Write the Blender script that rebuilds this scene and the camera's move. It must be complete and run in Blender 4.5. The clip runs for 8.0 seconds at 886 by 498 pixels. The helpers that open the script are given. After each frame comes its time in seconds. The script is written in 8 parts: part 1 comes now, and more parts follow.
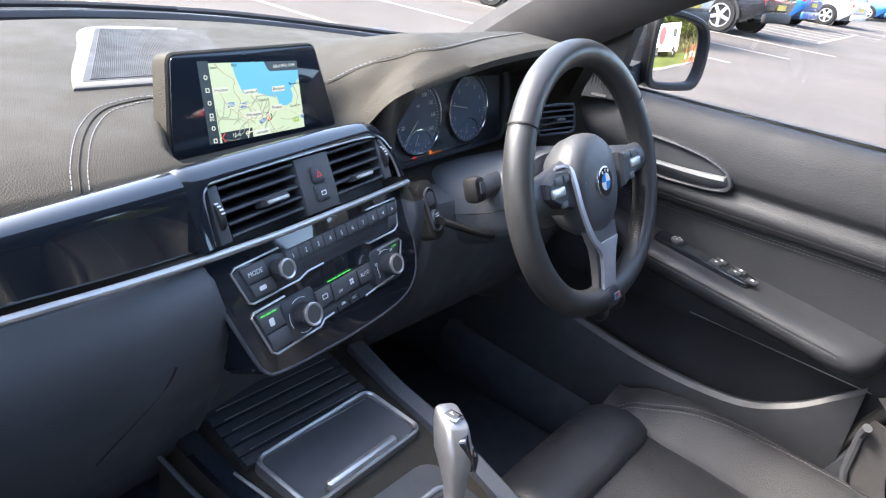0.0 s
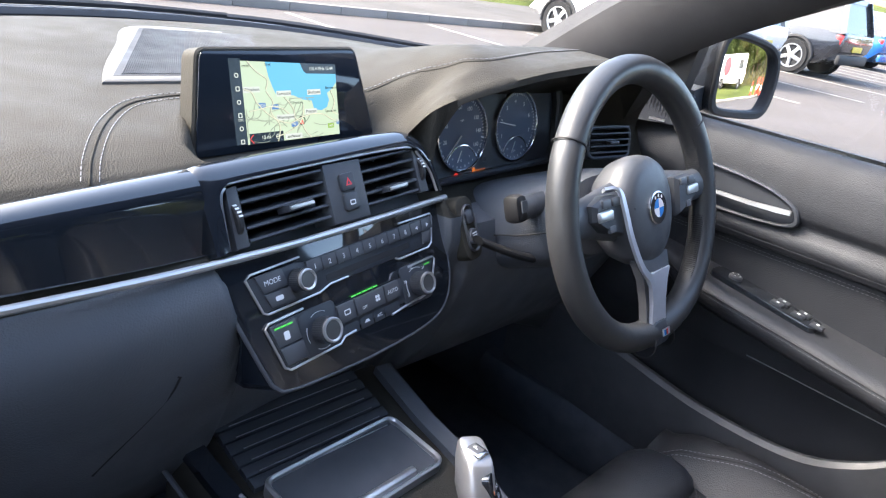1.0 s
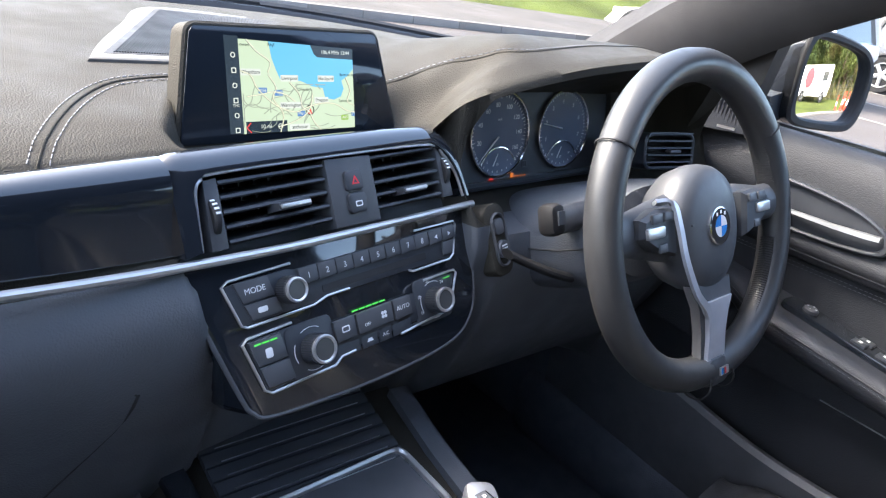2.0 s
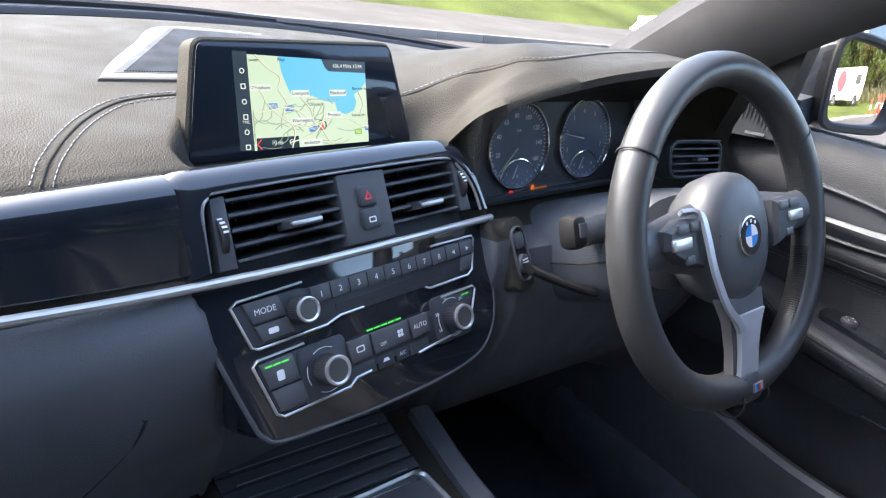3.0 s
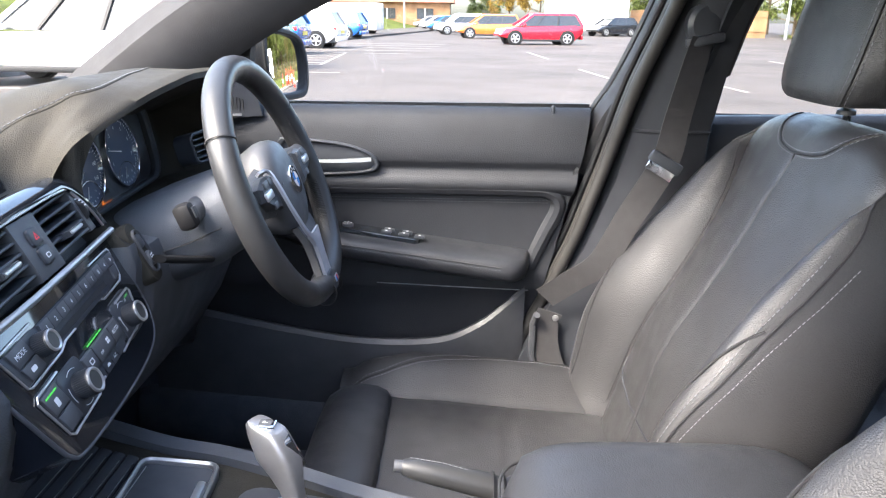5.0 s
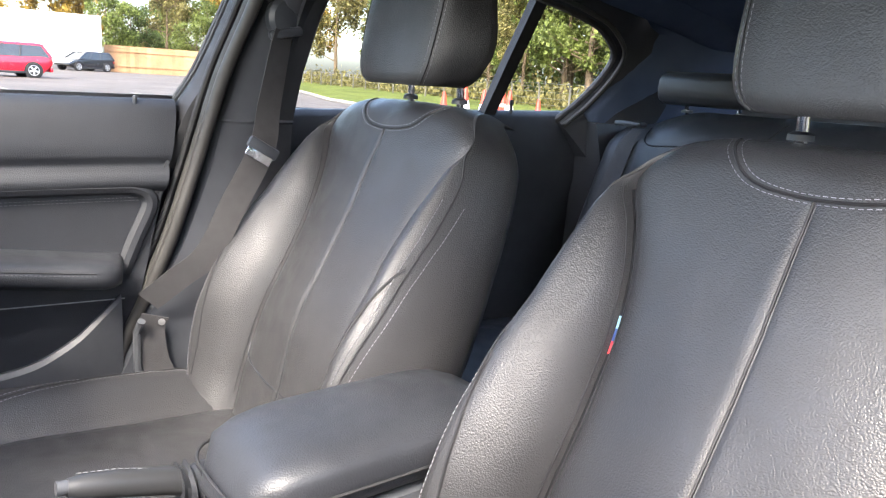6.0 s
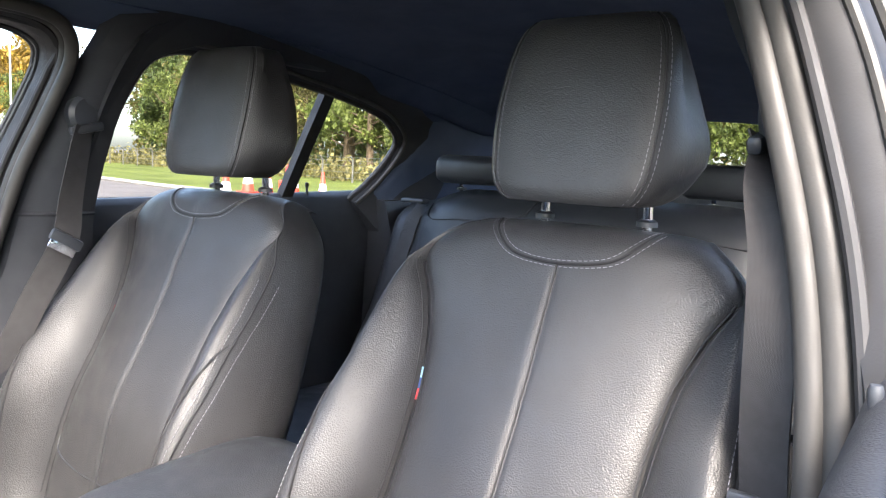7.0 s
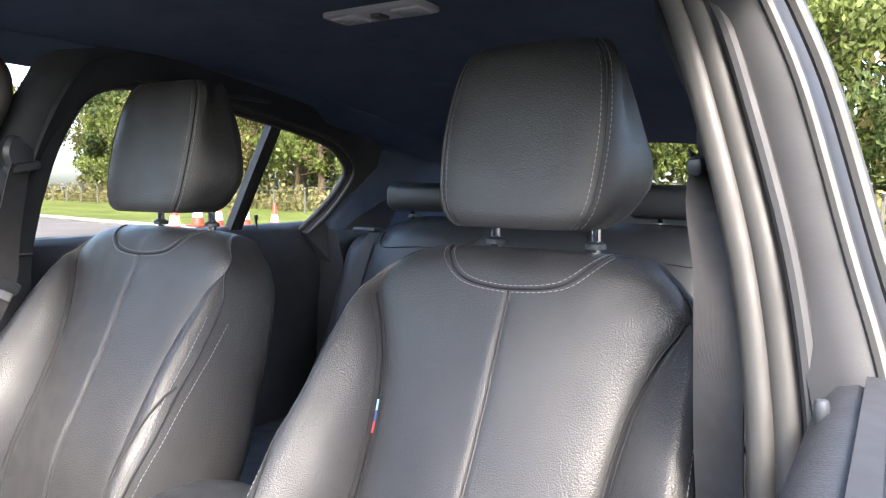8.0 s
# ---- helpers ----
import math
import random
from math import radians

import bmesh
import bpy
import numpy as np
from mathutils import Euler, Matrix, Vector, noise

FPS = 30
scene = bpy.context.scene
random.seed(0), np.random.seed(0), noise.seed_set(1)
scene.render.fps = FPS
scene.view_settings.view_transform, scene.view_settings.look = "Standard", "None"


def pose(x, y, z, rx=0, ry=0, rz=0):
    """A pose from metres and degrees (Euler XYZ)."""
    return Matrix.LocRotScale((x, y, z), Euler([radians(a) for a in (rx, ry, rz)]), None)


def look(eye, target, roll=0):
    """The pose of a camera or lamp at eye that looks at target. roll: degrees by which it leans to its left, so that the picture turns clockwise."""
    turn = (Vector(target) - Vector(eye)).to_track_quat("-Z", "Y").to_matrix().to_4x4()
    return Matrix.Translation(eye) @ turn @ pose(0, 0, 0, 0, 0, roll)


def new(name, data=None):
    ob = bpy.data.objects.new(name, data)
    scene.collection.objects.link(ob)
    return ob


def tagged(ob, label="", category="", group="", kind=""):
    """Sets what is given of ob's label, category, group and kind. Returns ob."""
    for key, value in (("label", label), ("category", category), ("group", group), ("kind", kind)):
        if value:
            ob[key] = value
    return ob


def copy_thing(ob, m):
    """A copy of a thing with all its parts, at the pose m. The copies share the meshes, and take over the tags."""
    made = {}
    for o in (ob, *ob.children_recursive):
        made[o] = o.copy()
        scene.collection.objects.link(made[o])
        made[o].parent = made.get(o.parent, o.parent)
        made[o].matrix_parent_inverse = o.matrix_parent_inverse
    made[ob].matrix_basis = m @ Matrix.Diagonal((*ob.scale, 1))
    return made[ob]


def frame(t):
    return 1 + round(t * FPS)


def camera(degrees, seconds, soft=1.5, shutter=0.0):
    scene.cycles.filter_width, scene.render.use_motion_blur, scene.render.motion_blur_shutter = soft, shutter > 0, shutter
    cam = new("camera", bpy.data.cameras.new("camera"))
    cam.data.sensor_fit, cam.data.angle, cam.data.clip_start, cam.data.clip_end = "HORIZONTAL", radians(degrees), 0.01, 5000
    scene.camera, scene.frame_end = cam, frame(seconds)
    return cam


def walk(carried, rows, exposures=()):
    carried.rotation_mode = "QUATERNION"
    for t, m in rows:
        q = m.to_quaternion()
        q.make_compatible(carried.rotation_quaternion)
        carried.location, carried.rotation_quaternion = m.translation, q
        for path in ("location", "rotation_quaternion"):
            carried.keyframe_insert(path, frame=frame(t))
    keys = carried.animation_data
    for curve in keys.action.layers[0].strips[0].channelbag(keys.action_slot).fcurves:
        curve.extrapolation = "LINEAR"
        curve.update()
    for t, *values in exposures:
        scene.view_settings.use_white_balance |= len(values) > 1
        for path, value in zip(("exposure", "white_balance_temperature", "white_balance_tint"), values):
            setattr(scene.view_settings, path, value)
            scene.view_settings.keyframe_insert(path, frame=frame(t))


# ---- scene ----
cam = camera(63.2, 8.0, soft=1.2)
PATH = [
    (0, (-0.502, 0.206, 1.209), (0.991, 1.265, 0.403), 8.6),
    (0.5, (-0.483, 0.209, 1.205), (0.984, 1.325, 0.43), 9.5),
    (1, (-0.451, 0.216, 1.181), (0.962, 1.413, 0.426), 9.8),
    (1.2, (-0.431, 0.217, 1.177), (0.959, 1.444, 0.426), 10.0),
    (2.3, (-0.335, 0.254, 1.147), (0.923, 1.615, 0.395), 10.0),
    (2.5, (-0.332, 0.254, 1.147), (0.91, 1.633, 0.402), 9.5),
    (3, (-0.329, 0.256, 1.147), (0.906, 1.648, 0.414), 8.5),
    (3.5, (-0.333, 0.254, 1.148), (0.933, 1.627, 0.431), 7.0),
    (4, (-0.414, 0.23, 1.164), (1.053, 1.405, 0.481), 4.0),
    (4.2, (-0.482, 0.234, 1.177), (1.098, 1.262, 0.509), 2.7),
    (5.3, (-0.65, 0.396, 1.122), (1.225, 0.003, 0.545), 1.3),
    (5.5, (-0.62, 0.429, 1.092), (1.184, -0.236, 0.544), 2.0),
    (6, (-0.63, 0.512, 1.068), (0.907, -0.683, 0.611), 3.8),
    (6.5, (-0.686, 0.62, 1.071), (0.607, -0.866, 0.727), 3.9),
    (7, (-0.71, 0.628, 1.095), (0.45, -0.984, 0.861), 2.7),
    (7.5, (-0.71, 0.621, 1.096), (0.381, -1.046, 0.925), 1.9),
    (8, (-0.711, 0.62, 1.098), (0.353, -1.067, 0.939), 0.9),
]
walk(cam, [(t, look(eye, target, roll)) for t, eye, target, roll in PATH], exposures=[(0.0, 3.45), (4.2, 3.45), (5.6, 3.5), (8.0, 3.5)])

# ---- light ----
world = bpy.data.worlds.new("sky")
scene.world = world
world.use_nodes = True
wn = world.node_tree
sky = wn.nodes.new("ShaderNodeTexSky")
sky.sky_type = "NISHITA"
sky.sun_disc = False
sky.sun_elevation, sky.sun_rotation = radians(47), radians(-36)
sky.air_density, sky.dust_density = 1.0, 4.0
wn.links.new(sky.outputs[0], wn.nodes["Background"].inputs[0])
wn.nodes["Background"].inputs[1].default_value = 0.15
sun = new("sun", bpy.data.lights.new("sun", "SUN"))
sun.data.energy, sun.data.angle, sun.data.color = 0.9, radians(14.0), (1.0, 0.94, 0.86)
SUN_FROM = Vector((math.sin(radians(-36)) * math.cos(radians(47)), math.cos(radians(-36)) * math.cos(radians(47)), math.sin(radians(47))))
sun.matrix_world = look(SUN_FROM * 20, (0, 0, 0))


# ---- small tools ----
def lerp(a, b, t):
    return a + (b - a) * t


def ss(a, b, x):
    t = min(1.0, max(0.0, (x - a) / (b - a)))
    return t * t * (3 - 2 * t)


def interp(x, pts):
    """Smooth value through (x, value) pairs, with no ripple between them."""
    n = len(pts)
    if x <= pts[0][0]:
        return pts[0][1]
    for i in range(n - 1):
        (a, u), (b, v) = pts[i], pts[i + 1]
        if x <= b:
            s = (v - u) / (b - a)
            s0 = (u - pts[i - 1][1]) / (a - pts[i - 1][0]) if i else s
            s1 = (pts[i + 2][1] - v) / (pts[i + 2][0] - b) if i < n - 2 else s
            m0 = 0.0 if s0 * s <= 0 else 2 * s0 * s / (s0 + s)
            m1 = 0.0 if s1 * s <= 0 else 2 * s1 * s / (s1 + s)
            h, t = b - a, (x - a) / (b - a)
            return (2 * t ** 3 - 3 * t * t + 1) * u + (t ** 3 - 2 * t * t + t) * h * m0 + (3 * t * t - 2 * t ** 3) * v + (t ** 3 - t * t) * h * m1
    return pts[-1][1]


def frame_of(o, yaw, tilt, roll=0.0):
    """Axes u (along), v (up the face), n (out of the face, to the rear)."""
    ya, ti, ro = radians(yaw), radians(tilt), radians(roll)
    u = Vector((math.cos(ya), math.sin(ya), 0))
    n0 = Vector((math.sin(ya), -math.cos(ya), 0))
    v = Vector((0, 0, 1)) * math.cos(ti) - n0 * math.sin(ti)
    n = u.cross(v)
    u2 = u * math.cos(ro) + v * math.sin(ro)
    v2 = v * math.cos(ro) - u * math.sin(ro)
    m = Matrix((u2, v2, n)).transposed().to_4x4()
    m.translation = Vector(o)
    return m


def thing(name, m=None, label="", category="", group="", kind=""):
    ob = new(name)
    ob.empty_display_size = 0.05
    if m is not None:
        ob.matrix_world = m
    return tagged(ob, label, category, group, kind)


def part(name, bm, material, parent=None, label="", smooth=True, sharp=35):
    """Links a bmesh (in its thing's own axes) as one mesh object."""
    me = bpy.data.meshes.new(name)
    bmesh.ops.recalc_face_normals(bm, faces=bm.faces)
    bm.to_mesh(me)
    bm.free()
    if smooth:
        me.shade_smooth()
        me.set_sharp_from_angle(angle=radians(sharp))
    me.materials.append(material)
    ob = new(name, me)
    if parent is not None:
        ob.parent = parent
    if label:
        ob["label"] = label
    return ob


def alone(name, bm, material, label, category, kind="", group="", sharp=35):
    return tagged(part(name, bm, material, None, "", True, sharp), label, category, group, kind)


def rrect(w, h, r, cx=0.0, cy=0.0, n=5):
    out = []
    r = min(r, w / 2 - 1e-5, h / 2 - 1e-5)
    for sx, sy, a0 in ((1, 1, 0), (-1, 1, 90), (-1, -1, 180), (1, -1, 270)):
        for i in range(n + 1):
            a = radians(a0 + 90 * i / n)
            out.append((cx + sx * (w / 2 - r) + r * math.cos(a), cy + sy * (h / 2 - r) + r * math.sin(a)))
    return out


def circle(r, n=32, cx=0.0, cy=0.0):
    return [(cx + r * math.cos(2 * math.pi * i / n), cy + r * math.sin(2 * math.pi * i / n)) for i in range(n)]


def inset(poly, d):
    """Outline moved inwards by d (anticlockwise, roughly convex)."""
    n = len(poly)
    area = sum(poly[i][0] * poly[(i + 1) % n][1] - poly[(i + 1) % n][0] * poly[i][1] for i in range(n))
    s = 1 if area > 0 else -1
    out = []
    for i in range(n):
        a, b, c = Vector(poly[i - 1]), Vector(poly[i]), Vector(poly[(i + 1) % n])
        e1, e2 = (b - a), (c - b)
        if e1.length < 1e-9 or e2.length < 1e-9:
            out.append(tuple(b))
            continue
        n1, n2 = Vector((-e1.y, e1.x)).normalized() * s, Vector((-e2.y, e2.x)).normalized() * s
        m = (n1 + n2)
        m = m / max(0.4, m.length_squared / 2)
        out.append(tuple(b + m * d))
    return out


def prism(poly, z0, z1, bev=0.0, bm=None, m=None, steps=2):
    """A plate with the outline poly from z0 to z1, its upper edge rounded by bev."""
    bm = bm or bmesh.new()
    rings = [[(x, y, z0) for x, y in poly]]
    if bev:
        for i in range(steps + 1):
            a = math.pi / 2 * i / steps
            rings.append([(x, y, z1 - bev + bev * math.sin(a)) for x, y in inset(poly, bev * (1 - math.cos(a)))])
    else:
        rings.append([(x, y, z1) for x, y in poly])
    return loft(rings, bm=bm, m=m)


def loft(rings, closed=True, caps=True, bm=None, m=None):
    bm = bm or bmesh.new()
    vs = [[bm.verts.new(m @ Vector(p) if m is not None else p) for p in r] for r in rings]
    k = len(rings[0])
    for a, b in zip(vs, vs[1:]):
        for i in range(k if closed else k - 1):
            j = (i + 1) % k
            try:
                bm.faces.new((a[i], a[j], b[j], b[i]))
            except ValueError:
                pass
    if caps and closed:
        for r in (vs[0], vs[-1]):
            try:
                bm.faces.new(r)
            except ValueError:
                pass
    return bm


def frame_ring(outer, inner, z0, z1, bev=0.0, bm=None, m=None):
    """A flat ring between two outlines with equal point counts."""
    rings = [[(x, y, z0) for x, y in outer]]
    if bev:
        rings += [[(x, y, z1 - bev) for x, y in outer], [(x, y, z1) for x, y in inset(outer, bev)], [(x, y, z1) for x, y in inset(inner, -bev)], [(x, y, z1 - bev) for x, y in inner]]
    else:
        rings += [[(x, y, z1) for x, y in outer], [(x, y, z1) for x, y in inner]]
    rings.append([(x, y, z0) for x, y in inner])
    return loft(rings + [rings[0]], caps=False, bm=bm, m=m)


def box(w, d, h, c=(0, 0, 0), bev=0.0, bm=None, m=None):
    t = Matrix.Translation(c) if m is None else m @ Matrix.Translation(c)
    if bev:
        # rounded on top and bottom edges and corners
        poly = rrect(w, d, bev, n=2)
        rings = []
        for i in range(3):
            a = math.pi / 2 * i / 2
            rings.append([(x, y, -h / 2 + bev * (1 - math.sin(a))) for x, y in inset(poly, bev * (1 - math.cos(a)))])
        rings = [[(x, y, -h / 2) for x, y in inset(poly, bev)], [(x, y, -h / 2 + bev * 0.3) for x, y in inset(poly, bev * 0.3)], [(x, y, -h / 2 + bev) for x, y in poly],
                 [(x, y, h / 2 - bev) for x, y in poly], [(x, y, h / 2 - bev * 0.3) for x, y in inset(poly, bev * 0.3)], [(x, y, h / 2) for x, y in inset(poly, bev)]]
        return loft(rings, bm=bm, m=t)
    return loft([[(-w / 2, -d / 2, z), (w / 2, -d / 2, z), (w / 2, d / 2, z), (-w / 2, d / 2, z)] for z in (-h / 2, h / 2)], bm=bm, m=t)


def tube(pts, r, seg=8, closed=False, bm=None, m=None, flat=1.0):
    """A round bar along points; r a number or one for each point."""
    pts = [Vector(p) for p in pts]
    n = len(pts)
    rings = []
    ref = None
    for i, p in enumerate(pts):
        a = pts[(i - 1) % n] if closed or i else pts[0]
        b = pts[(i + 1) % n] if closed or i < n - 1 else pts[-1]
        d = (b - a).normalized()
        if ref is None:
            ref = d.orthogonal().normalized()
        ref = (ref - d * ref.dot(d))
        ref = ref.normalized() if ref.length > 1e-6 else d.orthogonal().normalized()
        s = d.cross(ref)
        rr = r[i] if isinstance(r, (list, tuple)) else r
        rings.append([p + (ref * math.cos(2 * math.pi * k / seg) + s * math.sin(2 * math.pi * k / seg) * flat) * rr for k in range(seg)])
    if closed:
        rings.append(rings[0])
    return loft(rings, caps=not closed, bm=bm, m=m)


def lathe(profile, seg=32, bm=None, m=None):
    """Turned about the z axis: (radius, z) pairs."""
    return loft([[(r * math.cos(2 * math.pi * k / seg), r * math.sin(2 * math.pi * k / seg), z) for k in range(seg)] for r, z in profile], bm=bm, m=m)


def strip(pts, side, w, h, bm=None):
    """A flat band along points; side gives the width direction."""
    rings = []
    n = len(pts)
    for i, p in enumerate(pts):
        p = Vector(p)
        d = (Vector(pts[min(n - 1, i + 1)]) - Vector(pts[max(0, i - 1)])).normalized()
        s = Vector(side[i] if isinstance(side, list) else side)
        s = (s - d * s.dot(d)).normalized() * (w[i] if isinstance(w, list) else w) / 2
        k = d.cross(s).normalized() * h / 2
        rings.append([p - s - k, p + s - k, p + s + k, p - s + k])
    return loft(rings, bm=bm)


def spline(pts, n=8):
    """Catmull-Rom through points."""
    P = [Vector(p) for p in pts]
    P = [P[0] * 2 - P[1]] + P + [P[-1] * 2 - P[-2]]
    out = []
    for i in range(1, len(P) - 2):
        for k in range(n):
            t = k / n
            a, b, c, d = P[i - 1:i + 3]
            out.append(0.5 * ((2 * b) + (c - a) * t + (2 * a - 5 * b + 4 * c - d) * t * t + (3 * b - a - 3 * c + d) * t ** 3))
    out.append(P[-2])
    return out


def stitches(pts, length=0.0042, gap=0.0024, r=0.00045, bm=None):
    """Short thread dashes along a line of points."""
    bm = bm or bmesh.new()
    pts = [Vector(p) for p in pts]
    run, period = 0.0, length + gap
    ends = []
    for a, b in zip(pts, pts[1:]):
        L = (b - a).length
        if L < 1e-7:
            continue
        s = (-run) % period
        while s < L:
            p = a + (b - a) * (s / L)
            d = (b - a) / L
            ends.append((p, p + d * length))
            s += period
        run += L
    for p, q in ends:
        tube([p, q], r, 4, bm=bm)
    return bm


# ---- materials ----
def mat(name, colour, rough=0.5, metal=0.0, spec=0.5, bump=0.0, scale=400.0, vary=0.12, vscale=6.0, kind="noise", emit=0.0, coat=0.0, dist=0.001, island=0.0, rvar=0.08, glow=None):
    """A painted, moulded or grained surface: colour drift at a large scale, grain and relief at a small one."""
    ma = bpy.data.materials.new(name)
    ma.use_nodes = True
    nt = ma.node_tree
    b = nt.nodes["Principled BSDF"]
    b.inputs["Base Color"].default_value = (*colour, 1)
    b.inputs["Roughness"].default_value = rough
    b.inputs["Metallic"].default_value = metal
    b.inputs["Specular IOR Level"].default_value = spec
    b.inputs["Coat Weight"].default_value = coat
    b.inputs["Coat Roughness"].default_value = 0.03
    tc = nt.nodes.new("ShaderNodeTexCoord")
    if vary:
        no = nt.nodes.new("ShaderNodeTexNoise")
        no.inputs["Scale"].default_value = vscale
        no.inputs["Detail"].default_value = 5
        nt.links.new(tc.outputs["Object"], no.inputs["Vector"])
        ra = nt.nodes.new("ShaderNodeMapRange")
        ra.inputs["From Min"].default_value, ra.inputs["From Max"].default_value = 0.3, 0.7
        ra.inputs["To Min"].default_value, ra.inputs["To Max"].default_value = 1 - vary, 1 + vary
        nt.links.new(no.outputs["Fac"], ra.inputs["Value"])
        mx = nt.nodes.new("ShaderNodeVectorMath")
        mx.operation = "SCALE"
        mx.inputs[0].default_value = colour
        nt.links.new(ra.outputs[0], mx.inputs["Scale"])
        out = mx.outputs[0]
        if island:
            oi = nt.nodes.new("ShaderNodeObjectInfo")
            r2 = nt.nodes.new("ShaderNodeMapRange")
            r2.inputs["To Min"].default_value, r2.inputs["To Max"].default_value = 1 - island, 1 + island
            nt.links.new(oi.outputs["Random"], r2.inputs["Value"])
            m2 = nt.nodes.new("ShaderNodeVectorMath")
            m2.operation = "SCALE"
            nt.links.new(out, m2.inputs[0])
            nt.links.new(r2.outputs[0], m2.inputs["Scale"])
            out = m2.outputs[0]
        nt.links.new(out, b.inputs["Base Color"])
        rr = nt.nodes.new("ShaderNodeMapRange")
        rr.inputs["From Min"].default_value, rr.inputs["From Max"].default_value = 0.3, 0.7
        rr.inputs["To Min"].default_value, rr.inputs["To Max"].default_value = max(0.02, rough - rvar), min(1, rough + rvar)
        n2 = nt.nodes.new("ShaderNodeTexNoise")
        n2.inputs["Scale"].default_value = vscale * 3.1
        nt.links.new(tc.outputs["Object"], n2.inputs["Vector"])
        nt.links.new(n2.outputs["Fac"], rr.inputs["Value"])
        nt.links.new(rr.outputs[0], b.inputs["Roughness"])
    if bump:
        bu = nt.nodes.new("ShaderNodeBump")
        bu.inputs["Strength"].default_value = bump
        bu.inputs["Distance"].default_value = dist
        if kind == "leather":
            te = nt.nodes.new("ShaderNodeTexVoronoi")
            te.feature = "F1"
            te.inputs["Scale"].default_value = scale
            te.inputs["Randomness"].default_value = 1.0
            wa = nt.nodes.new("ShaderNodeTexNoise")
            wa.inputs["Scale"].default_value = scale * 0.35
            nt.links.new(tc.outputs["Object"], wa.inputs["Vector"])
            ad = nt.nodes.new("ShaderNodeMixRGB")
            ad.blend_type = "ADD"
            ad.inputs[0].default_value = 0.003
            nt.links.new(tc.outputs["Object"], ad.inputs[1])
            nt.links.new(wa.outputs["Color"], ad.inputs[2])
            nt.links.new(ad.outputs[0], te.inputs["Vector"])
            nt.links.new(te.outputs["Distance"], bu.inputs["Height"])
            bu.invert = True
        elif kind == "weave":
            te = nt.nodes.new("ShaderNodeTexWave")
            te.inputs["Scale"].default_value = scale
            te.bands_direction = "Z"
            te.inputs["Distortion"].default_value = 0.6
            nt.links.new(tc.outputs["Object"], te.inputs["Vector"])
            nt.links.new(te.outputs["Fac"], bu.inputs["Height"])
        else:
            te = nt.nodes.new("ShaderNodeTexNoise")
            te.inputs["Scale"].default_value = scale
            te.inputs["Detail"].default_value = 3
            nt.links.new(tc.outputs["Object"], te.inputs["Vector"])
            nt.links.new(te.outputs["Fac"], bu.inputs["Height"])
        nt.links.new(bu.outputs[0], b.inputs["Normal"])
    if emit:
        b.inputs["Emission Color"].default_value = (*(glow or colour), 1)
        b.inputs["Emission Strength"].default_value = emit
    return ma


def pane_mat(name, tint, gloss):
    ma = bpy.data.materials.new(name)
    ma.use_nodes = True
    nt = ma.node_tree
    nt.nodes.remove(nt.nodes["Principled BSDF"])
    tr, gl, mi = (nt.nodes.new("ShaderNode" + k) for k in ("BsdfTransparent", "BsdfGlossy", "MixShader"))
    tr.inputs[0].default_value = (*tint, 1)
    gl.inputs["Roughness"].default_value = 0.02
    mi.inputs[0].default_value = gloss
    nt.links.new(tr.outputs[0], mi.inputs[1])
    nt.links.new(gl.outputs[0], mi.inputs[2])
    nt.links.new(mi.outputs[0], nt.nodes["Material Output"].inputs[0])
    return ma


LEATHER = mat("black_leather", (0.034, 0.034, 0.036), 0.40, spec=0.47, bump=0.8, scale=560, kind="leather", dist=0.0005, vscale=9)
LEATHER_SMOOTH = mat("smooth_black_leather", (0.026, 0.028, 0.033), 0.44, spec=0.45, bump=0.4, scale=520, kind="leather", dist=0.0007, vscale=9)
WHEEL_LEATHER = mat("worn_wheel_leather", (0.029, 0.030, 0.032), 0.40, spec=0.5, bump=0.12, scale=500, kind="leather", dist=0.0004, vscale=14)
DASH = mat("soft_dashboard_skin", (0.037, 0.034, 0.028), 0.64, spec=0.14, bump=0.8, scale=680, kind="leather", dist=0.0006, vscale=7)
# moulded plastic, its base colour lifted to carry veiling haze and side light
DASH_LOW = mat("haze_lifted_plastic", (0.080, 0.086, 0.098), 0.50, spec=0.45, bump=0.5, scale=600, kind="leather", dist=0.0006, vscale=7)
DOOR_SKIN = mat("dark_door_skin", (0.022, 0.024, 0.029), 0.54, spec=0.4, bump=0.7, scale=640, kind="leather", dist=0.0005, vscale=7)
PIPING = mat("matt_black_piping", (0.010, 0.010, 0.011), 0.6, spec=0.3, vscale=20)
PLASTIC = mat("satin_black_plastic", (0.034, 0.038, 0.046), 0.45, spec=0.5, bump=0.05, scale=900, vscale=18)
GREY_PLASTIC = mat("dark_grey_plastic", (0.062, 0.065, 0.073), 0.48, spec=0.5, bump=0.06, scale=900, vscale=18)
GLOSS = mat("piano_black", (0.012, 0.015, 0.020), 0.07, spec=0.6, vary=0.1, vscale=5, rvar=0.03, coat=0.5)
CHROME = mat("satin_chrome", (0.56, 0.565, 0.575), 0.34, metal=0.85, vary=0.04, vscale=20, rvar=0.03)
BRIGHT = mat("polished_chrome", (0.80, 0.80, 0.82), 0.08, metal=1.0, vary=0.03, vscale=20)
SILVER = mat("brushed_silver", (0.42, 0.44, 0.49), 0.38, metal=0.35, vary=0.08, vscale=30, bump=0.03, scale=800)
RUBBER = mat("black_rubber", (0.022, 0.022, 0.024), 0.6, spec=0.4, bump=0.1, scale=500, vscale=12)
SEAL = mat("grey_door_seal", (0.032, 0.031, 0.030), 0.55, spec=0.40, bump=0.1, scale=500, vscale=12)
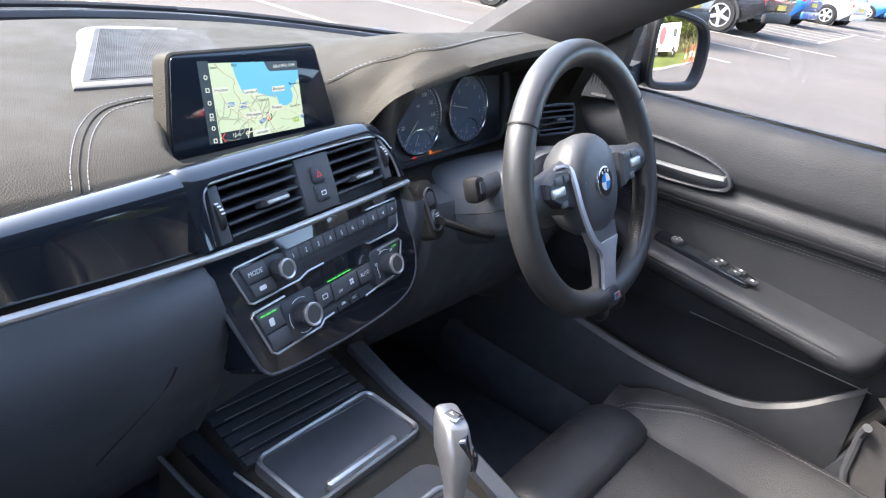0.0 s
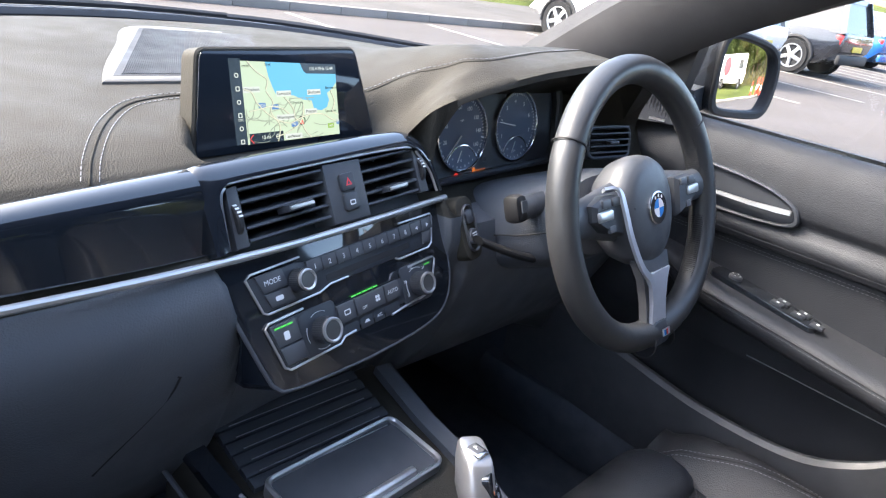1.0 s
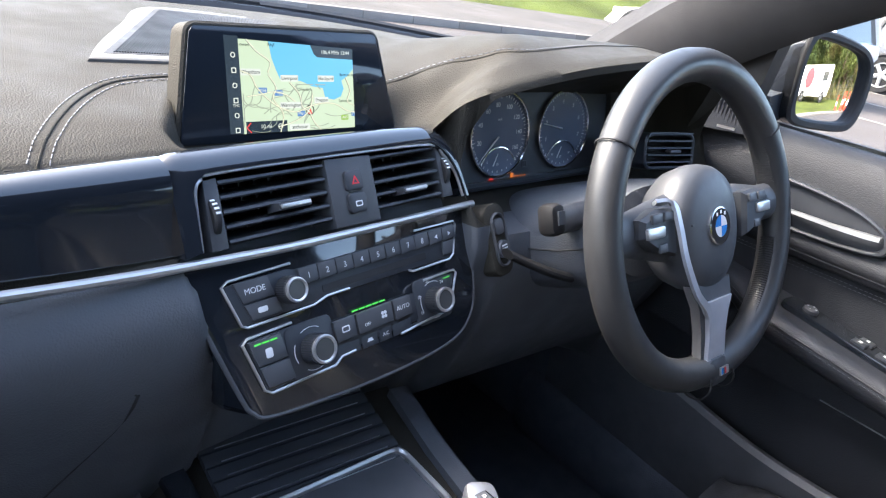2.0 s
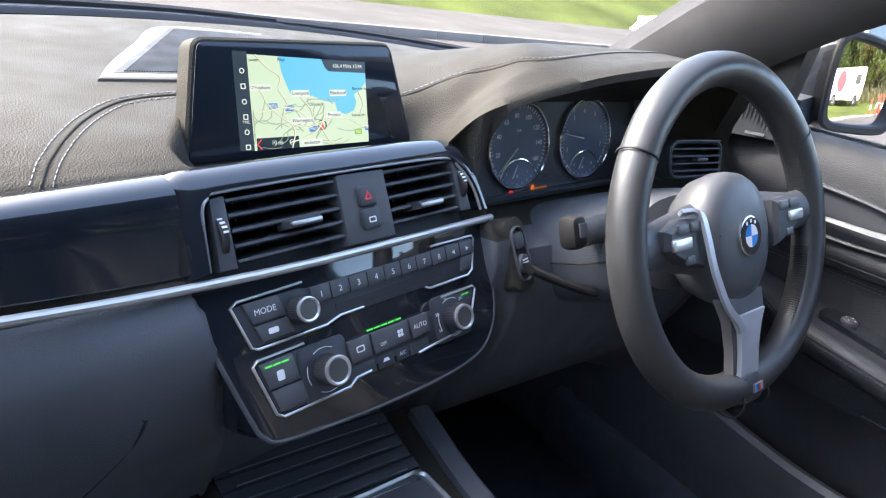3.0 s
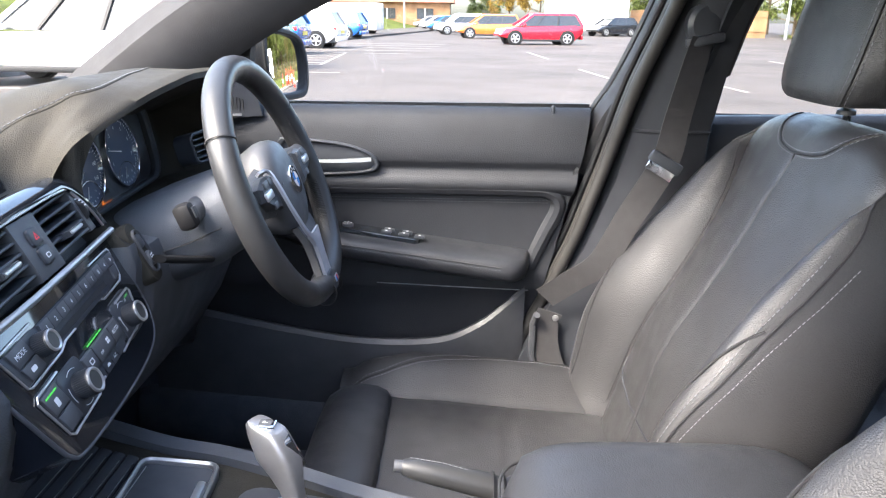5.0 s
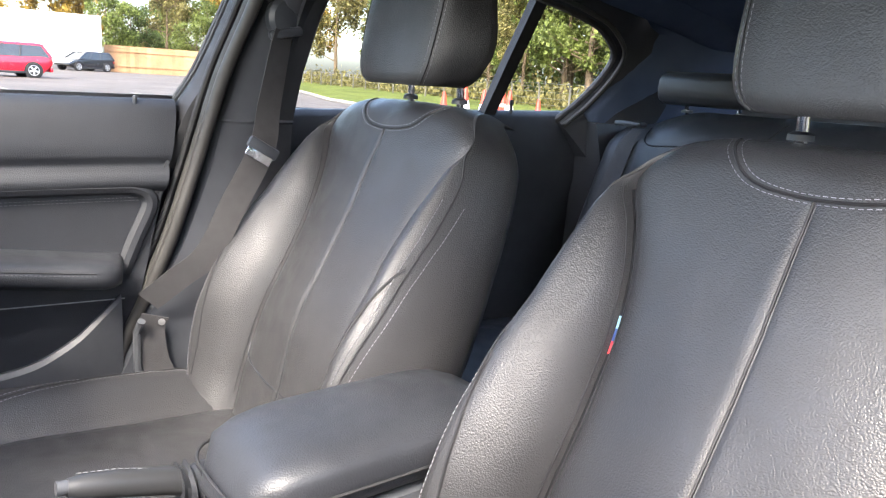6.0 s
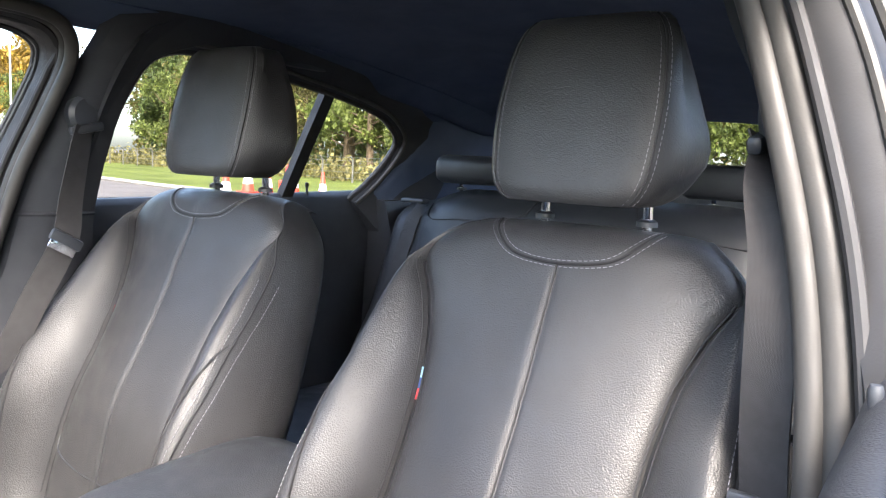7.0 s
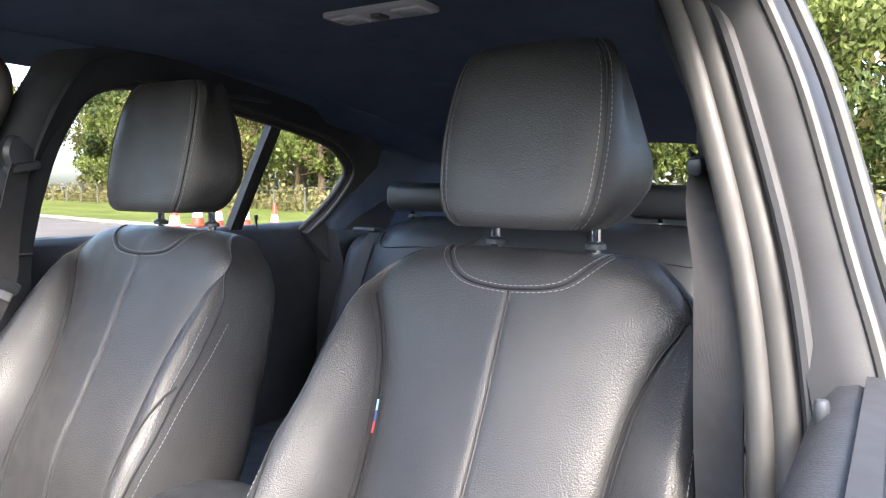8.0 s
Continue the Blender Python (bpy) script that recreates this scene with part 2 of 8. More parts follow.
CARPET = mat("black_carpet", (0.085, 0.095, 0.115), 0.95, spec=0.1, bump=0.9, scale=700, vscale=30, dist=0.002)
FABRIC = mat("dark_headliner_fabric", (0.066, 0.087, 0.140), 0.92, spec=0.15, bump=0.35, scale=900, vscale=10)
PILLAR = mat("dark_pillar_fabric", (0.036, 0.039, 0.046), 0.85, spec=0.2, bump=0.35, scale=900, vscale=10)
PILLAR_PALE = mat("grey_pillar_fabric", (0.045, 0.044, 0.046), 0.85, spec=0.2, bump=0.5, scale=700, vscale=10)
BELT = mat("woven_belt_webbing", (0.042, 0.041, 0.043), 0.62, spec=0.35, bump=0.4, scale=420, kind="weave", vscale=20)
THREAD = mat("pale_grey_thread", (0.23, 0.23, 0.25), 0.7, vary=0.1, vscale=60)
DARK_THREAD = mat("dark_grey_thread", (0.13, 0.13, 0.14), 0.7, vary=0.1, vscale=60)
GLASS = pane_mat("clear_glass", (0.97, 0.98, 0.975), 0.03)
TINT = pane_mat("rear_glass", (0.93, 0.94, 0.93), 0.03)
MIRROR = mat("mirror_silver", (0.88, 0.89, 0.90), 0.01, metal=1.0, vary=0)
WHITE_PRINT = mat("white_print", (0.72, 0.73, 0.75), 0.5, vary=0.05, vscale=50)
RED_PRINT = mat("red_print", (0.70, 0.03, 0.05), 0.4, vary=0.05, vscale=50)
GREEN_LED = mat("green_light", (0.02, 0.10, 0.02), 0.4, vary=0, emit=0.085, glow=(0.10, 0.85, 0.12))
RED_LED = mat("red_light", (0.10, 0.01, 0.01), 0.4, vary=0, emit=0.10, glow=(0.85, 0.05, 0.04))
AMBER_LED = mat("amber_light", (0.10, 0.03, 0.01), 0.4, vary=0, emit=0.07, glow=(0.90, 0.22, 0.03))
BLUE_ENAMEL = mat("blue_enamel", (0.02, 0.22, 0.62), 0.15, vary=0.05, vscale=50, coat=0.5)
WHITE_ENAMEL = mat("white_enamel", (0.82, 0.83, 0.85), 0.15, vary=0.03, vscale=50, coat=0.5)
PAINT_BLACK = mat("dark_car_paint", (0.030, 0.034, 0.044), 0.16, spec=0.6, vary=0.05, coat=1.0)


# ---- the car's shell ----
STACK = frame_of((0.0108, 0.7327, 0.8817), 7.7, 24.7, 1.75)
SCREEN = frame_of((0.003, 0.840, 1.0127), 5.9, 14.8, -0.4)
WHEEL = frame_of((0.3643, 0.6013, 0.9259), -0.8, 20.5, 2.1)


def lip(x):
    """Front edge (y, z) of the driver's hood at x: it sweeps down beside the dials."""
    return (interp(x, [(0.13, 0.800), (0.15, 0.788), (0.184, 0.770), (0.24, 0.752), (0.32, 0.735), (0.40, 0.724), (0.55, 0.722)]),
            interp(x, [(0.13, 0.985), (0.15, 1.004), (0.184, 1.026), (0.24, 1.047), (0.32, 1.066), (0.41, 1.077), (0.50, 1.076), (0.56, 1.066)]))


def scoop(x, y):
    """Depth of the hollow that the display stands in."""
    return 0.030 * ss(-0.143, -0.130, x - 0.55 * max(0.0, y - 0.79)) * (1 - ss(0.118, 0.180, x)) * ss(0.765, 0.797, y) * (1 - ss(0.838, 0.872, y))


def dash_profile(x):
    """Closed outline (y, z) of the dashboard at x."""
    side = ss(0.45, 0.70, abs(x))
    wall = 1.21 - 0.16 * (x / 0.6) ** 2 * 0.9
    p = [(wall, 0.98), (wall - 0.005, 1.032), (wall - 0.07, 1.031), (1.02, 1.022), (0.95, 1.014), (0.89, 1.007), (0.84, 1.002), (0.80, 0.997), (0.775, 0.992), (0.757, 0.984), (0.750, 0.975),
         (0.742, 0.962), (0.735, 0.948), (0.728, 0.935), (0.720, 0.922), (0.706, 0.912), (0.690, 0.893), (0.684, 0.868), (0.688, 0.835), (0.702, 0.795), (0.728, 0.740), (0.760, 0.670), (0.80, 0.600), (0.86, 0.540), (0.98, 0.50)]
    ly, lz = lip(x)
    fade = 1 - ss(0.52, 0.64, x)
    z6 = lerp(1.002, 1.078, ss(0.10, 0.26, x))
    d = [(wall, 0.98), (wall - 0.005, 1.034), (wall - 0.07, 1.036), (1.02, 1.038), (0.95, 1.052), (0.89, 1.068), (0.84, 1.078), (lerp(ly, 0.84, 0.70), lerp(lz, z6, 0.82)), (lerp(ly, 0.84, 0.38), lerp(lz, z6, 0.52)), (ly + 0.011, lz + 0.004), (ly, lz),
         (ly - 0.001, lz - 0.008), (ly + 0.020, lz - 0.014), (lerp(ly, 0.868, 0.6), lerp(lz - 0.014, 1.0, 0.5)), (0.868, min(1.0, lz - 0.004)), (0.850, 0.892), (0.780, 0.884), (0.735, 0.878), (0.725, 0.845), (0.730, 0.800), (0.745, 0.745), (0.770, 0.690), (0.81, 0.630), (0.88, 0.575), (0.98, 0.54)]
    out = []
    low = ss(0.183, 0.207, x) * (1 - ss(0.56, 0.66, x))
    wall_in = ss(0.165, 0.190, x) * (1 - ss(0.56, 0.66, x))
    bow = 0.026 + interp(x, [(-0.70, 0.012), (-0.45, -0.010), (-0.26, -0.024), (0.0, 0.0), (0.17, 0.018)])
    for i, (a, b) in enumerate(zip(p, d)):
        if i < 6:
            g = ss(-0.02 + 0.022 * i, 0.25 + 0.006 * i, x) * fade
        elif i < 9:
            g = ss(0.105, (0.28, 0.25, 0.21)[i - 6], x) * fade
        elif i < 11:
            g = ss(0.105, 0.165, x) * fade
        else:
            g = wall_in if i < 16 else low
        edge = (-0.157, -0.150, -0.143, -0.134, -0.118)[min(4, max(0, i - 15))]
        recess = 0.035 * ss(edge, edge + 0.011, x) * (1 - ss(0.152, 0.166, x))
        k = 0.0 if i < 6 or i > 22 else min(1.0, (i - 5) / 3)
        ay = a[0] + bow * k + (recess * (1 if i < 20 else 0.3) if 10 < i < 23 else 0.0)
        y, z = lerp(ay, b[0], g), lerp(a[1] + 0.03 * min(0.0, x) * k, b[1], g)
        if 0 < i < 11:
            z -= 0.012 * side + 0.09 * x * x * (1.0, 1.0, 0.8, 0.4)[i] if i < 4 else 0.012 * side
        out.append((min(y, wall), z))
    # finer steps where the display's hollow lies
    fine = out[:5]
    for (ya, za), (yb, zb) in zip(out[4:9], out[5:10]):
        for s in (0.25, 0.5, 0.75, 1.0):
            y = lerp(ya, yb, s)
            fine.append((y, lerp(za, zb, s) - scoop(x, y)))
    return fine + out[10:]


def dash_top(x, y):
    """Height of the dashboard's upper skin."""
    pr = dash_profile(x)[1:26]
    for (ya, za), (yb, zb) in zip(pr, pr[1:]):
        if min(ya, yb) - 1e-9 <= y <= max(ya, yb) + 1e-9 and abs(ya - yb) > 1e-6:
            return za + (zb - za) * (y - ya) / (yb - ya)
    return pr[-1][1] if y < pr[-1][0] else pr[0][1]


floor_bm = bmesh.new()
box(1.40, 2.9, 0.03, (0, -0.15, 0.285), 0.01, bm=floor_bm)
box(0.26, 2.6, 0.22, (0, -0.25, 0.40), 0.04, bm=floor_bm)
for sx in (-1, 1):
    box(0.10, 2.2, 0.14, (sx * 0.69, -0.1, 0.36), 0.03, bm=floor_bm)
alone("floor", floor_bm, CARPET, "black carpeted car floor with a raised centre tunnel", "floor", "structure")

for sx in (-1, 1):
    kp = bmesh.new()
    loft([[(sx * 0.675, y, 0.28), (sx * 0.675, y, 0.99), (sx * 0.73, y, 0.99), (sx * 0.73, y, 0.28)] for y in (0.955, 1.15, 1.34)], bm=kp)
    alone("wall_kick_panel", kp, CARPET, "dark carpeted side of the footwell", "wall", "structure")
# firewall and footwell front
fw = bmesh.new()
loft([[(x, 1.06, 0.98), (x, 1.10, 0.98), (x, 1.10, 0.50), (x, 1.30, 0.28), (x, 1.22, 0.28), (x, 1.05, 0.46)] for x in (-0.72, 0.72)], bm=fw)
alone("wall_front", fw, CARPET, "dark carpeted footwell bulkhead", "wall", "structure")


def roof_z(x, y):
    return 1.385 - 0.075 * (abs(x) / 0.6) ** 2.6 - 0.05 * max(0.0, (y - 0.15) / 0.5) ** 2 - 0.16 * max(0.0, (-y - 0.35) / 1.0) ** 1.7


def roof_half(y):
    """Half width of the roof's inner edge."""
    return 0.545 - 0.03 * ss(0.2, 0.8, y) - 0.06 * (1 - ss(-1.35, -0.4, y))


ROOF_Y0, ROOF_Y1 = -1.30, 0.42
rb = bmesh.new()
rings = []
for i in range(29):
    y = lerp(ROOF_Y0, ROOF_Y1, i / 28)
    hw = roof_half(y)
    low = [(hw * s, y, roof_z(hw * s, y)) for s in [k / 12 - 1 for k in range(25)]]
    rings.append(low + [(x * 1.03, yy, z + 0.03) for x, yy, z in reversed(low)])
loft(rings, bm=rb)
alone("ceiling", rb, FABRIC, "dark fabric headliner under the car roof", "ceiling", "structure")

# side rails, pillars and their seals, both sides alike
def glass_x(z):
    """The window plane leans inwards as it rises."""
    return 0.705 - 0.36 * max(0.0, z - 0.97) - 0.20 * max(0.0, z - 1.15)


def rear_window_line(n):
    """Inner edge of the rear side window, from the rear corner of the sill over the top to the centre pillar."""
    return spline([(0.669, -0.832, 0.985), (0.650, -0.890, 1.035), (0.626, -0.946, 1.106), (0.605, -0.952, 1.160), (0.579, -0.872, 1.206), (0.568, -0.795, 1.227), (0.556, -0.675, 1.247), (0.545, -0.500, 1.268), (0.537, -0.350, 1.284), (0.534, -0.270, 1.289), (0.535, -0.195, 1.284), (0.552, -0.148, 1.252), (0.600, -0.124, 1.168), (0.640, -0.110, 1.07)], n)


for sx, side in ((-1, "left"), (1, "right")):
    def V(x, y, z, sx=sx):
        return Vector((sx * x, y, z))
    # windscreen pillar: a broad soft-edged trim
    bm = bmesh.new()
    rings = []
    for k in range(17):
        t = k / 16
        base = spline([(0.672, 1.08, 0.93), (0.655, 0.94, 1.035), (0.625, 0.78, 1.140), (0.585, 0.58, 1.245), (0.540, 0.36, 1.330)], 8)[k * 2]
        w_in, w_y = 0.045 + 0.01 * t, 0.060 - 0.015 * t
        rings.append([V(base.x + 0.030, base.y - 0.055, base.z - 0.035), V(base.x + 0.005, base.y - 0.066, base.z - 0.042), V(base.x - 0.020, base.y - 0.052, base.z - 0.030), V(base.x - w_in, base.y - 0.005, base.z + 0.004),
                      V(base.x - w_in + 0.004, base.y + 0.030, base.z + 0.022), V(base.x - 0.01, base.y + w_y, base.z + 0.045), V(base.x + 0.045, base.y + 0.03, base.z + 0.03)])
    loft(rings, bm=bm)
    alone("pillar_windscreen", bm, PILLAR_PALE, "dark grey trim of the windscreen pillar", "pillar", "structure")
    # roof rail above the doors
    bm = bmesh.new()
    rings = []
    for k in range(31):
        y = lerp(0.44, -1.34, k / 30)
        hw, z = roof_half(y), roof_z(roof_half(y), y)
        rings.append([V(hw - 0.06, y, z + 0.012), V(hw - 0.015, y, z - 0.012), V(hw + 0.015, y, z - 0.026), V(hw + 0.032, y, z - 0.024), V(hw + 0.05, y, z), V(hw + 0.02, y, z + 0.05), V(hw - 0.05, y, z + 0.05)])
    loft(rings, bm=bm)
    alone("trim_roof_rail", bm, FABRIC, "dark roof rail trim above the doors", "trim", "structure")
    # centre pillar
    bm = bmesh.new()
    rings = []
    for z, yf, yr, x in ((0.33, 0.26, -0.06, 0.665), (0.47, 0.235, -0.06, 0.665), (0.60, 0.175, -0.070, 0.660), (0.75, 0.105, -0.085, 0.650), (0.88, 0.060, -0.100, 0.640), (0.968, 0.040, -0.100, 0.632), (0.972, 0.040, -0.101, 0.628), (0.976, 0.039, -0.101, 0.632), (1.06, 0.015, -0.108, 0.612), (1.17, -0.020, -0.121, 0.576), (1.23, -0.042, -0.136, 0.552), (1.265, -0.055, -0.165, 0.534), (1.285, -0.062, -0.21, 0.524), (1.31, -0.07, -0.29, 0.512), (1.345, -0.08, -0.36, 0.49)):
        rings.append([V(x + 0.03, yf + 0.012, z), V(x + 0.006, yf, z), V(x - 0.012, lerp(yf, yr, 0.25), z), V(x - 0.016, lerp(yf, yr, 0.6), z), V(x - 0.006, lerp(yf, yr, 0.92), z), V(x + 0.02, yr, z), V(x + 0.05, yr, z), V(x + 0.05, yf, z)])
    loft(rings, bm=bm)
    alone("pillar_centre", bm, PILLAR, "dark fabric-covered centre pillar with a horizontal joint", "pillar", "structure")
    # rubber seals round the front door opening
    line = spline([(0.700, 0.36, 0.36), (0.697, 0.265, 0.45), (0.690, 0.192, 0.60), (0.678, 0.125, 0.75), (0.667, 0.083, 0.88), (0.655, 0.058, 0.97), (0.635, 0.035, 1.06), (0.598, 0.0, 1.17), (0.568, -0.018, 1.25), (0.550, 0.01, 1.298), (0.538, 0.10, 1.312), (0.530, 0.30, 1.305), (0.540, 0.42, 1.28)], 6)
    line = [Vector((p.x - 0.016 * ss(0.55, 0.85, p.z), p.y + 0.008 * ss(0.55, 0.85, p.z), p.z)) for p in line]
    for off, rad in ((-0.007, 0.0115), (0.011, 0.0125)):
        alone("door_seal", tube([V(p.x + off, p.y, p.z) for p in line], rad, 12), SEAL, "grey ridged rubber seal round the front door opening", "seal", "structure")
    line2 = [(p.x + 0.028, p.y + 0.016 * (1 - ss(1.22, 1.30, p.z)), p.z - 0.016 * ss(1.22, 1.30, p.z)) for p in line]
    alone("door_seal", tube([V(*p) for p in line2], 0.006, 8), RUBBER, "thin black rubber lip along the door seal", "seal", "structure")
    # rear side pillar with quarter window surround
    bm = bmesh.new()
    rings = []
    for z, y0, x in ((0.60, -0.98, 0.66), (0.90, -0.93, 0.655), (1.01, -0.90, 0.640), (1.10, -0.985, 0.615), (1.17, -1.04, 0.595), (1.215, -1.065, 0.58), (1.25, -1.00, 0.565), (1.285, -0.86, 0.55), (1.305, -0.72, 0.55)):
        rings.append([V(x - 0.005, y0 + 0.004, z), V(x - 0.015, y0 - 0.006, z), V(x - 0.024, y0 - 0.03, z), V(x - 0.06, -1.16, z + 0.01), V(x - 0.155, -1.36, z + 0.01), V(x - 0.09, -1.42, z + 0.01), V(x - 0.02, -1.2, z)])
    loft(rings, bm=bm)
    alone("pillar_rear", bm, FABRIC, "dark fabric trim of the rear roof pillar", "pillar", "structure")
    line = rear_window_line(6)
    # soft surround between the window, the roof and the rear pillar
    rings = []
    for i, p in enumerate(line):
        d = (line[min(i + 1, len(line) - 1)] - line[max(0, i - 1)]).normalized()
        n = Vector((0, -d.z, d.y)).normalized()
        if n.dot(Vector((0, p.y + 0.55, p.z - 1.12))) < 0:
            n = -n
        w = lerp(0.055, 0.20, ss(-0.70, -0.95, p.y)) if sx > 0 else 0.05
        q = [p + Vector((dx, 0, 0)) + n * (w * k) for dx, k in ((0.006, 0.0), (0.0, 0.0), (-0.010, 0.05), (-0.020, 0.2), (-0.034, 0.5), (-0.055, 1.0), (0.0, 1.0))]
        rings.append([V(*c) for c in q])
    alone("trim_rear_window", loft(rings), PILLAR, "dark fabric surround of the rear side window", "trim", "structure")
    alone("window_seal", tube([V(p.x + 0.004, p.y, p.z) for p in line], 0.009, 8), RUBBER, "black rubber seal round the rear side window", "seal", "structure")
    alone("window_seal", tube([V(p.x - 0.018, lerp(p.y, -0.55, -0.035), lerp(p.z, 1.12, -0.07)) for p in line], 0.006, 8), SEAL, "dark grey inner lip of the rear window seal", "seal", "structure")

# hatch: lower trim, upper rail and glass
bm = bmesh.new()
loft([[(x, -1.40 - 0.03 * (1 - (x / 0.6) ** 2), 0.55), (x, -1.46, 0.55), (x, -1.47, 1.085), (x, -1.44, 1.10), (x, -1.40, 1.085)] for x in [k / 8 * 0.62 - 0.62 for k in range(17)]], bm=bm)
alone("wall_rear", bm, DASH_LOW, "dark plastic inner trim of the tailgate", "wall", "structure")
bm = bmesh.new()
loft([[(x, -1.26, 1.262), (x, -1.30, 1.252), (x, -1.34, 1.258), (x, -1.34, 1.285), (x, -1.27, 1.30)] for x in [k / 8 * 0.6 - 0.6 for k in range(17)]], bm=bm)
alone("trim_tailgate", bm, FABRIC, "dark trim along the top of the rear window", "trim", "structure")
bm = bmesh.new()
loft([[(-0.56, -1.31, 1.27), (0.56, -1.31, 1.27), (0.56, -1.314, 1.268), (-0.56, -1.314, 1.268)], [(-0.60, -1.47, 1.09), (0.60, -1.47, 1.09), (0.60, -1.474, 1.088), (-0.60, -1.474, 1.088)]], bm=bm)
rw = alone("window_rear", bm, TINT, "rear window of the car", "window", "structure")
rw.visible_shadow = False

# windscreen, cowl, wipers and bonnet
bm = bmesh.new()
wr = []
for k in range(13):
    s = k / 6 - 1
    wr.append([(s * 0.60, 0.43 + 0.04 * (1 - s * s), 1.335 + 0.02 * (1 - s * s)), (s * 0.70, 1.06 + 0.185 * (1 - s * s), 1.034 - 0.044 * s * s), (s * 0.70, 1.064 + 0.185 * (1 - s * s), 1.038 - 0.044 * s * s), (s * 0.60, 0.434 + 0.04 * (1 - s * s), 1.339 + 0.02 * (1 - s * s))])
loft(wr, bm=bm)
ws = alone("windscreen", bm, GLASS, "clear curved windscreen of the car", "windscreen", "structure")
ws.visible_shadow = False
bm = bmesh.new()
loft([[(s * 0.70, 1.07 + 0.175 * (1 - s * s), 1.028 - 0.044 * s * s), (s * 0.70, 1.075 + 0.175 * (1 - s * s), 1.036 - 0.044 * s * s), (s * 0.71, 1.14 + 0.17 * (1 - s * s), 1.030 - 0.044 * s * s), (s * 0.71, 1.18 + 0.17 * (1 - s * s), 1.010 - 0.044 * s * s), (s * 0.71, 1.18 + 0.17 * (1 - s * s), 0.970), (s * 0.70, 1.08 + 0.17 * (1 - s * s), 0.99)] for s in [k / 8 - 1 for k in range(17)]], bm=bm)
alone("cowl_panel", bm, RUBBER, "black plastic cowl below the windscreen", "cowl", "structure")
for pts, nm in (([(-0.52, 1.20, 1.022), (-0.25, 1.255, 1.031), (0.0, 1.272, 1.034), (0.18, 1.262, 1.031)], "long"), ([(0.05, 1.29, 1.027), (0.3, 1.26, 1.023), (0.62, 1.13, 1.006)], "short")):
    w = thing("windscreen_wiper", Matrix.Translation(pts[0]), "black " + nm + " windscreen wiper lying at the foot of the glass", "wiper", "wipers")
    o = Vector(pts[0])
    line = [p - o for p in spline(pts, 8)]
    part("arm", tube([p + Vector((0, 0.012, 0.004)) for p in line], [0.007 - 0.003 * i / len(line) for i in range(len(line))], 6), RUBBER, w)
    part("blade", tube([p + Vector((0, -0.008, -0.004)) for p in line[3:]], 0.0055, 6), PLASTIC, w)
bm = bmesh.new()
rings = []
for i in range(9):
    y = lerp(1.26, 2.25, i / 8)
    rings.append([(s * (0.76 - 0.06 * i / 8), y - 0.20 * s * s * (1 - 0.4 * i / 8), 1.002 - 0.10 * (i / 8) - 0.14 * (i / 8) ** 2 - 0.09 * s * s) for s in [k / 8 - 1 for k in range(17)]])
loft(rings, closed=False, bm=bm)
bmesh.ops.solidify(bm, geom=bm.faces[:], thickness=0.02)
alone("bonnet", bm, PAINT_BLACK, "dark glossy bonnet of the car", "bonnet", "structure")

# ---- dashboard ----
dash = thing("dashboard", pose(0, 0.95, 0.5), "soft grey-black car dashboard with stitched seams and a dial hood", "dashboard")
DASH_OFF = Vector((0, 0.95, 0.5))


def at_dash(p):
    return Vector(p) - DASH_OFF


xs = [-0.70 + 1.40 * k / 400 for k in range(401)]
bm = bmesh.new()
loft([[at_dash((x, y, z)) for y, z in dash_profile(x)] for x in xs], bm=bm)
body = part("body", bm, DASH, dash, sharp=60)
# below the strip the skin turns lighter: light and haze put into its colour
body.data.materials.append(DASH_LOW)
for f in body.data.polygons:
    if f.center.z < (0.405 if f.center.x < 0.15 else 0.385):
        f.material_index = 1
# stitched seams that run over the top
def on_dash(x, y, up=0.0008):
    return at_dash((x, y, dash_top(x, y) + up))


def seam_on_dash(pts, gap=0.0065, groove=True, both=True):
    line = spline([(x, y, 0) for x, y in pts], 14)
    if groove:
        part("seam", tube([on_dash(p.x, p.y, 0.0002) for p in line], 0.0013, 6, flat=0.6), DASH, dash)
    for s in ((-1, 1) if both else (1,)):
        off = []
        for i, p in enumerate(line):
            d = (line[min(i + 1, len(line) - 1)] - line[max(0, i - 1)]).normalized()
            q = p + Vector((-d.y, d.x, 0)) * gap * s
            off.append(on_dash(q.x, q.y, 0.0006))
        part("stitching", stitches(off), THREAD, dash, "pale grey thread")


seam_on_dash([(-0.238, 0.757), (-0.224, 0.786), (-0.192, 0.836), (-0.155, 0.874), (-0.115, 0.889), (-0.080, 0.892), (-0.024, 0.894)])
seam_on_dash([(0.120, 0.876), (0.133, 0.873), (0.171, 0.864), (0.200, 0.842), (0.225, 0.815), (0.25, 0.792), (0.30, 0.790), (0.36, 0.798), (0.42, 0.807), (0.468, 0.818), (0.52, 0.835)], gap=0.004, both=False)

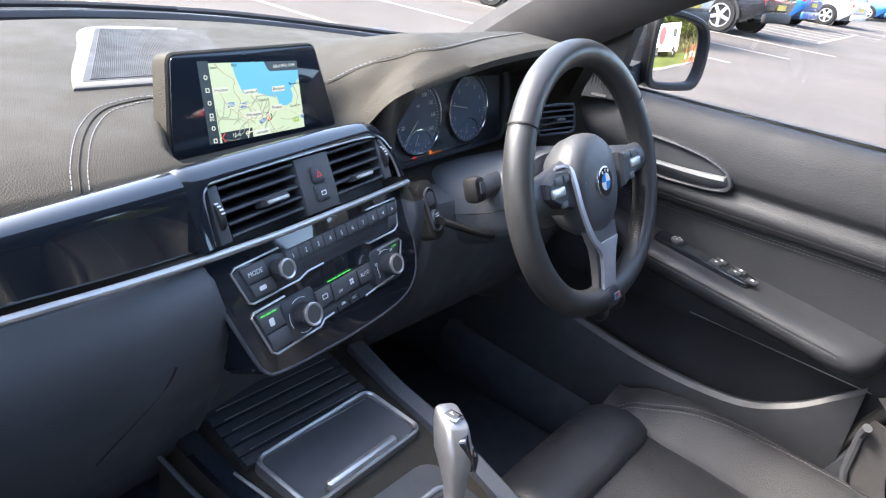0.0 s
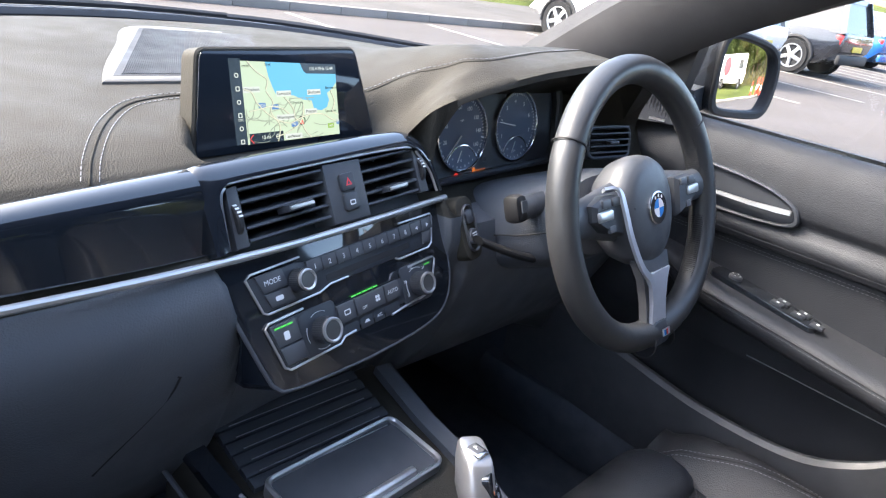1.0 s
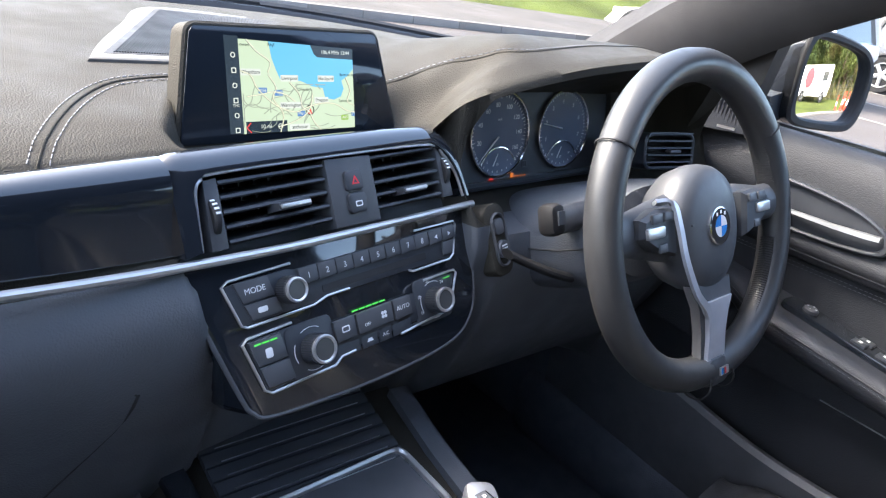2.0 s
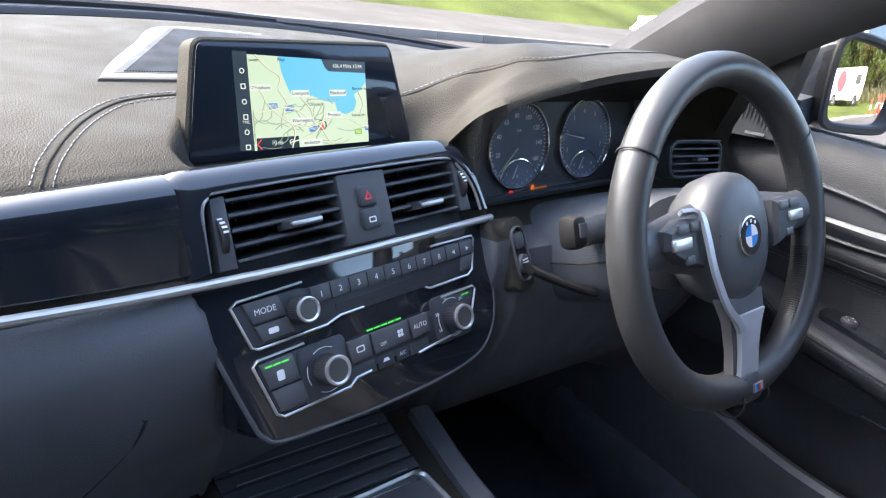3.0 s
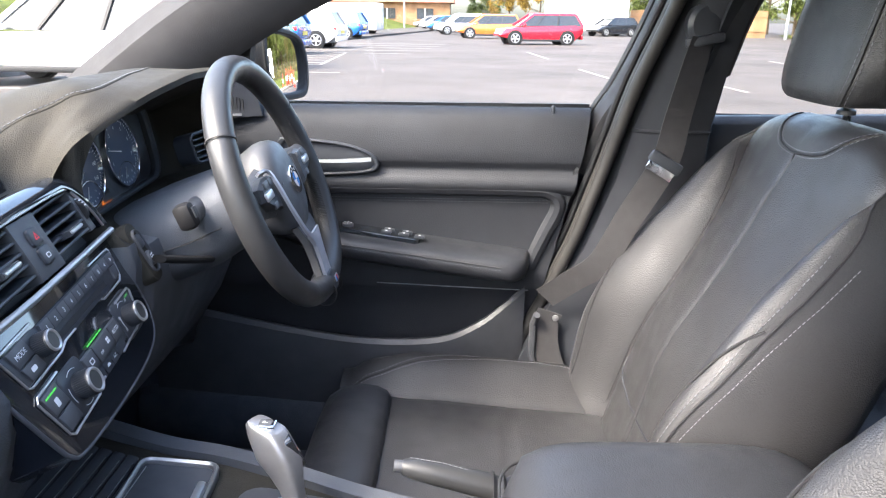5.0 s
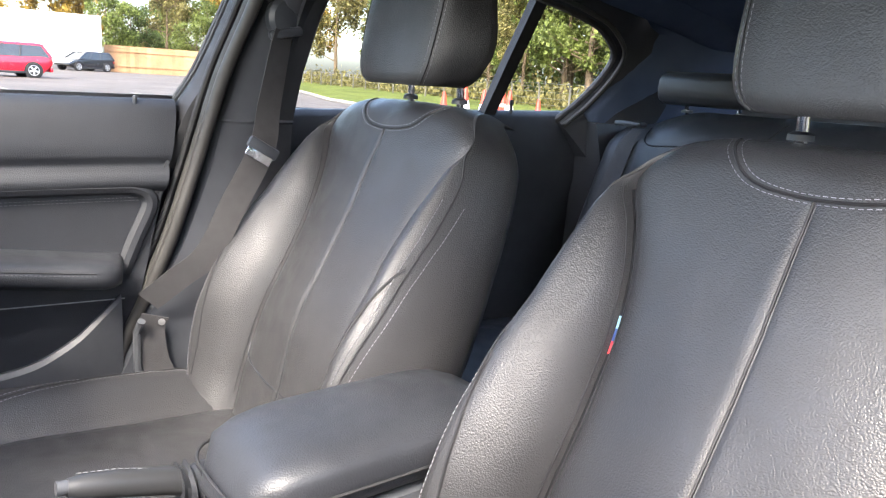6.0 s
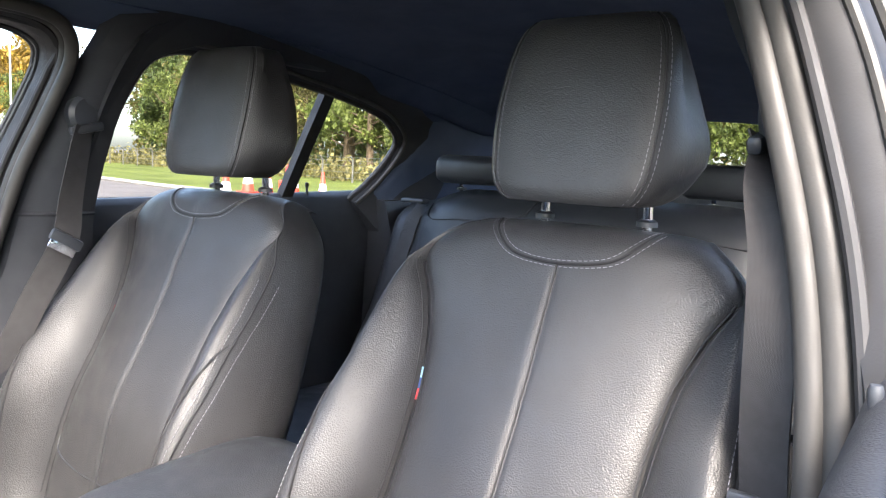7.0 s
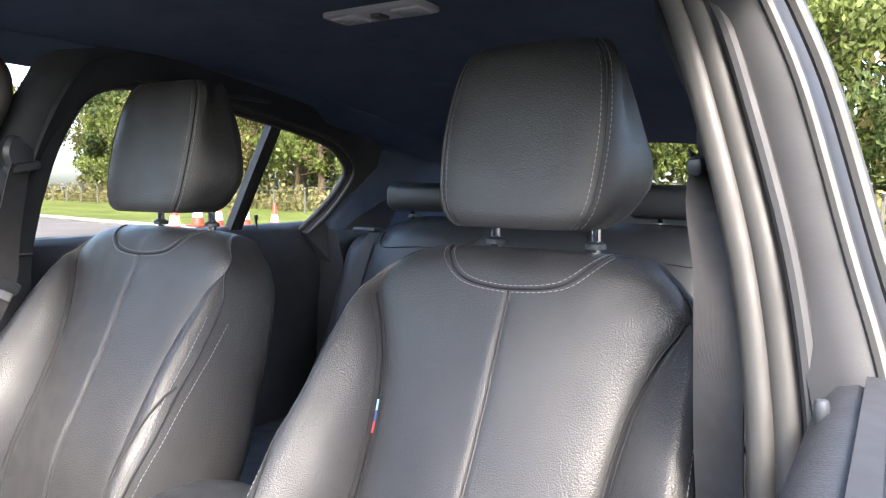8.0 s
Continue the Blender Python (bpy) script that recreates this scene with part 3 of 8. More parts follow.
# speaker grille on top, ribbed
GC = [Vector((-0.148, 0.930, 0)), Vector((0.137, 0.930, 0)), Vector((0.185, 1.108, 0)), Vector((-0.030, 1.128, 0))]
GRILLE_TILT = Matrix.Translation(at_dash((0.008, 1.062, 1.0195))) @ Matrix.Rotation(radians(4.5), 4, "X") @ Matrix.Translation((0, -1.05, 0))
PALE_TRIM = mat("pale_grey_trim", (0.072, 0.069, 0.064), 0.55, spec=0.3, bump=0.1, scale=600, vscale=12)
grille_edge = [(p.x, p.y) for p in spline([(-0.166, 0.914, 0), (0.0, 0.914, 0), (0.145, 0.916, 0), (0.172, 1.00, 0), (0.194, 1.112, 0), (0.09, 1.130, 0), (-0.036, 1.140, 0), (-0.096, 1.050, 0), (-0.143, 0.965, 0), (-0.166, 0.914, 0)], 5)][:-1]
grille = part("speaker_grille", prism(grille_edge, -0.012, 0.006, 0.004, m=GRILLE_TILT), PALE_TRIM, dash, "pale grey surround")
part("grille_bed", prism([(p.x, p.y) for p in GC], 0.004, 0.0063, m=GRILLE_TILT), RUBBER, grille)
gb = bmesh.new()
for k in range(110):
    t = k / 109
    a = GC[0].lerp(GC[1], 0.03 + 0.94 * t).lerp(GC[3].lerp(GC[2], 0.03 + 0.94 * t), 0.02)
    b = GC[0].lerp(GC[1], 0.03 + 0.94 * t).lerp(GC[3].lerp(GC[2], 0.03 + 0.94 * t), 0.98)
    tube([a + Vector((0, 0, 0.0066)), b + Vector((0, 0, 0.0066))], 0.00085, 5, bm=gb, m=GRILLE_TILT)
rib = part("rib", gb, RUBBER, grille, "black ribs of the grille")
rib["kind"] = "stuff"

# glossy panel, chrome strip and lower edge to the passenger's side
U = STACK


def strip_v(u):
    return interp(u, [(-0.72, 0.074), (-0.344, 0.0455), (-0.18, 0.0315), (-0.036, 0.0250), (0.165, 0.0225)])


gp = bmesh.new()
rings = []
for k in range(25):
    u = lerp(-0.70, -0.1645, k / 24)
    top, bot = 0.1145, strip_v(u) + 0.0085
    sag = -0.10 * ss(-0.25, -0.75, u) * 0.9
    rings.append([(u, bot, -0.02 + sag)] + [(u, lerp(bot, top, q), n + sag) for q, n in ((0.0, 0.004), (0.3, 0.0095), (0.6, 0.0145), (0.72, 0.0155), (0.80, 0.0150), (0.88, 0.0120), (0.95, 0.0070), (1.0, -0.001))] + [(u, top, -0.02 + sag)])
DINV = Matrix.Translation(-DASH_OFF)
loft(rings, bm=gp, m=DINV @ U)
part("gloss_panel", gp, GLOSS, dash, "piano black trim panel")
cs = bmesh.new()
tube([DINV @ U @ Vector((u, strip_v(u), 0.012 - 0.09 * ss(-0.25, -0.75, u))) for u in [lerp(-0.70, 0.164, k / 40) for k in range(41)]], 0.0038, 10, bm=cs)
part("chrome_strip", cs, CHROME, dash, "satin chrome strip")
# glovebox line and its recessed pull
gl = bmesh.new()
tube([at_dash(p) for p in spline([(-0.60, 0.756, 0.70), (-0.585, 0.712, 0.800), (-0.55, 0.706, 0.822), (-0.24, 0.699, 0.822), (-0.195, 0.701, 0.806), (-0.25, 0.740, 0.712)], 6)], 0.0016, 6, bm=gl)
glove = part("glovebox_gap", gl, RUBBER, dash, "thin dark gap round the glovebox lid")
part("glovebox_pull", box(0.11, 0.012, 0.012, (0, 0, 0), 0.004, m=Matrix.Translation(at_dash((-0.36, 0.708, 0.812)))), PLASTIC, dash, "recessed glovebox pull with a bright lip")
part("pull_lip", tube([at_dash((-0.42, 0.7015, 0.819)), at_dash((-0.307, 0.7015, 0.819))], 0.0016, 6), CHROME, dash)

# ---- centre stack ----
stack = thing("centre_stack", STACK, "piano black centre stack with satin chrome edges", "centre console")
outline = spline([(-0.166, 0.027, 0), (-0.1685, 0.019, 0), (-0.164, -0.002, 0), (-0.154, -0.0385, 0), (-0.1405, -0.084, 0), (-0.1345, -0.095, 0), (-0.121, -0.1035, 0), (-0.067, -0.1095, 0), (0.0, -0.1135, 0), (0.070, -0.1135, 0), (0.113, -0.1075, 0), (0.137, -0.093, 0), (0.150, -0.070, 0), (0.155, -0.035, 0), (0.157, 0.008, 0), (0.158, 0.024, 0)], 4)
face = [(p.x, p.y) for p in outline]
part("face", prism(face, -0.05, 0.006, 0.003), GLOSS, stack)
part("face_edge", tube([(p.x, p.y, 0.004) for p in outline[2:]], 0.0021, 8), GREY_PLASTIC, stack, "dark grey rounded edge")
# vent surround
vi = [(-0.152, 0.038), (0.152, 0.033), (0.146, 0.058), (0.131, 0.080), (0.114, 0.0905), (0.0, 0.094), (-0.13, 0.0945), (-0.143, 0.091), (-0.150, 0.080)]
vs_out = spline([(-0.166, 0.036, 0), (-0.166, 0.07, 0), (-0.166, 0.095, 0), (-0.164, 0.1125, 0), (-0.12, 0.1150, 0), (0.0, 0.1140, 0), (0.10, 0.1115, 0), (0.122, 0.1080, 0), (0.142, 0.0970, 0), (0.155, 0.0760, 0), (0.160, 0.052, 0), (0.165, 0.030, 0)], 4)
vs_in = spline([(-0.152, 0.038, 0), (-0.150, 0.066, 0), (-0.149, 0.082, 0), (-0.140, 0.0915, 0), (-0.12, 0.0945, 0), (0.0, 0.094, 0), (0.095, 0.0925, 0), (0.114, 0.0905, 0), (0.131, 0.080, 0), (0.143, 0.064, 0), (0.149, 0.048, 0), (0.152, 0.033, 0)], 4)
rings = []
for k, (o, q) in enumerate(zip(vs_out, vs_in)):
    drop = ss(4, 12, k)
    rings.append([(*q.lerp(o, s).xy, z) for s, z in ((0, -0.03), (0, 0.013), (0.06, 0.0160), (0.35, 0.0158), (0.65, lerp(0.0155, 0.0120, drop)), (0.88, lerp(0.0150, 0.0085, drop)), (1.0, lerp(0.0145, 0.002, drop)), (1.0, -0.03))])
part("vent_surround", loft(rings), GLOSS, stack, "piano black vent surround")
part("vent_chrome_edge", tube([(x, y, 0.013) for x, y in (lambda s: [(p.x, p.y) for p in s])(spline([(x * 0.985, y, 0) for x, y in vi[1:]] + [(vi[0][0], vi[0][1], 0)], 5))], 0.0016, 6), CHROME, stack)
part("vent_backing", prism(vi, -0.055, -0.045), RUBBER, stack)
# hazard panel
hz = part("hazard_panel", prism([(-0.0225, 0.031), (0.0315, 0.030), (0.0315, 0.0905), (-0.0225, 0.092)], -0.03, 0.013, 0.002), GREY_PLASTIC, stack, "dark grey panel with two buttons")
for y0, nm in ((0.070, "hazard_button"), (0.050, "lock_button")):
    b = part(nm, prism(rrect(0.021, 0.0185, 0.004, 0.005, y0), 0.010, 0.0165, 0.002), PLASTIC, hz)
tri = [(0.005, 0.0745), (0.0005, 0.0665), (0.0095, 0.0665)]
tri_in = inset(tri[::-1], 0.0013)[::-1]
part("hazard_mark", frame_ring(tri, tri_in, 0.0166, 0.0169), RED_PRINT, hz, "red warning triangle")
part("lock_mark", frame_ring(rrect(0.008, 0.005, 0.001, 0.005, 0.049), rrect(0.006, 0.003, 0.001, 0.005, 0.049), 0.0166, 0.0168), WHITE_PRINT, hz)


def vent(x0, x1, knob_x, knob_y, wheel_x, name):
    v = thing(name, STACK, "black centre air vent with angled slats and a silver-tipped slider", "air vent", "centre air vents")
    for k in range(5):
        y = 0.041 + 0.0116 * k
        ring = lambda x: [(x, y - 0.0025, 0.008), (x, y - 0.001, 0.011), (x, y + 0.001, 0.0105), (x, y + 0.006, -0.020), (x, y + 0.004, -0.020)]
        part("slat", loft([ring(x0), ring(x1)]), PLASTIC, v)
    for k in range(7):
        x = lerp(x0, x1, (k + 0.5) / 7)
        part("vane", box(0.0016, 0.056, 0.022, (x, 0.064, -0.030)), RUBBER, v)
    kb = part("slider", loft([[(knob_x - 0.016, knob_y - 0.004, 0.004), (knob_x + 0.016, knob_y - 0.004, 0.004), (knob_x + 0.016, knob_y + 0.004, 0.004), (knob_x - 0.016, knob_y + 0.004, 0.004)],
                              [(knob_x - 0.014, knob_y - 0.003, 0.019), (knob_x + 0.018, knob_y - 0.003, 0.019), (knob_x + 0.018, knob_y + 0.003, 0.019), (knob_x - 0.014, knob_y + 0.003, 0.019)]]), PLASTIC, v)
    part("slider_tip", box(0.030, 0.0035, 0.003, (knob_x + 0.002, knob_y, 0.0200), 0.001), CHROME, kb, "silver tip")
    s = 1 if wheel_x > 0 else -1
    part("cheek", prism([(wheel_x - s * 0.0115, 0.036), (wheel_x + s * 0.004, 0.036), (wheel_x + s * 0.000, 0.0905), (wheel_x - s * 0.0125, 0.0915)][::s], -0.03, 0.011, 0.002), GREY_PLASTIC, v)
    wh = part("thumbwheel", lathe([(0.0150, -0.0032), (0.0165, -0.002), (0.0165, 0.002), (0.0150, 0.0032)], 28, m=Matrix.Translation((wheel_x - s * 0.004, 0.062, 0.001)) @ Matrix.Rotation(radians(90), 4, "Y")), RUBBER, v)
    tk = bmesh.new()
    for k in range(6):
        a = radians(10 + 13 * k)
        box(0.0040, 0.0016, 0.0012, (0, 0, 0), m=Matrix.Translation((wheel_x - s * 0.004, 0.062 + 0.0165 * math.sin(a), 0.001 + 0.0168 * math.cos(a))) @ Matrix.Rotation(-a, 4, "X"), bm=tk)
    part("thumbwheel_marks", tk, WHITE_PRINT, wh)
    return v


vent(-0.126, -0.0235, -0.067, 0.060, -0.1385, "air_vent")
vent(0.0325, 0.120, 0.0745, 0.0515, 0.1345, "air_vent")


def text_on(body, size, x, y, z, material, parent, name="lettering", align="CENTER", rot=0.0):
    cu = bpy.data.curves.new(name, "FONT")
    cu.body, cu.size, cu.align_x, cu.align_y, cu.extrude = body, size, align, "CENTER", 0.00006
    tmp = bpy.data.objects.new(name, cu)
    scene.collection.objects.link(tmp)
    me = bpy.data.meshes.new_from_object(tmp.evaluated_get(bpy.context.evaluated_depsgraph_get()))
    bpy.data.objects.remove(tmp)
    me.name = name
    me.materials.clear()
    me.materials.append(material)
    me.transform(Matrix.Translation((x, y, z)) @ Matrix.Rotation(radians(rot), 4, "Z"))
    ob = new(name, me)
    ob.parent = parent
    return ob


KNOB_SIDE = mat("dark_ribbed_metal", (0.085, 0.082, 0.080), 0.42, metal=0.5, vary=0.08, vscale=30)


def knob(parent, x, y, r, h, z0=0.006):
    k = part("knob", lathe([(r * 0.98, z0), (r, z0 + 0.002), (r, z0 + h - 0.003), (r * 0.96, z0 + h - 0.001), (r * 0.90, z0 + h), (r * 0.74, z0 + h)], 40, m=Matrix.Translation((x, y, 0))), KNOB_SIDE, parent, "ribbed dark metal rotary knob")
    rb2 = bmesh.new()
    for i in range(40):
        a = 2 * math.pi * i / 40
        box(0.0011, 0.0014, h - 0.004, (0, 0, 0), m=Matrix.Translation((x + r * math.cos(a), y + r * math.sin(a), z0 + h / 2)) @ Matrix.Rotation(a + math.pi / 2, 4, "Z"), bm=rb2)
    part("knurl", rb2, PLASTIC, k)["kind"] = "stuff"
    part("knob_ring", lathe([(r * 0.97, z0 + h - 0.0010), (r * 0.96, z0 + h + 0.0008), (r * 0.86, z0 + h + 0.0014), (r * 0.74, z0 + h + 0.0004), (r * 0.73, z0 + h - 0.002)], 40, m=Matrix.Translation((x, y, 0))), CHROME, k, "bright satin chrome ring")
    part("knob_cap", lathe([(r * 0.76, z0 + h - 0.001), (r * 0.4, z0 + h - 0.0004), (0.0002, z0 + h)], 32, m=Matrix.Translation((x, y, 0))), PLASTIC, k)
    return k


def bracket(parent, pts, r=0.0012, z=0.0075):
    return part("chrome_bracket", tube([(x, y, z) for x, y in pts], r, 6), CHROME, parent, "thin chrome outline")


# radio panel
PANEL = STACK @ Matrix.Translation((0.003, 0, 0)) @ Matrix.Diagonal((1.03, 1, 1, 1))
radio = thing("radio_panel", PANEL, "black car radio panel with numbered buttons and a rotary knob", "car radio")
part("plate", prism([(-0.137, 0.008), (-0.128, -0.026), (-0.06, -0.026), (-0.05, -0.0245), (0.118, -0.025), (0.127, 0.0075), (0.075, 0.0075), (0.07, 0.006), (-0.07, 0.006), (-0.08, 0.0085)][::-1][::-1], 0.004, 0.0072, 0.001), PLASTIC, radio)
bracket(radio, [(-0.075, 0.0125), (-0.133, 0.0115), (-0.139, 0.008), (-0.129, -0.0255), (-0.124, -0.028), (-0.06, -0.0275), (-0.045, -0.0235), (-0.02, -0.0235)], 0.0012)
bracket(radio, [(0.070, 0.0105), (0.127, 0.0095), (0.129, 0.006), (0.119, -0.0235), (0.112, -0.0275), (0.060, -0.0275), (0.054, -0.025)], 0.0012)
part("mode_button", prism([(-0.130, 0.0085), (-0.099, 0.0085), (-0.095, -0.0085), (-0.1245, -0.0085)][::-1], 0.006, 0.0095, 0.001), GREY_PLASTIC, radio)
part("traffic_button", prism([(-0.124, -0.0105), (-0.0945, -0.0105), (-0.091, -0.0235), (-0.1195, -0.0235)][::-1], 0.006, 0.0095, 0.001), GREY_PLASTIC, radio)
text_on("MODE", 0.0068, -0.1125, -0.0003, 0.0096, WHITE_PRINT, radio)
part("traffic_mark", prism(rrect(0.009, 0.0045, 0.0015, -0.109, -0.017), 0.0095, 0.0097), WHITE_PRINT, radio)
for k in range(10):
    xa = -0.0705 + 0.0195 * k
    bt = part("preset_button", prism([(xa + 0.0003, 0.0065), (xa + 0.0192, 0.0065), (xa + 0.0192, -0.0065), (xa + 0.0003, -0.0085 + 0.001 * (k > 0))][::-1], 0.006, 0.0105, 0.0012), GREY_PLASTIC, radio)
    if k < 8:
        text_on(str(k + 1), 0.0072, xa + 0.0097, -0.0012, 0.0106, WHITE_PRINT, radio, "numeral")
    else:
        s = -1 if k == 8 else 1
        part("arrow_mark", prism([(xa + 0.010 - s * 0.0018, 0.0012), (xa + 0.010 - s * 0.0018, -0.0032), (xa + 0.010 + s * 0.0022, -0.001)], 0.0105, 0.0107), WHITE_PRINT, radio)
part("eject_button", prism([(0.105, -0.008), (0.1215, -0.008), (0.1175, -0.0215), (0.103, -0.0215)][::-1], 0.006, 0.0095, 0.001), GREY_PLASTIC, radio)
part("disc_slot", prism(rrect(0.128, 0.0065, 0.001, 0.016, -0.0165), 0.006, 0.0076), RUBBER, radio, "black disc slot")
knob(radio, -0.083, -0.008, 0.0108, 0.016)
# climate panel
clim = thing("climate_panel", PANEL @ Matrix.Translation((0, -0.002, 0)), "black climate control panel with two chrome-ringed temperature knobs", "climate control")
part("plate", prism([(-0.130, -0.036), (-0.119, -0.079), (-0.057, -0.080), (-0.048, -0.074), (0.098, -0.0735), (0.1045, -0.062), (0.1165, -0.0395), (0.062, -0.0385), (0.055, -0.046), (-0.045, -0.046), (-0.055, -0.0365)][::-1][::-1], 0.004, 0.0070, 0.001), PLASTIC, clim)
bracket(clim, [(-0.085, -0.0335), (-0.127, -0.0345), (-0.132, -0.038), (-0.121, -0.079), (-0.115, -0.083), (-0.050, -0.0825), (-0.042, -0.0775), (-0.026, -0.0770)], 0.0013)
bracket(clim, [(0.070, -0.0375), (0.115, -0.0375), (0.118, -0.041), (0.106, -0.064), (0.100, -0.0755), (0.055, -0.0775), (0.030, -0.0795)], 0.0013)
part("seat_heat_button", prism([(-0.128, -0.0375), (-0.098, -0.0375), (-0.0945, -0.0590), (-0.1225, -0.0590)][::-1], 0.006, 0.0095, 0.0012), GREY_PLASTIC, clim)
part("blank_button", prism([(-0.122, -0.0605), (-0.094, -0.0605), (-0.091, -0.0785), (-0.1175, -0.0785)][::-1], 0.006, 0.009, 0.0012), GREY_PLASTIC, clim)
for k in range(3):
    part("indicator", box(0.0062, 0.0016, 0.0006, (-0.1205 + 0.0075 * k, -0.0410, 0.0097)), GREEN_LED, clim, "lit green indicator")
for k in range(2):
    part("indicator", box(0.0045, 0.0014, 0.0006, (0.0995 + 0.0058 * k, -0.0425, 0.0076)), GREEN_LED, clim, "lit green indicator")
part("seat_mark", prism(rrect(0.0065, 0.008, 0.0015, -0.1115, -0.0505), 0.0095, 0.0097), WHITE_PRINT, clim)
for xa, xb in ((-0.0465, -0.0225), (-0.021, 0.0225), (0.024, 0.047)):
    part("button", prism([(xa, -0.0455), (xb, -0.0455), (xb, -0.0635), (xa + 0.001, -0.0645)][::-1], 0.006, 0.0105, 0.0014), GREY_PLASTIC, clim)
part("screen_mark", frame_ring(rrect(0.0085, 0.0055, 0.0012, -0.0345, -0.0545), rrect(0.0065, 0.0035, 0.001, -0.0345, -0.0545), 0.0105, 0.0108), WHITE_PRINT, clim)
text_on("OFF", 0.0042, -0.0095, -0.0580, 0.0106, WHITE_PRINT, clim)
fan = bmesh.new()
for k in range(4):
    a = radians(45 + 90 * k)
    prism(circle(0.0017, 10, 0.011 + 0.0024 * math.cos(a), -0.0545 + 0.0024 * math.sin(a)), 0.0105, 0.0107, bm=fan)
part("fan_mark", fan, WHITE_PRINT, clim)
text_on("AUTO", 0.0060, 0.0355, -0.0545, 0.0106, WHITE_PRINT, clim)
for k in range(5):
    part("indicator", box(0.0068, 0.0013, 0.0006, (-0.0190 + 0.0082 * k, -0.0425, 0.0076)), GREEN_LED, clim, "lit green indicator")
for xa, xb in ((-0.052, -0.019), (-0.017, 0.002), (0.004, 0.0195), (0.021, 0.045)):
    part("low_button", prism([(xa, -0.0675), (xb, -0.0675), (xb, -0.0795), (xa, -0.0795)][::-1], 0.004, 0.0072, 0.001), PLASTIC, clim)
text_on("A/C", 0.0048, 0.0118, -0.0735, 0.0074, WHITE_PRINT, clim)
part("recirculate_mark", prism([(-0.0115, -0.0745), (-0.0035, -0.0745), (-0.0055, -0.0715), (-0.0095, -0.0715)], 0.0072, 0.0074), WHITE_PRINT, clim)
for kx, ky in ((-0.0695, -0.0605), (0.0800, -0.0595)):
    part("knob_base", prism(rrect(0.049, 0.0455, 0.006, kx - 0.0005, ky + 0.001), 0.004, 0.0078, 0.0015), PLASTIC, clim)
    knob(clim, kx, ky, 0.0128, 0.017, 0.007)
    ar = bmesh.new()
    for a0, a1 in ((60, 120), (155, 205), (240, 290)):
        tube([(kx + 0.0185 * math.cos(radians(lerp(a0, a1, i / 6))), ky + 0.0185 * math.sin(radians(lerp(a0, a1, i / 6))), 0.0079) for i in range(7)], 0.0004, 4, bm=ar)
    part("knob_scale", ar, WHITE_PRINT, clim)
for s, a in (("18", 205), ("20", 160), ("22", 105), ("24", 45)):
    text_on(s, 0.0045, 0.0800 + 0.0205 * math.cos(radians(a)), -0.0595 + 0.0205 * math.sin(radians(a)), 0.0080, WHITE_PRINT, clim, "numeral")

# start button on the cowl beside the stack
SB = STACK @ Matrix.Translation((0.1875, -0.022, 0.020)) @ Matrix.Rotation(radians(4), 4, "Z")
start = thing("start_button", SB, "round black engine start button in an upright oval bezel", "button")
part("bezel", frame_ring(rrect(0.024, 0.060, 0.012), rrect(0.0195, 0.0555, 0.0097), -0.03, 0.006, 0.001), GREY_PLASTIC, start)
part("housing", prism(rrect(0.036, 0.080, 0.014, -0.001, 0.0), -0.08, 0.0025, 0.003), DASH, start, "soft grained housing")
part("backing", prism(rrect(0.019, 0.054, 0.0095), -0.03, 0.002), PLASTIC, start)
part("off_button", prism(rrect(0.015, 0.017, 0.004, 0, 0.0145), 0.002, 0.006, 0.0015), GREY_PLASTIC, start)
part("push_button", lathe([(0.0098, 0.002), (0.0098, 0.0055), (0.0085, 0.0072), (0.0003, 0.0066)], 28, m=Matrix.Translation((0, -0.0105, 0))), GREY_PLASTIC, start)
for k in range(3):
    part("button_mark", box(0.0090 - 0.002 * (k == 2), 0.0014, 0.0003, (0, -0.0065 - 0.0032 * k, 0.0072)), WHITE_PRINT, start)

# ---- infotainment screen ----
tv = thing("display_screen", SCREEN, "wide black dashboard display showing a road map", "display")
def round_poly(pts, r, n=5):
    """Corners of an outline rounded by r."""
    out = []
    for i, p in enumerate(pts):
        p, a, b = Vector(p), Vector(pts[i - 1]), Vector(pts[(i + 1) % len(pts)])
        q0, q1 = p + (a - p).normalized() * r, p + (b - p).normalized() * r
        out += [tuple(q0.lerp(p, t).lerp(p.lerp(q1, t), t)) for t in [k / n for k in range(n + 1)]]
    return out


hull_s = round_poly([(-0.129, -0.052), (0.123, -0.049), (0.098, 0.0555), (-0.111, 0.0535)], 0.011)
part("housing", loft([[(x * 0.90, y * 0.9 - 0.006, -0.032) for x, y in hull_s], [(x, y, -0.020) for x, y in hull_s], [(x, y, -0.001) for x, y in hull_s], [(x, y, 0.0006) for x, y in inset(hull_s, 0.0022)]]), DASH, tv, "dark grey plastic housing")
SCREEN_GLASS = mat("display_glass", (0.012, 0.016, 0.022), 0.06, spec=0.5, vary=0.08, vscale=12, rvar=0.03)
part("glass", prism(inset(hull_s, 0.004), 0.0, 0.0022, 0.0006), SCREEN_GLASS, tv, "black glass front")


def lit(name, colour, e=0.75):
    return mat(name, tuple(0.12 * c for c in colour), 0.25, vary=0, emit=e * 0.165, glow=colour)


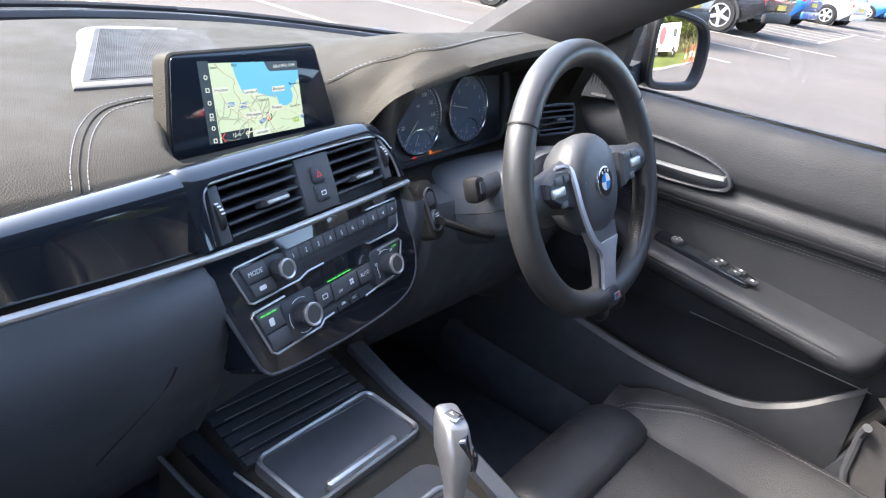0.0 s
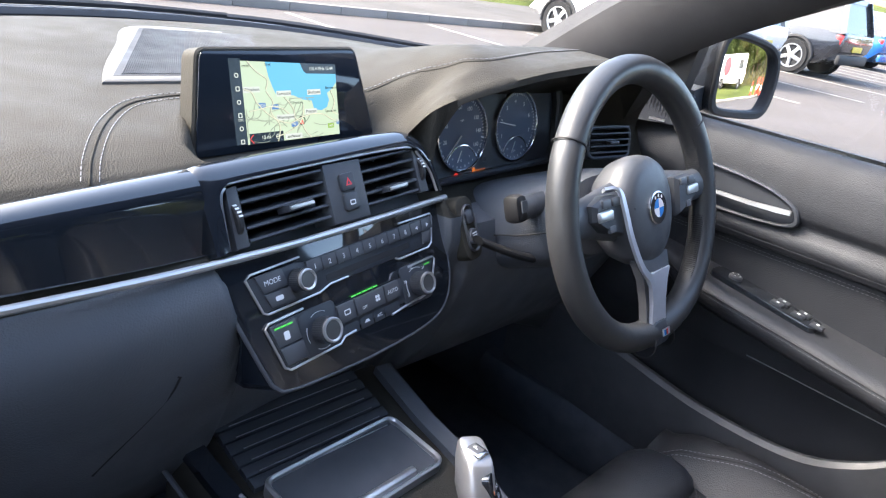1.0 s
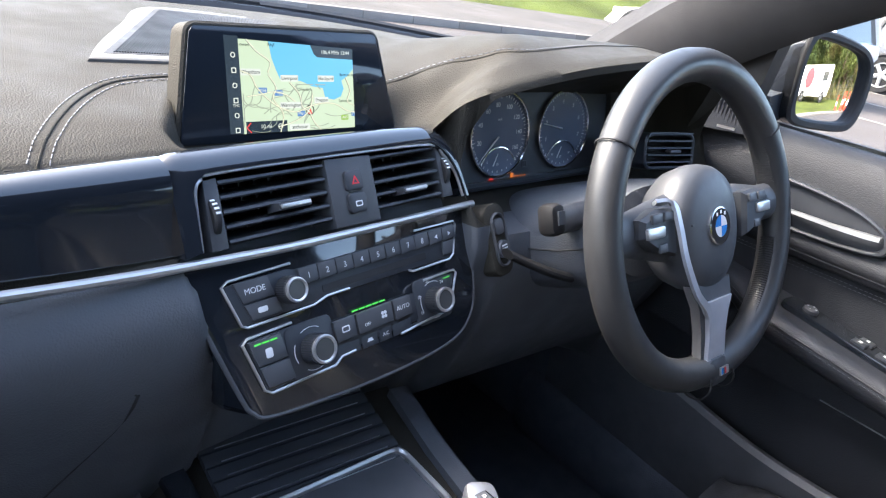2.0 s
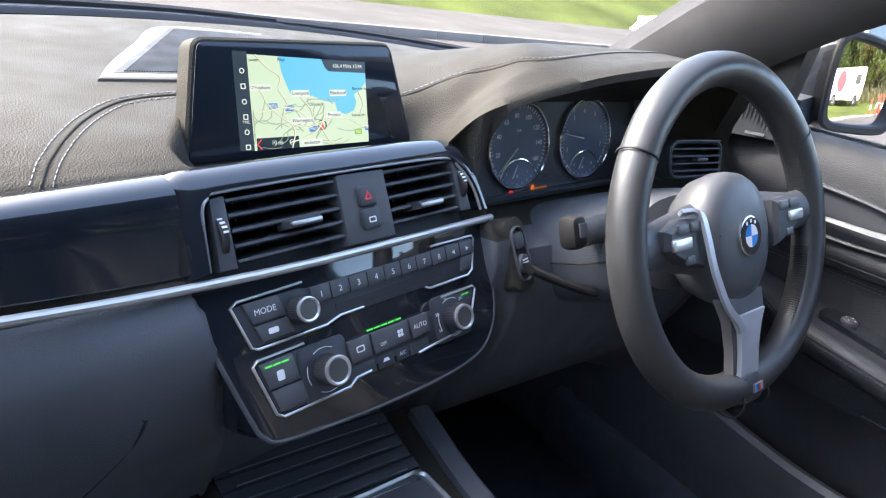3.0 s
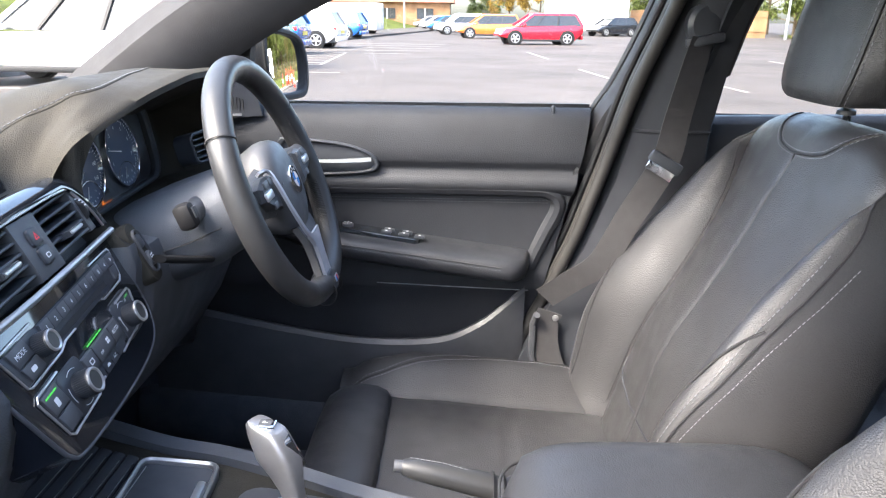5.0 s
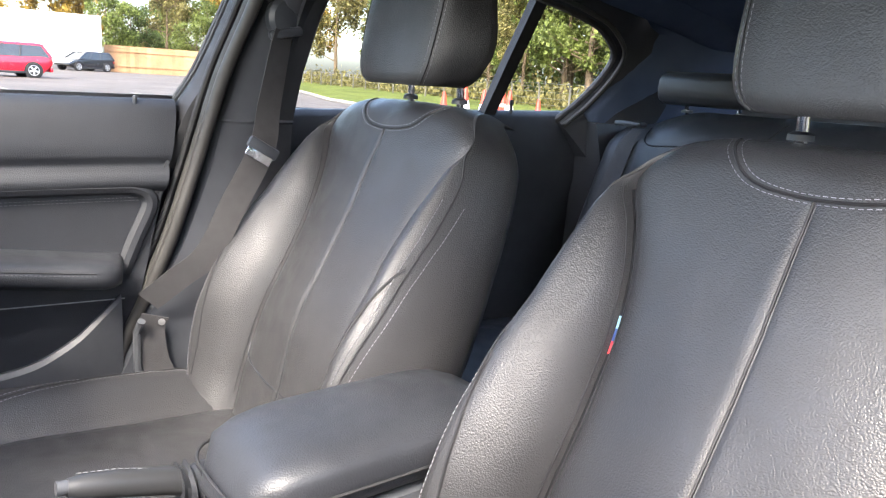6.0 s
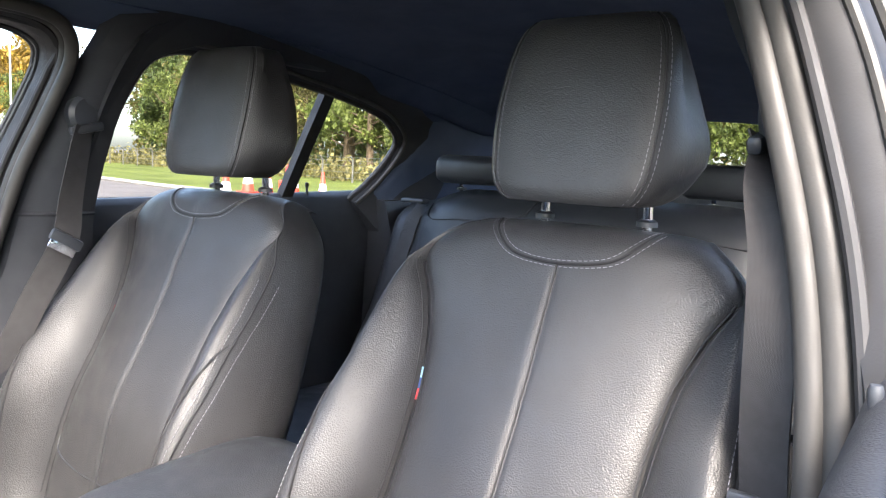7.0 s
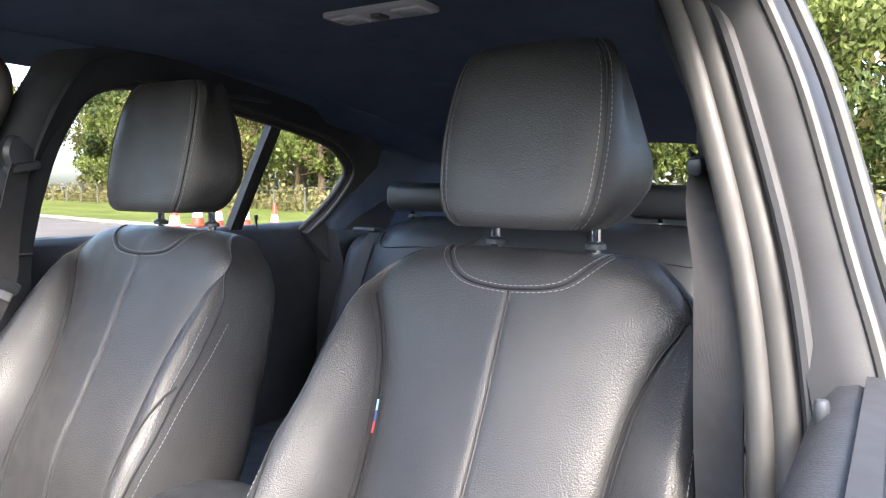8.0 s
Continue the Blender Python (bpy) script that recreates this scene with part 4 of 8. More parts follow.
LAND, SEA, ROAD, EDGE, LABEL = lit("map_land", (0.52, 0.62, 0.44)), lit("map_sea", (0.13, 0.45, 0.66)), lit("map_road", (0.80, 0.76, 0.55)), lit("map_road_edge", (0.30, 0.33, 0.26)), lit("map_label", (0.62, 0.65, 0.58))
MBLUE, MGREEN, MDARK, MINK, MRED, MBAR = lit("map_motorway_sign", (0.05, 0.17, 0.42)), lit("map_green_sign", (0.25, 0.42, 0.04)), lit("map_panel", (0.035, 0.055, 0.075), 0.3), lit("map_ink", (0.06, 0.07, 0.07), 0.1), lit("map_red", (0.75, 0.06, 0.05)), lit("map_side_bar", (0.05, 0.075, 0.10), 0.4)
MW, MH, MZ = 0.1265, 0.0812, 0.0025


def mp(u, v):
    """Map position from 0..1 across and down."""
    return -0.0640 + MW * u, 0.0405 - 0.0045 * u - (MH - 0.0055 * u) * v


part("map_land", prism([mp(0, 1), mp(1, 1), mp(1, 0), mp(0, 0)], 0.0, MZ), LAND, tv, "pale green map")
sea = [(0.24, 0), (1, 0), (1, 0.25), (0.93, 0.36), (0.88, 0.40), (0.90, 0.50), (0.87, 0.60), (0.80, 0.64), (0.72, 0.62), (0.70, 0.50), (0.60, 0.48), (0.50, 0.42), (0.40, 0.43), (0.32, 0.40), (0.29, 0.30), (0.26, 0.18)]
part("map_sea", prism([mp(u, v) for u, v in sea][::-1], 0.0, MZ + 0.0002), SEA, tv, "blue sea on the map")
part("side_bar", prism([(-0.0775, -0.0400), (-0.0640, -0.0405), (-0.0640, 0.0428), (-0.0775, 0.0430)], 0.0, MZ), MBAR, tv, "dark column of small symbols")
rng = random.Random(5)
majors = [[(0, 0.33), (0.08, 0.38), (0.12, 0.50), (0.20, 0.62), (0.30, 0.72), (0.44, 0.78), (0.56, 0.72), (0.70, 0.68), (0.82, 0.70), (0.92, 0.78), (1, 0.80)], [(0.22, 0.36), (0.28, 0.50), (0.25, 0.62), (0.33, 0.80), (0.30, 1.0)], [(0.40, 0.44), (0.48, 0.58), (0.50, 0.72), (0.56, 0.78), (0.60, 0.90), (0.66, 1.0)], [(0.06, 0.0), (0.14, 0.12), (0.24, 0.22), (0.22, 0.34)], [(0.60, 0.56), (0.58, 0.70), (0.52, 0.82), (0.40, 0.90), (0.28, 0.94)], [(0.04, 0.60), (0.14, 0.58), (0.26, 0.55), (0.36, 0.58), (0.44, 0.66)], [(0.92, 0.36), (0.96, 0.52), (0.93, 0.66), (1, 0.72)]]
minors = [[(rng.uniform(0.0, 0.75), rng.uniform(0.45, 1.0))] for k in range(26)]
for w in minors:
    a = rng.uniform(0, 6.28)
    for k in range(4):
        a += rng.uniform(-0.9, 0.9)
        w.append((min(0.99, max(0.01, w[-1][0] + 0.07 * math.cos(a))), min(0.99, max(0.46, w[-1][1] + 0.09 * math.sin(a)))))
eb, rb2 = bmesh.new(), bmesh.new()
for ways, w1, w0 in ((minors, 0.0008, 0.0), (majors, 0.0017, 0.0010)):
    for way in ways:
        pts = [Vector((*mp(p.x, p.y), MZ + 0.0003)) for p in spline([(u, v, 0) for u, v in way], 5)]
        tube(pts, w1 / 2, 4, bm=eb)
        if w0:
            tube([p + Vector((0, 0, 0.0003)) for p in pts], w0 / 2, 4, bm=rb2)
part("map_road_edge", eb, EDGE, tv)["kind"] = "stuff"
part("map_road", rb2, ROAD, tv)["kind"] = "stuff"
for s, u, v, w in (("Wrexham", 0.08, 0.34, 0.16), ("Liverpool", 0.40, 0.395, 0.15), ("Blackpool", 0.73, 0.385, 0.15), ("Warrington", 0.40, 0.70, 0.18), ("Preston", 0.68, 0.645, 0.13), ("anchester", 0.47, 0.955, 0.18)):
    x, y = mp(u, v)
    lb = part("map_label", prism(rrect(MW * w, 0.0058, 0.0006, x, y), MZ, MZ + 0.0006), LABEL, tv)
    text_on(s, 0.0046, x, y, MZ + 0.0007, MINK, tv, "map_name")
for s, u, v in (("Ormskirk", 0.53, 0.52), ("Lancaster", 0.91, 0.655), ("Barrow in", 0.93, 0.33), ("Rhyl", 0.26, 0.035), ("owen", 0.045, 0.055)):
    x, y = mp(u, v)
    text_on(s, 0.0042, x, y, MZ + 0.0005, MINK, tv, "map_name")
for s, u, v, mt in (("M56", 0.17, 0.535, MBLUE), ("M62", 0.30, 0.56, MBLUE), ("M61", 0.49, 0.80, MBLUE), ("A65", 0.90, 0.865, MGREEN), ("M", 0.985, 0.82, MBLUE)):
    x, y = mp(u, v)
    part("map_sign", prism(rrect(0.0085 if len(s) > 1 else 0.004, 0.005, 0.0006, x, y), MZ, MZ + 0.0006), mt, tv)
    text_on(s, 0.0042, x, y, MZ + 0.0007, LABEL, tv, "sign_text")
x, y = mp(0.57, 0.76)
part("position_ring", frame_ring(circle(0.0048, 24, x, y), circle(0.0040, 24, x, y), MZ, MZ + 0.0006), MINK, tv)
part("position_arrow", prism([(x, y + 0.002), (x - 0.0024, y - 0.004), (x, y - 0.0028), (x + 0.0024, y - 0.004)], MZ, MZ + 0.0008), MRED, tv)
part("status_panel", prism([mp(0.60, 0.0), mp(0.63, 0.10), mp(0.66, 0.135), mp(1, 0.135), mp(1, 0)][::1], MZ, MZ + 0.0005), MBAR, tv)
text_on("106.4 MHz 13:44", 0.0050, *mp(0.83, 0.065), MZ + 0.0006, LABEL, tv, "status_text")
part("scale_panel", prism([mp(0.02, 1.0), mp(0.36, 1.0), mp(0.36, 0.87), mp(0.02, 0.87)], MZ, MZ + 0.0005), MDARK, tv)
text_on("10 mi", 0.0052, *mp(0.18, 0.93), MZ + 0.0006, LABEL, tv, "scale_text")
part("scale_ring", frame_ring(circle(0.0026, 16, *mp(0.30, 0.935)), circle(0.0019, 16, *mp(0.30, 0.935)), MZ, MZ + 0.0007), LABEL, tv)
part("back_mark", tube([(*mp(0.055, 0.885), MZ + 0.0006), (*mp(0.02, 0.935), MZ + 0.0006), (*mp(0.055, 0.99), MZ + 0.0006)], 0.0006, 4), MRED, tv)
for k in range(6):
    yy = 0.0268 - 0.0128 * k
    part("symbol", frame_ring(rrect(0.0046, 0.0046, 0.0006 if k % 2 else 0.0022, -0.0700, yy), rrect(0.0030, 0.0030, 0.0005 if k % 2 else 0.0014, -0.0700, yy), MZ, MZ + 0.0004), LABEL, tv)
text_on("TMC", 0.0034, -0.0700, 0.0268 - 0.0128 * 3 - 0.0045, MZ + 0.0004, LABEL, tv, "symbol_text")

# ---- instrument cluster ----
CLUSTER = frame_of((0.344, 0.8433, 0.9607), 2.2, 9, 1.3)
cluster = thing("instrument_cluster", CLUSTER, "black instrument cluster with two chrome-ringed round dials", "instrument cluster")
part("panel", prism(rrect(0.345, 0.135, 0.03, 0.01, 0.0), -0.02, 0.0, 0.0), PLASTIC, cluster)
# the sky's reflection in the dial cover is painted in as a bluish base
DIAL = mat("dial_glass_sky_tint", (0.13, 0.155, 0.21), 0.12, spec=0.6, vary=0.1, vscale=12, rvar=0.02)
part("bezel", frame_ring(rrect(0.33, 0.125, 0.03, 0.01, 0.0), rrect(0.30, 0.112, 0.028, 0.01, 0.0), -0.01, 0.012, 0.004), PLASTIC, cluster)
NEEDLE = mat("needle_white", (0.75, 0.75, 0.76), 0.4, vary=0)
for cx, nums, needle, small in ((-0.062, [("20", 195), ("40", 160), ("60", 128), ("80", 98), ("100", 65), ("120", 33), ("140", 2), ("160", -30)], 222, ("0", "12", "1")), (0.062, [("1", 200), ("2", 165), ("3", 130), ("4", 95), ("5", 58), ("6", 22), ("7", -15)], 168, ("10", "20", "30"))):
    d = part("dial", prism(circle(0.050, 48, cx, 0.0), -0.005, 0.0015), DIAL, cluster, "dark glossy dial")
    part("dial_ring", frame_ring(circle(0.0525, 48, cx, 0.0), circle(0.0500, 48, cx, 0.0), -0.004, 0.006, 0.001), BRIGHT, d, "bright chrome ring")
    tk = bmesh.new()
    for k in range(49):
        a = radians(225 - 270 * k / 48)
        L = 0.005 if k % 6 == 0 else 0.003
        tube([(cx + 0.048 * math.cos(a), 0.048 * math.sin(a), 0.002), (cx + (0.048 - L) * math.cos(a), (0.048 - L) * math.sin(a), 0.002)], 0.0004, 4, bm=tk)
    part("dial_marks", tk, WHITE_PRINT, d)
    for s, a in nums:
        text_on(s, 0.0078, cx + 0.0355 * math.cos(radians(a)), 0.0355 * math.sin(radians(a)), 0.0018, WHITE_PRINT, cluster, "numeral")
    a = radians(needle)
    part("needle", tube([(cx + 0.004 * math.cos(a), 0.004 * math.sin(a), 0.004), (cx + 0.043 * math.cos(a), 0.043 * math.sin(a), 0.004)], [0.0011, 0.0005], 6), NEEDLE, d, "white needle")
    arc = [(cx + 0.032 * math.cos(radians(t)), -0.046 + 0.032 * math.sin(radians(t)) * 0.95, 0.003) for t in range(20, 165, 9)]
    part("small_dial_edge", tube(arc, 0.0008, 5), BRIGHT, d)
    part("small_needle", tube([(cx - 0.010, -0.038, 0.004), (cx - 0.002, -0.023, 0.004)], [0.0008, 0.0004], 5), NEEDLE, d)
    tk = bmesh.new()
    for k in range(13):
        t = radians(205 + 130 * k / 12)
        tube([(cx + 0.047 * math.cos(t), 0.047 * math.sin(t), 0.0022), (cx + 0.0445 * math.cos(t), 0.0445 * math.sin(t), 0.0022)], 0.0004, 4, bm=tk)
    part("small_dial_marks", tk, WHITE_PRINT, d)
    for k, s in enumerate(small):
        text_on(s, 0.0042, cx - 0.018 + 0.018 * k, -0.033 - 0.004 * (k == 1), 0.0018, WHITE_PRINT, cluster, "numeral")
text_on("mph", 0.0042, -0.062, 0.018, 0.0018, WHITE_PRINT, cluster)
part("warning_light", box(0.0018, 0.0070, 0.0006, (-0.085, -0.060, 0.001)), RED_LED, cluster, "lit red warning light")
part("brake_light", frame_ring(circle(0.0040, 16, -0.070, -0.0575), circle(0.0028, 16, -0.070, -0.0575), 0.0, 0.001), RED_LED, cluster, "lit red brake light")
text_on("!", 0.0050, -0.070, -0.0575, 0.001, RED_LED, cluster, "brake_mark")
part("fuel_light", prism(rrect(0.005, 0.007, 0.001, -0.032, -0.054), 0, 0.001), AMBER_LED, cluster, "lit amber fuel light")
text_on("Range 21 mls", 0.0040, -0.028, -0.055, 0.001, AMBER_LED, cluster, "range_text", "LEFT")
text_on("P", 0.0058, -0.010, -0.041, 0.001, GREY_PLASTIC, cluster, "gear_letter")
part("gear_frame", frame_ring(rrect(0.0085, 0.0085, 0.001, -0.010, -0.041), rrect(0.0073, 0.0073, 0.001, -0.010, -0.041), 0, 0.001), GREY_PLASTIC, cluster)

# ---- steering column and stalks ----
col = thing("steering_column", WHEEL, "dark grey steering column shroud with two stalks", "steering column")
rings = []
for z, w, h, y in ((-0.23, 0.10, 0.055, -0.01), (-0.16, 0.115, 0.062, -0.012), (-0.10, 0.112, 0.060, -0.010), (-0.06, 0.098, 0.055, -0.006), (-0.045, 0.088, 0.050, -0.004)):
    rings.append([(math.copysign(abs(math.cos(t)) ** 0.6, math.cos(t)) * w, y + math.copysign(abs(math.sin(t)) ** 0.75, math.sin(t)) * h, z) for t in [2 * math.pi * k / 40 for k in range(40)]])
part("shroud", loft(rings), DASH_LOW, col)
part("shroud_joint", tube([(-0.117, -0.014, -0.19), (-0.1165, -0.014, -0.10), (-0.103, -0.012, -0.06)], 0.0012, 5), RUBBER, col)
stalk = part("stalk", loft([[(x, y * 0.015 + 0.022, z + yy * 0.012) for y, yy in circle(1, 14)] for x, z in ((-0.085, -0.085), (-0.13, -0.078), (-0.145, -0.075))]), PLASTIC, col, "black wiper stalk")
part("stalk_end", box(0.022, 0.034, 0.024, (-0.151, 0.025, -0.074), 0.007), PIPING, stalk, "thick grey stalk end")
part("stalk_mark", box(0.010, 0.014, 0.002, (-0.150, 0.027, -0.0610)), PLASTIC, stalk)
WI = WHEEL.inverted()
part("lower_stalk", loft([[WI @ Vector((x, y + yy * 0.009, z + zz * 0.0055)) for yy, zz in circle(1, 12)] for x, y, z in ((0.196, 0.712, 0.868), (0.210, 0.695, 0.863), (0.230, 0.680, 0.856), (0.250, 0.674, 0.850), (0.258, 0.673, 0.848))]), PIPING, col, "thin column release lever")

# ---- steering wheel ----
wheel = thing("steering_wheel", WHEEL, "thick black leather steering wheel with three spokes and silver trim", "steering wheel")
R = 0.171
bm = bmesh.new()
rings = []
N = 120
for k in range(N):
    t = 2 * math.pi * k / N
    fat = 1 + 0.10 * max(0.0, math.cos(2 * (t - radians(45)))) * (1 if 0 < math.sin(t) else 0.3)
    ring = []
    for j in range(18):
        a = 2 * math.pi * j / 18
        rr, zz = 0.0178 * fat * math.cos(a), 0.0185 * math.sin(a)
        rad = R - 0.001 + rr - 0.010 * max(0, -math.sin(t)) ** 6
        ring.append((rad * math.cos(t), rad * math.sin(t), zz + 0.004))
    rings.append(ring)
loft(rings + [rings[0]], caps=False, bm=bm)
rim = part("rim", bm, WHEEL_LEATHER, wheel, sharp=80)
for ang in (33, 147, 262, 278):
    a = radians(ang)
    part("rim_seam", tube([(math.cos(a) * (R + 0.0186 * math.cos(b) * 1.03), math.sin(a) * (R + 0.0186 * math.cos(b) * 1.03), 0.004 + 0.0188 * math.sin(b)) for b in [2 * math.pi * k / 20 for k in range(20)]], 0.0011, 5, closed=True), RUBBER, rim)
# hand stitching on the inner side of the rim
st = bmesh.new()
for a0, a1 in ((-68, -12), (12, 30), (150, 168), (192, 248)):
    for k in range(int((a1 - a0) * 0.9)):
        a = radians(a0 + k / 0.9)
        b = a + radians(0.55)
        tube([((R - 0.0178) * math.cos(a), (R - 0.0178) * math.sin(a), -0.004), ((R - 0.0192) * math.cos(b), (R - 0.0192) * math.sin(b), 0.004), ((R - 0.0178) * math.cos(a), (R - 0.0178) * math.sin(a), 0.013)], 0.0011, 4, bm=st)
sti = part("rim_stitching", st, RUBBER, rim, "cross-stitched inner seam")
sti["kind"] = "stuff"
# hub
hub_o = [(0.062 * math.copysign(abs(math.cos(t)) ** 0.92, math.cos(t)), 0.069 * math.copysign(abs(math.sin(t)) ** 0.92, math.sin(t)) - 0.003) for t in [2 * math.pi * k / 56 for k in range(56)]]
bm = bmesh.new()
loft([[(x * s, y * s, z) for x, y in hub_o] for s, z in ((0.70, -0.045), (0.90, -0.030), (0.99, -0.012), (1.0, -0.002), (0.975, 0.008), (0.90, 0.0155), (0.70, 0.021), (0.40, 0.0238), (0.02, 0.025))], bm=bm)
part("airbag_cover", bm, GREY_PLASTIC, wheel, "dark grey soft airbag cover")
part("horn_mark", prism(rrect(0.010, 0.0022, 0.001, -0.040, 0.006), 0.020, 0.0215), PLASTIC, wheel)
part("hub_lettering", prism(rrect(0.016, 0.005, 0.001, 0.0, -0.052), 0.0165, 0.0195), PLASTIC, wheel, "embossed unreadable lettering")
em = part("emblem", lathe([(0.0205, 0.022), (0.0205, 0.0265), (0.0188, 0.0275)], 40), BRIGHT, wheel, "round enamel emblem with a chrome rim")
part("emblem_ring", lathe([(0.0190, 0.0265), (0.0190, 0.0278), (0.0118, 0.0280), (0.0118, 0.0265)], 40), GLOSS, em)
for q in range(4):
    pts = [(0, 0)] + [(0.0116 * math.cos(radians(90 * q + 90 * k / 8)), 0.0116 * math.sin(radians(90 * q + 90 * k / 8))) for k in range(9)]
    part("emblem_quarter", prism(pts, 0.0265, 0.0280), WHITE_ENAMEL if q % 2 == 0 else BLUE_ENAMEL, em)
for k in range(3):
    a = radians(120 - 30 * k)
    part("emblem_mark", box(0.0028, 0.0036, 0.0004, (0.0152 * math.cos(a), 0.0152 * math.sin(a), 0.0280)), WHITE_ENAMEL, em)
# spokes left and right, with switch pads
for s in (-1, 1):
    sp = part("spoke", loft([[(s * x, y + yc, z + zc) for y, z in [(hh * math.cos(t), 0.011 * math.sin(t)) for t in [2 * math.pi * k / 14 for k in range(14)]]] for x, hh, yc, zc in ((0.055, 0.036, 0.004, -0.004), (0.090, 0.030, 0.006, -0.004), (0.130, 0.022, 0.008, -0.001), (0.160, 0.022, 0.009, 0.004))]), GREY_PLASTIC, wheel)
    pad = part("switch_pad", loft([[(s * (x + dx * k1), y + dy * k1, zt) for x, y, dx, dy in ((0.068, -0.022, 0.004, 0.004), (0.105, -0.012, -0.004, 0.003), (0.128, 0.004, -0.005, 0), (0.126, 0.022, -0.005, -0.003), (0.098, 0.030, 0, -0.004), (0.070, 0.028, 0.004, -0.004))] for zt, k1 in ((0.0, 0), (0.014, 0), (0.019, 1))]), PLASTIC, wheel, "black switch pad")
    part("switch_trim", box(0.030, 0.012, 0.006, (s * 0.108, 0.008, 0.0195), 0.0025), CHROME, pad, "silver rocker switch")
    for k in range(2):
        part("switch", box(0.017, 0.010, 0.004, (s * (0.084 + 0.021 * k), 0.0215, 0.0195), 0.0015), GREY_PLASTIC, pad)
    part("switch", box(0.014, 0.009, 0.004, (s * 0.095, -0.0095, 0.0185), 0.0015), GREY_PLASTIC, pad)
# silver bracket that frames the hub and runs into the lower spoke
for s in (-1,):
    line = spline([(s * 0.096, 0.036, 0.012), (s * 0.077, 0.033, 0.020), (s * 0.073, 0.012, 0.024), (s * 0.067, -0.024, 0.026), (s * 0.048, -0.063, 0.025), (s * 0.027, -0.083, 0.023), (s * 0.018, -0.096, 0.021)], 6)
    part("silver_bracket", strip(line, (s, 0.3, 0), 0.0075, 0.004), SILVER, wheel, "satin silver bracket")
ls = part("lower_spoke", loft([[(-w, y, z - 0.010), (w, y, z - 0.010), (w * 0.96, y, z), (-w * 0.96, y, z)] for y, w, z in ((-0.060, 0.040, 0.014), (-0.085, 0.034, 0.018), (-0.115, 0.027, 0.015), (-0.150, 0.026, 0.012), (-0.166, 0.030, 0.010))]), GREY_PLASTIC, wheel)
part("lower_spoke_trim", loft([[(-w, y, z - 0.004), (w, y, z - 0.004), (w * 0.9, y, z), (-w * 0.9, y, z)] for y, w, z in ((-0.080, 0.032, 0.0215), (-0.095, 0.022, 0.0215), (-0.120, 0.0185, 0.0190), (-0.150, 0.0195, 0.0160))]), SILVER, ls, "satin silver spoke trim")
part("lower_rim_clip", box(0.046, 0.036, 0.036, (0, -0.1605, 0.004), 0.012), PLASTIC, wheel, "black plastic clip on the lower rim")
mb = part("badge", box(0.017, 0.009, 0.002, (0.004, -0.1600, 0.0225)), CHROME, wheel, "small tricolour badge")
for k, mt in enumerate((BLUE_ENAMEL, PLASTIC, RED_PRINT)):
    part("badge_stripe", box(0.0026, 0.007, 0.0006, (-0.0008 + 0.003 * k, -0.1600, 0.0237)), mt, mb)

# ---- centre console ----
cons = thing("centre_console", pose(0, 0.5, 0.3), "black centre console with a roller-lidded tray and chrome frame", "centre console")
CO = Vector((0, 0.5, 0.3))


def cz(y):
    """Height of the console's deck."""
    return interp(y, [(0.30, 0.575), (0.50, 0.615), (0.60, 0.636), (0.70, 0.645), (0.80, 0.668)])


bm = bmesh.new()
rings = []
for y, w in ((0.80, 0.150), (0.76, 0.148), (0.70, 0.142), (0.62, 0.132), (0.54, 0.120), (0.46, 0.108), (0.38, 0.100), (0.30, 0.096), (0.22, 0.094), (-0.10, 0.094)):
    z = cz(y) if y > 0.3 else 0.575 - 0.02 * (0.3 - y)
    rings.append([Vector(p) - CO for p in ((-w - 0.01, y, 0.30), (-w, y, z - 0.035), (-w + 0.006, y, z - 0.012), (-w + 0.016, y, z - 0.004), (w - 0.016, y, z - 0.004), (w - 0.006, y, z - 0.012), (w, y, z - 0.035), (w + 0.01, y, 0.30))])
loft(rings, bm=bm)
part("body", bm, DASH, cons)
for s in (-1, 1):
    line = [(s * 0.137, 0.785, cz(0.785) + 0.002), (s * 0.130, 0.70, cz(0.70) + 0.001), (s * 0.120, 0.62, cz(0.62) + 0.001), (s * 0.108, 0.54, cz(0.54) + 0.001), (s * 0.097, 0.46, cz(0.46)), (s * 0.09, 0.38, cz(0.38))]
    part("gloss_rail", strip([Vector(p) - CO for p in spline(line, 5)], (1, 0, 0), 0.022, 0.012), GLOSS if s < 0 else DASH_LOW, cons, "piano black side rail" if s < 0 else "")
    if s < 0:
        part("chrome_line", tube([Vector((p.x + 0.006, p.y, p.z + 0.0065)) - CO for p in spline(line[1:], 5)], 0.0022, 6), CHROME, cons, "thin chrome line")
        part("side_strip", tube([Vector((p.x - 0.030, p.y, p.z - 0.012)) - CO for p in spline(line, 5)], 0.003, 6), GREY_PLASTIC, cons)
    else:
        part("grey_rail", tube([Vector((p.x + 0.012, p.y, p.z)) - CO for p in spline(line, 5)], 0.005, 6), GREY_PLASTIC, cons)
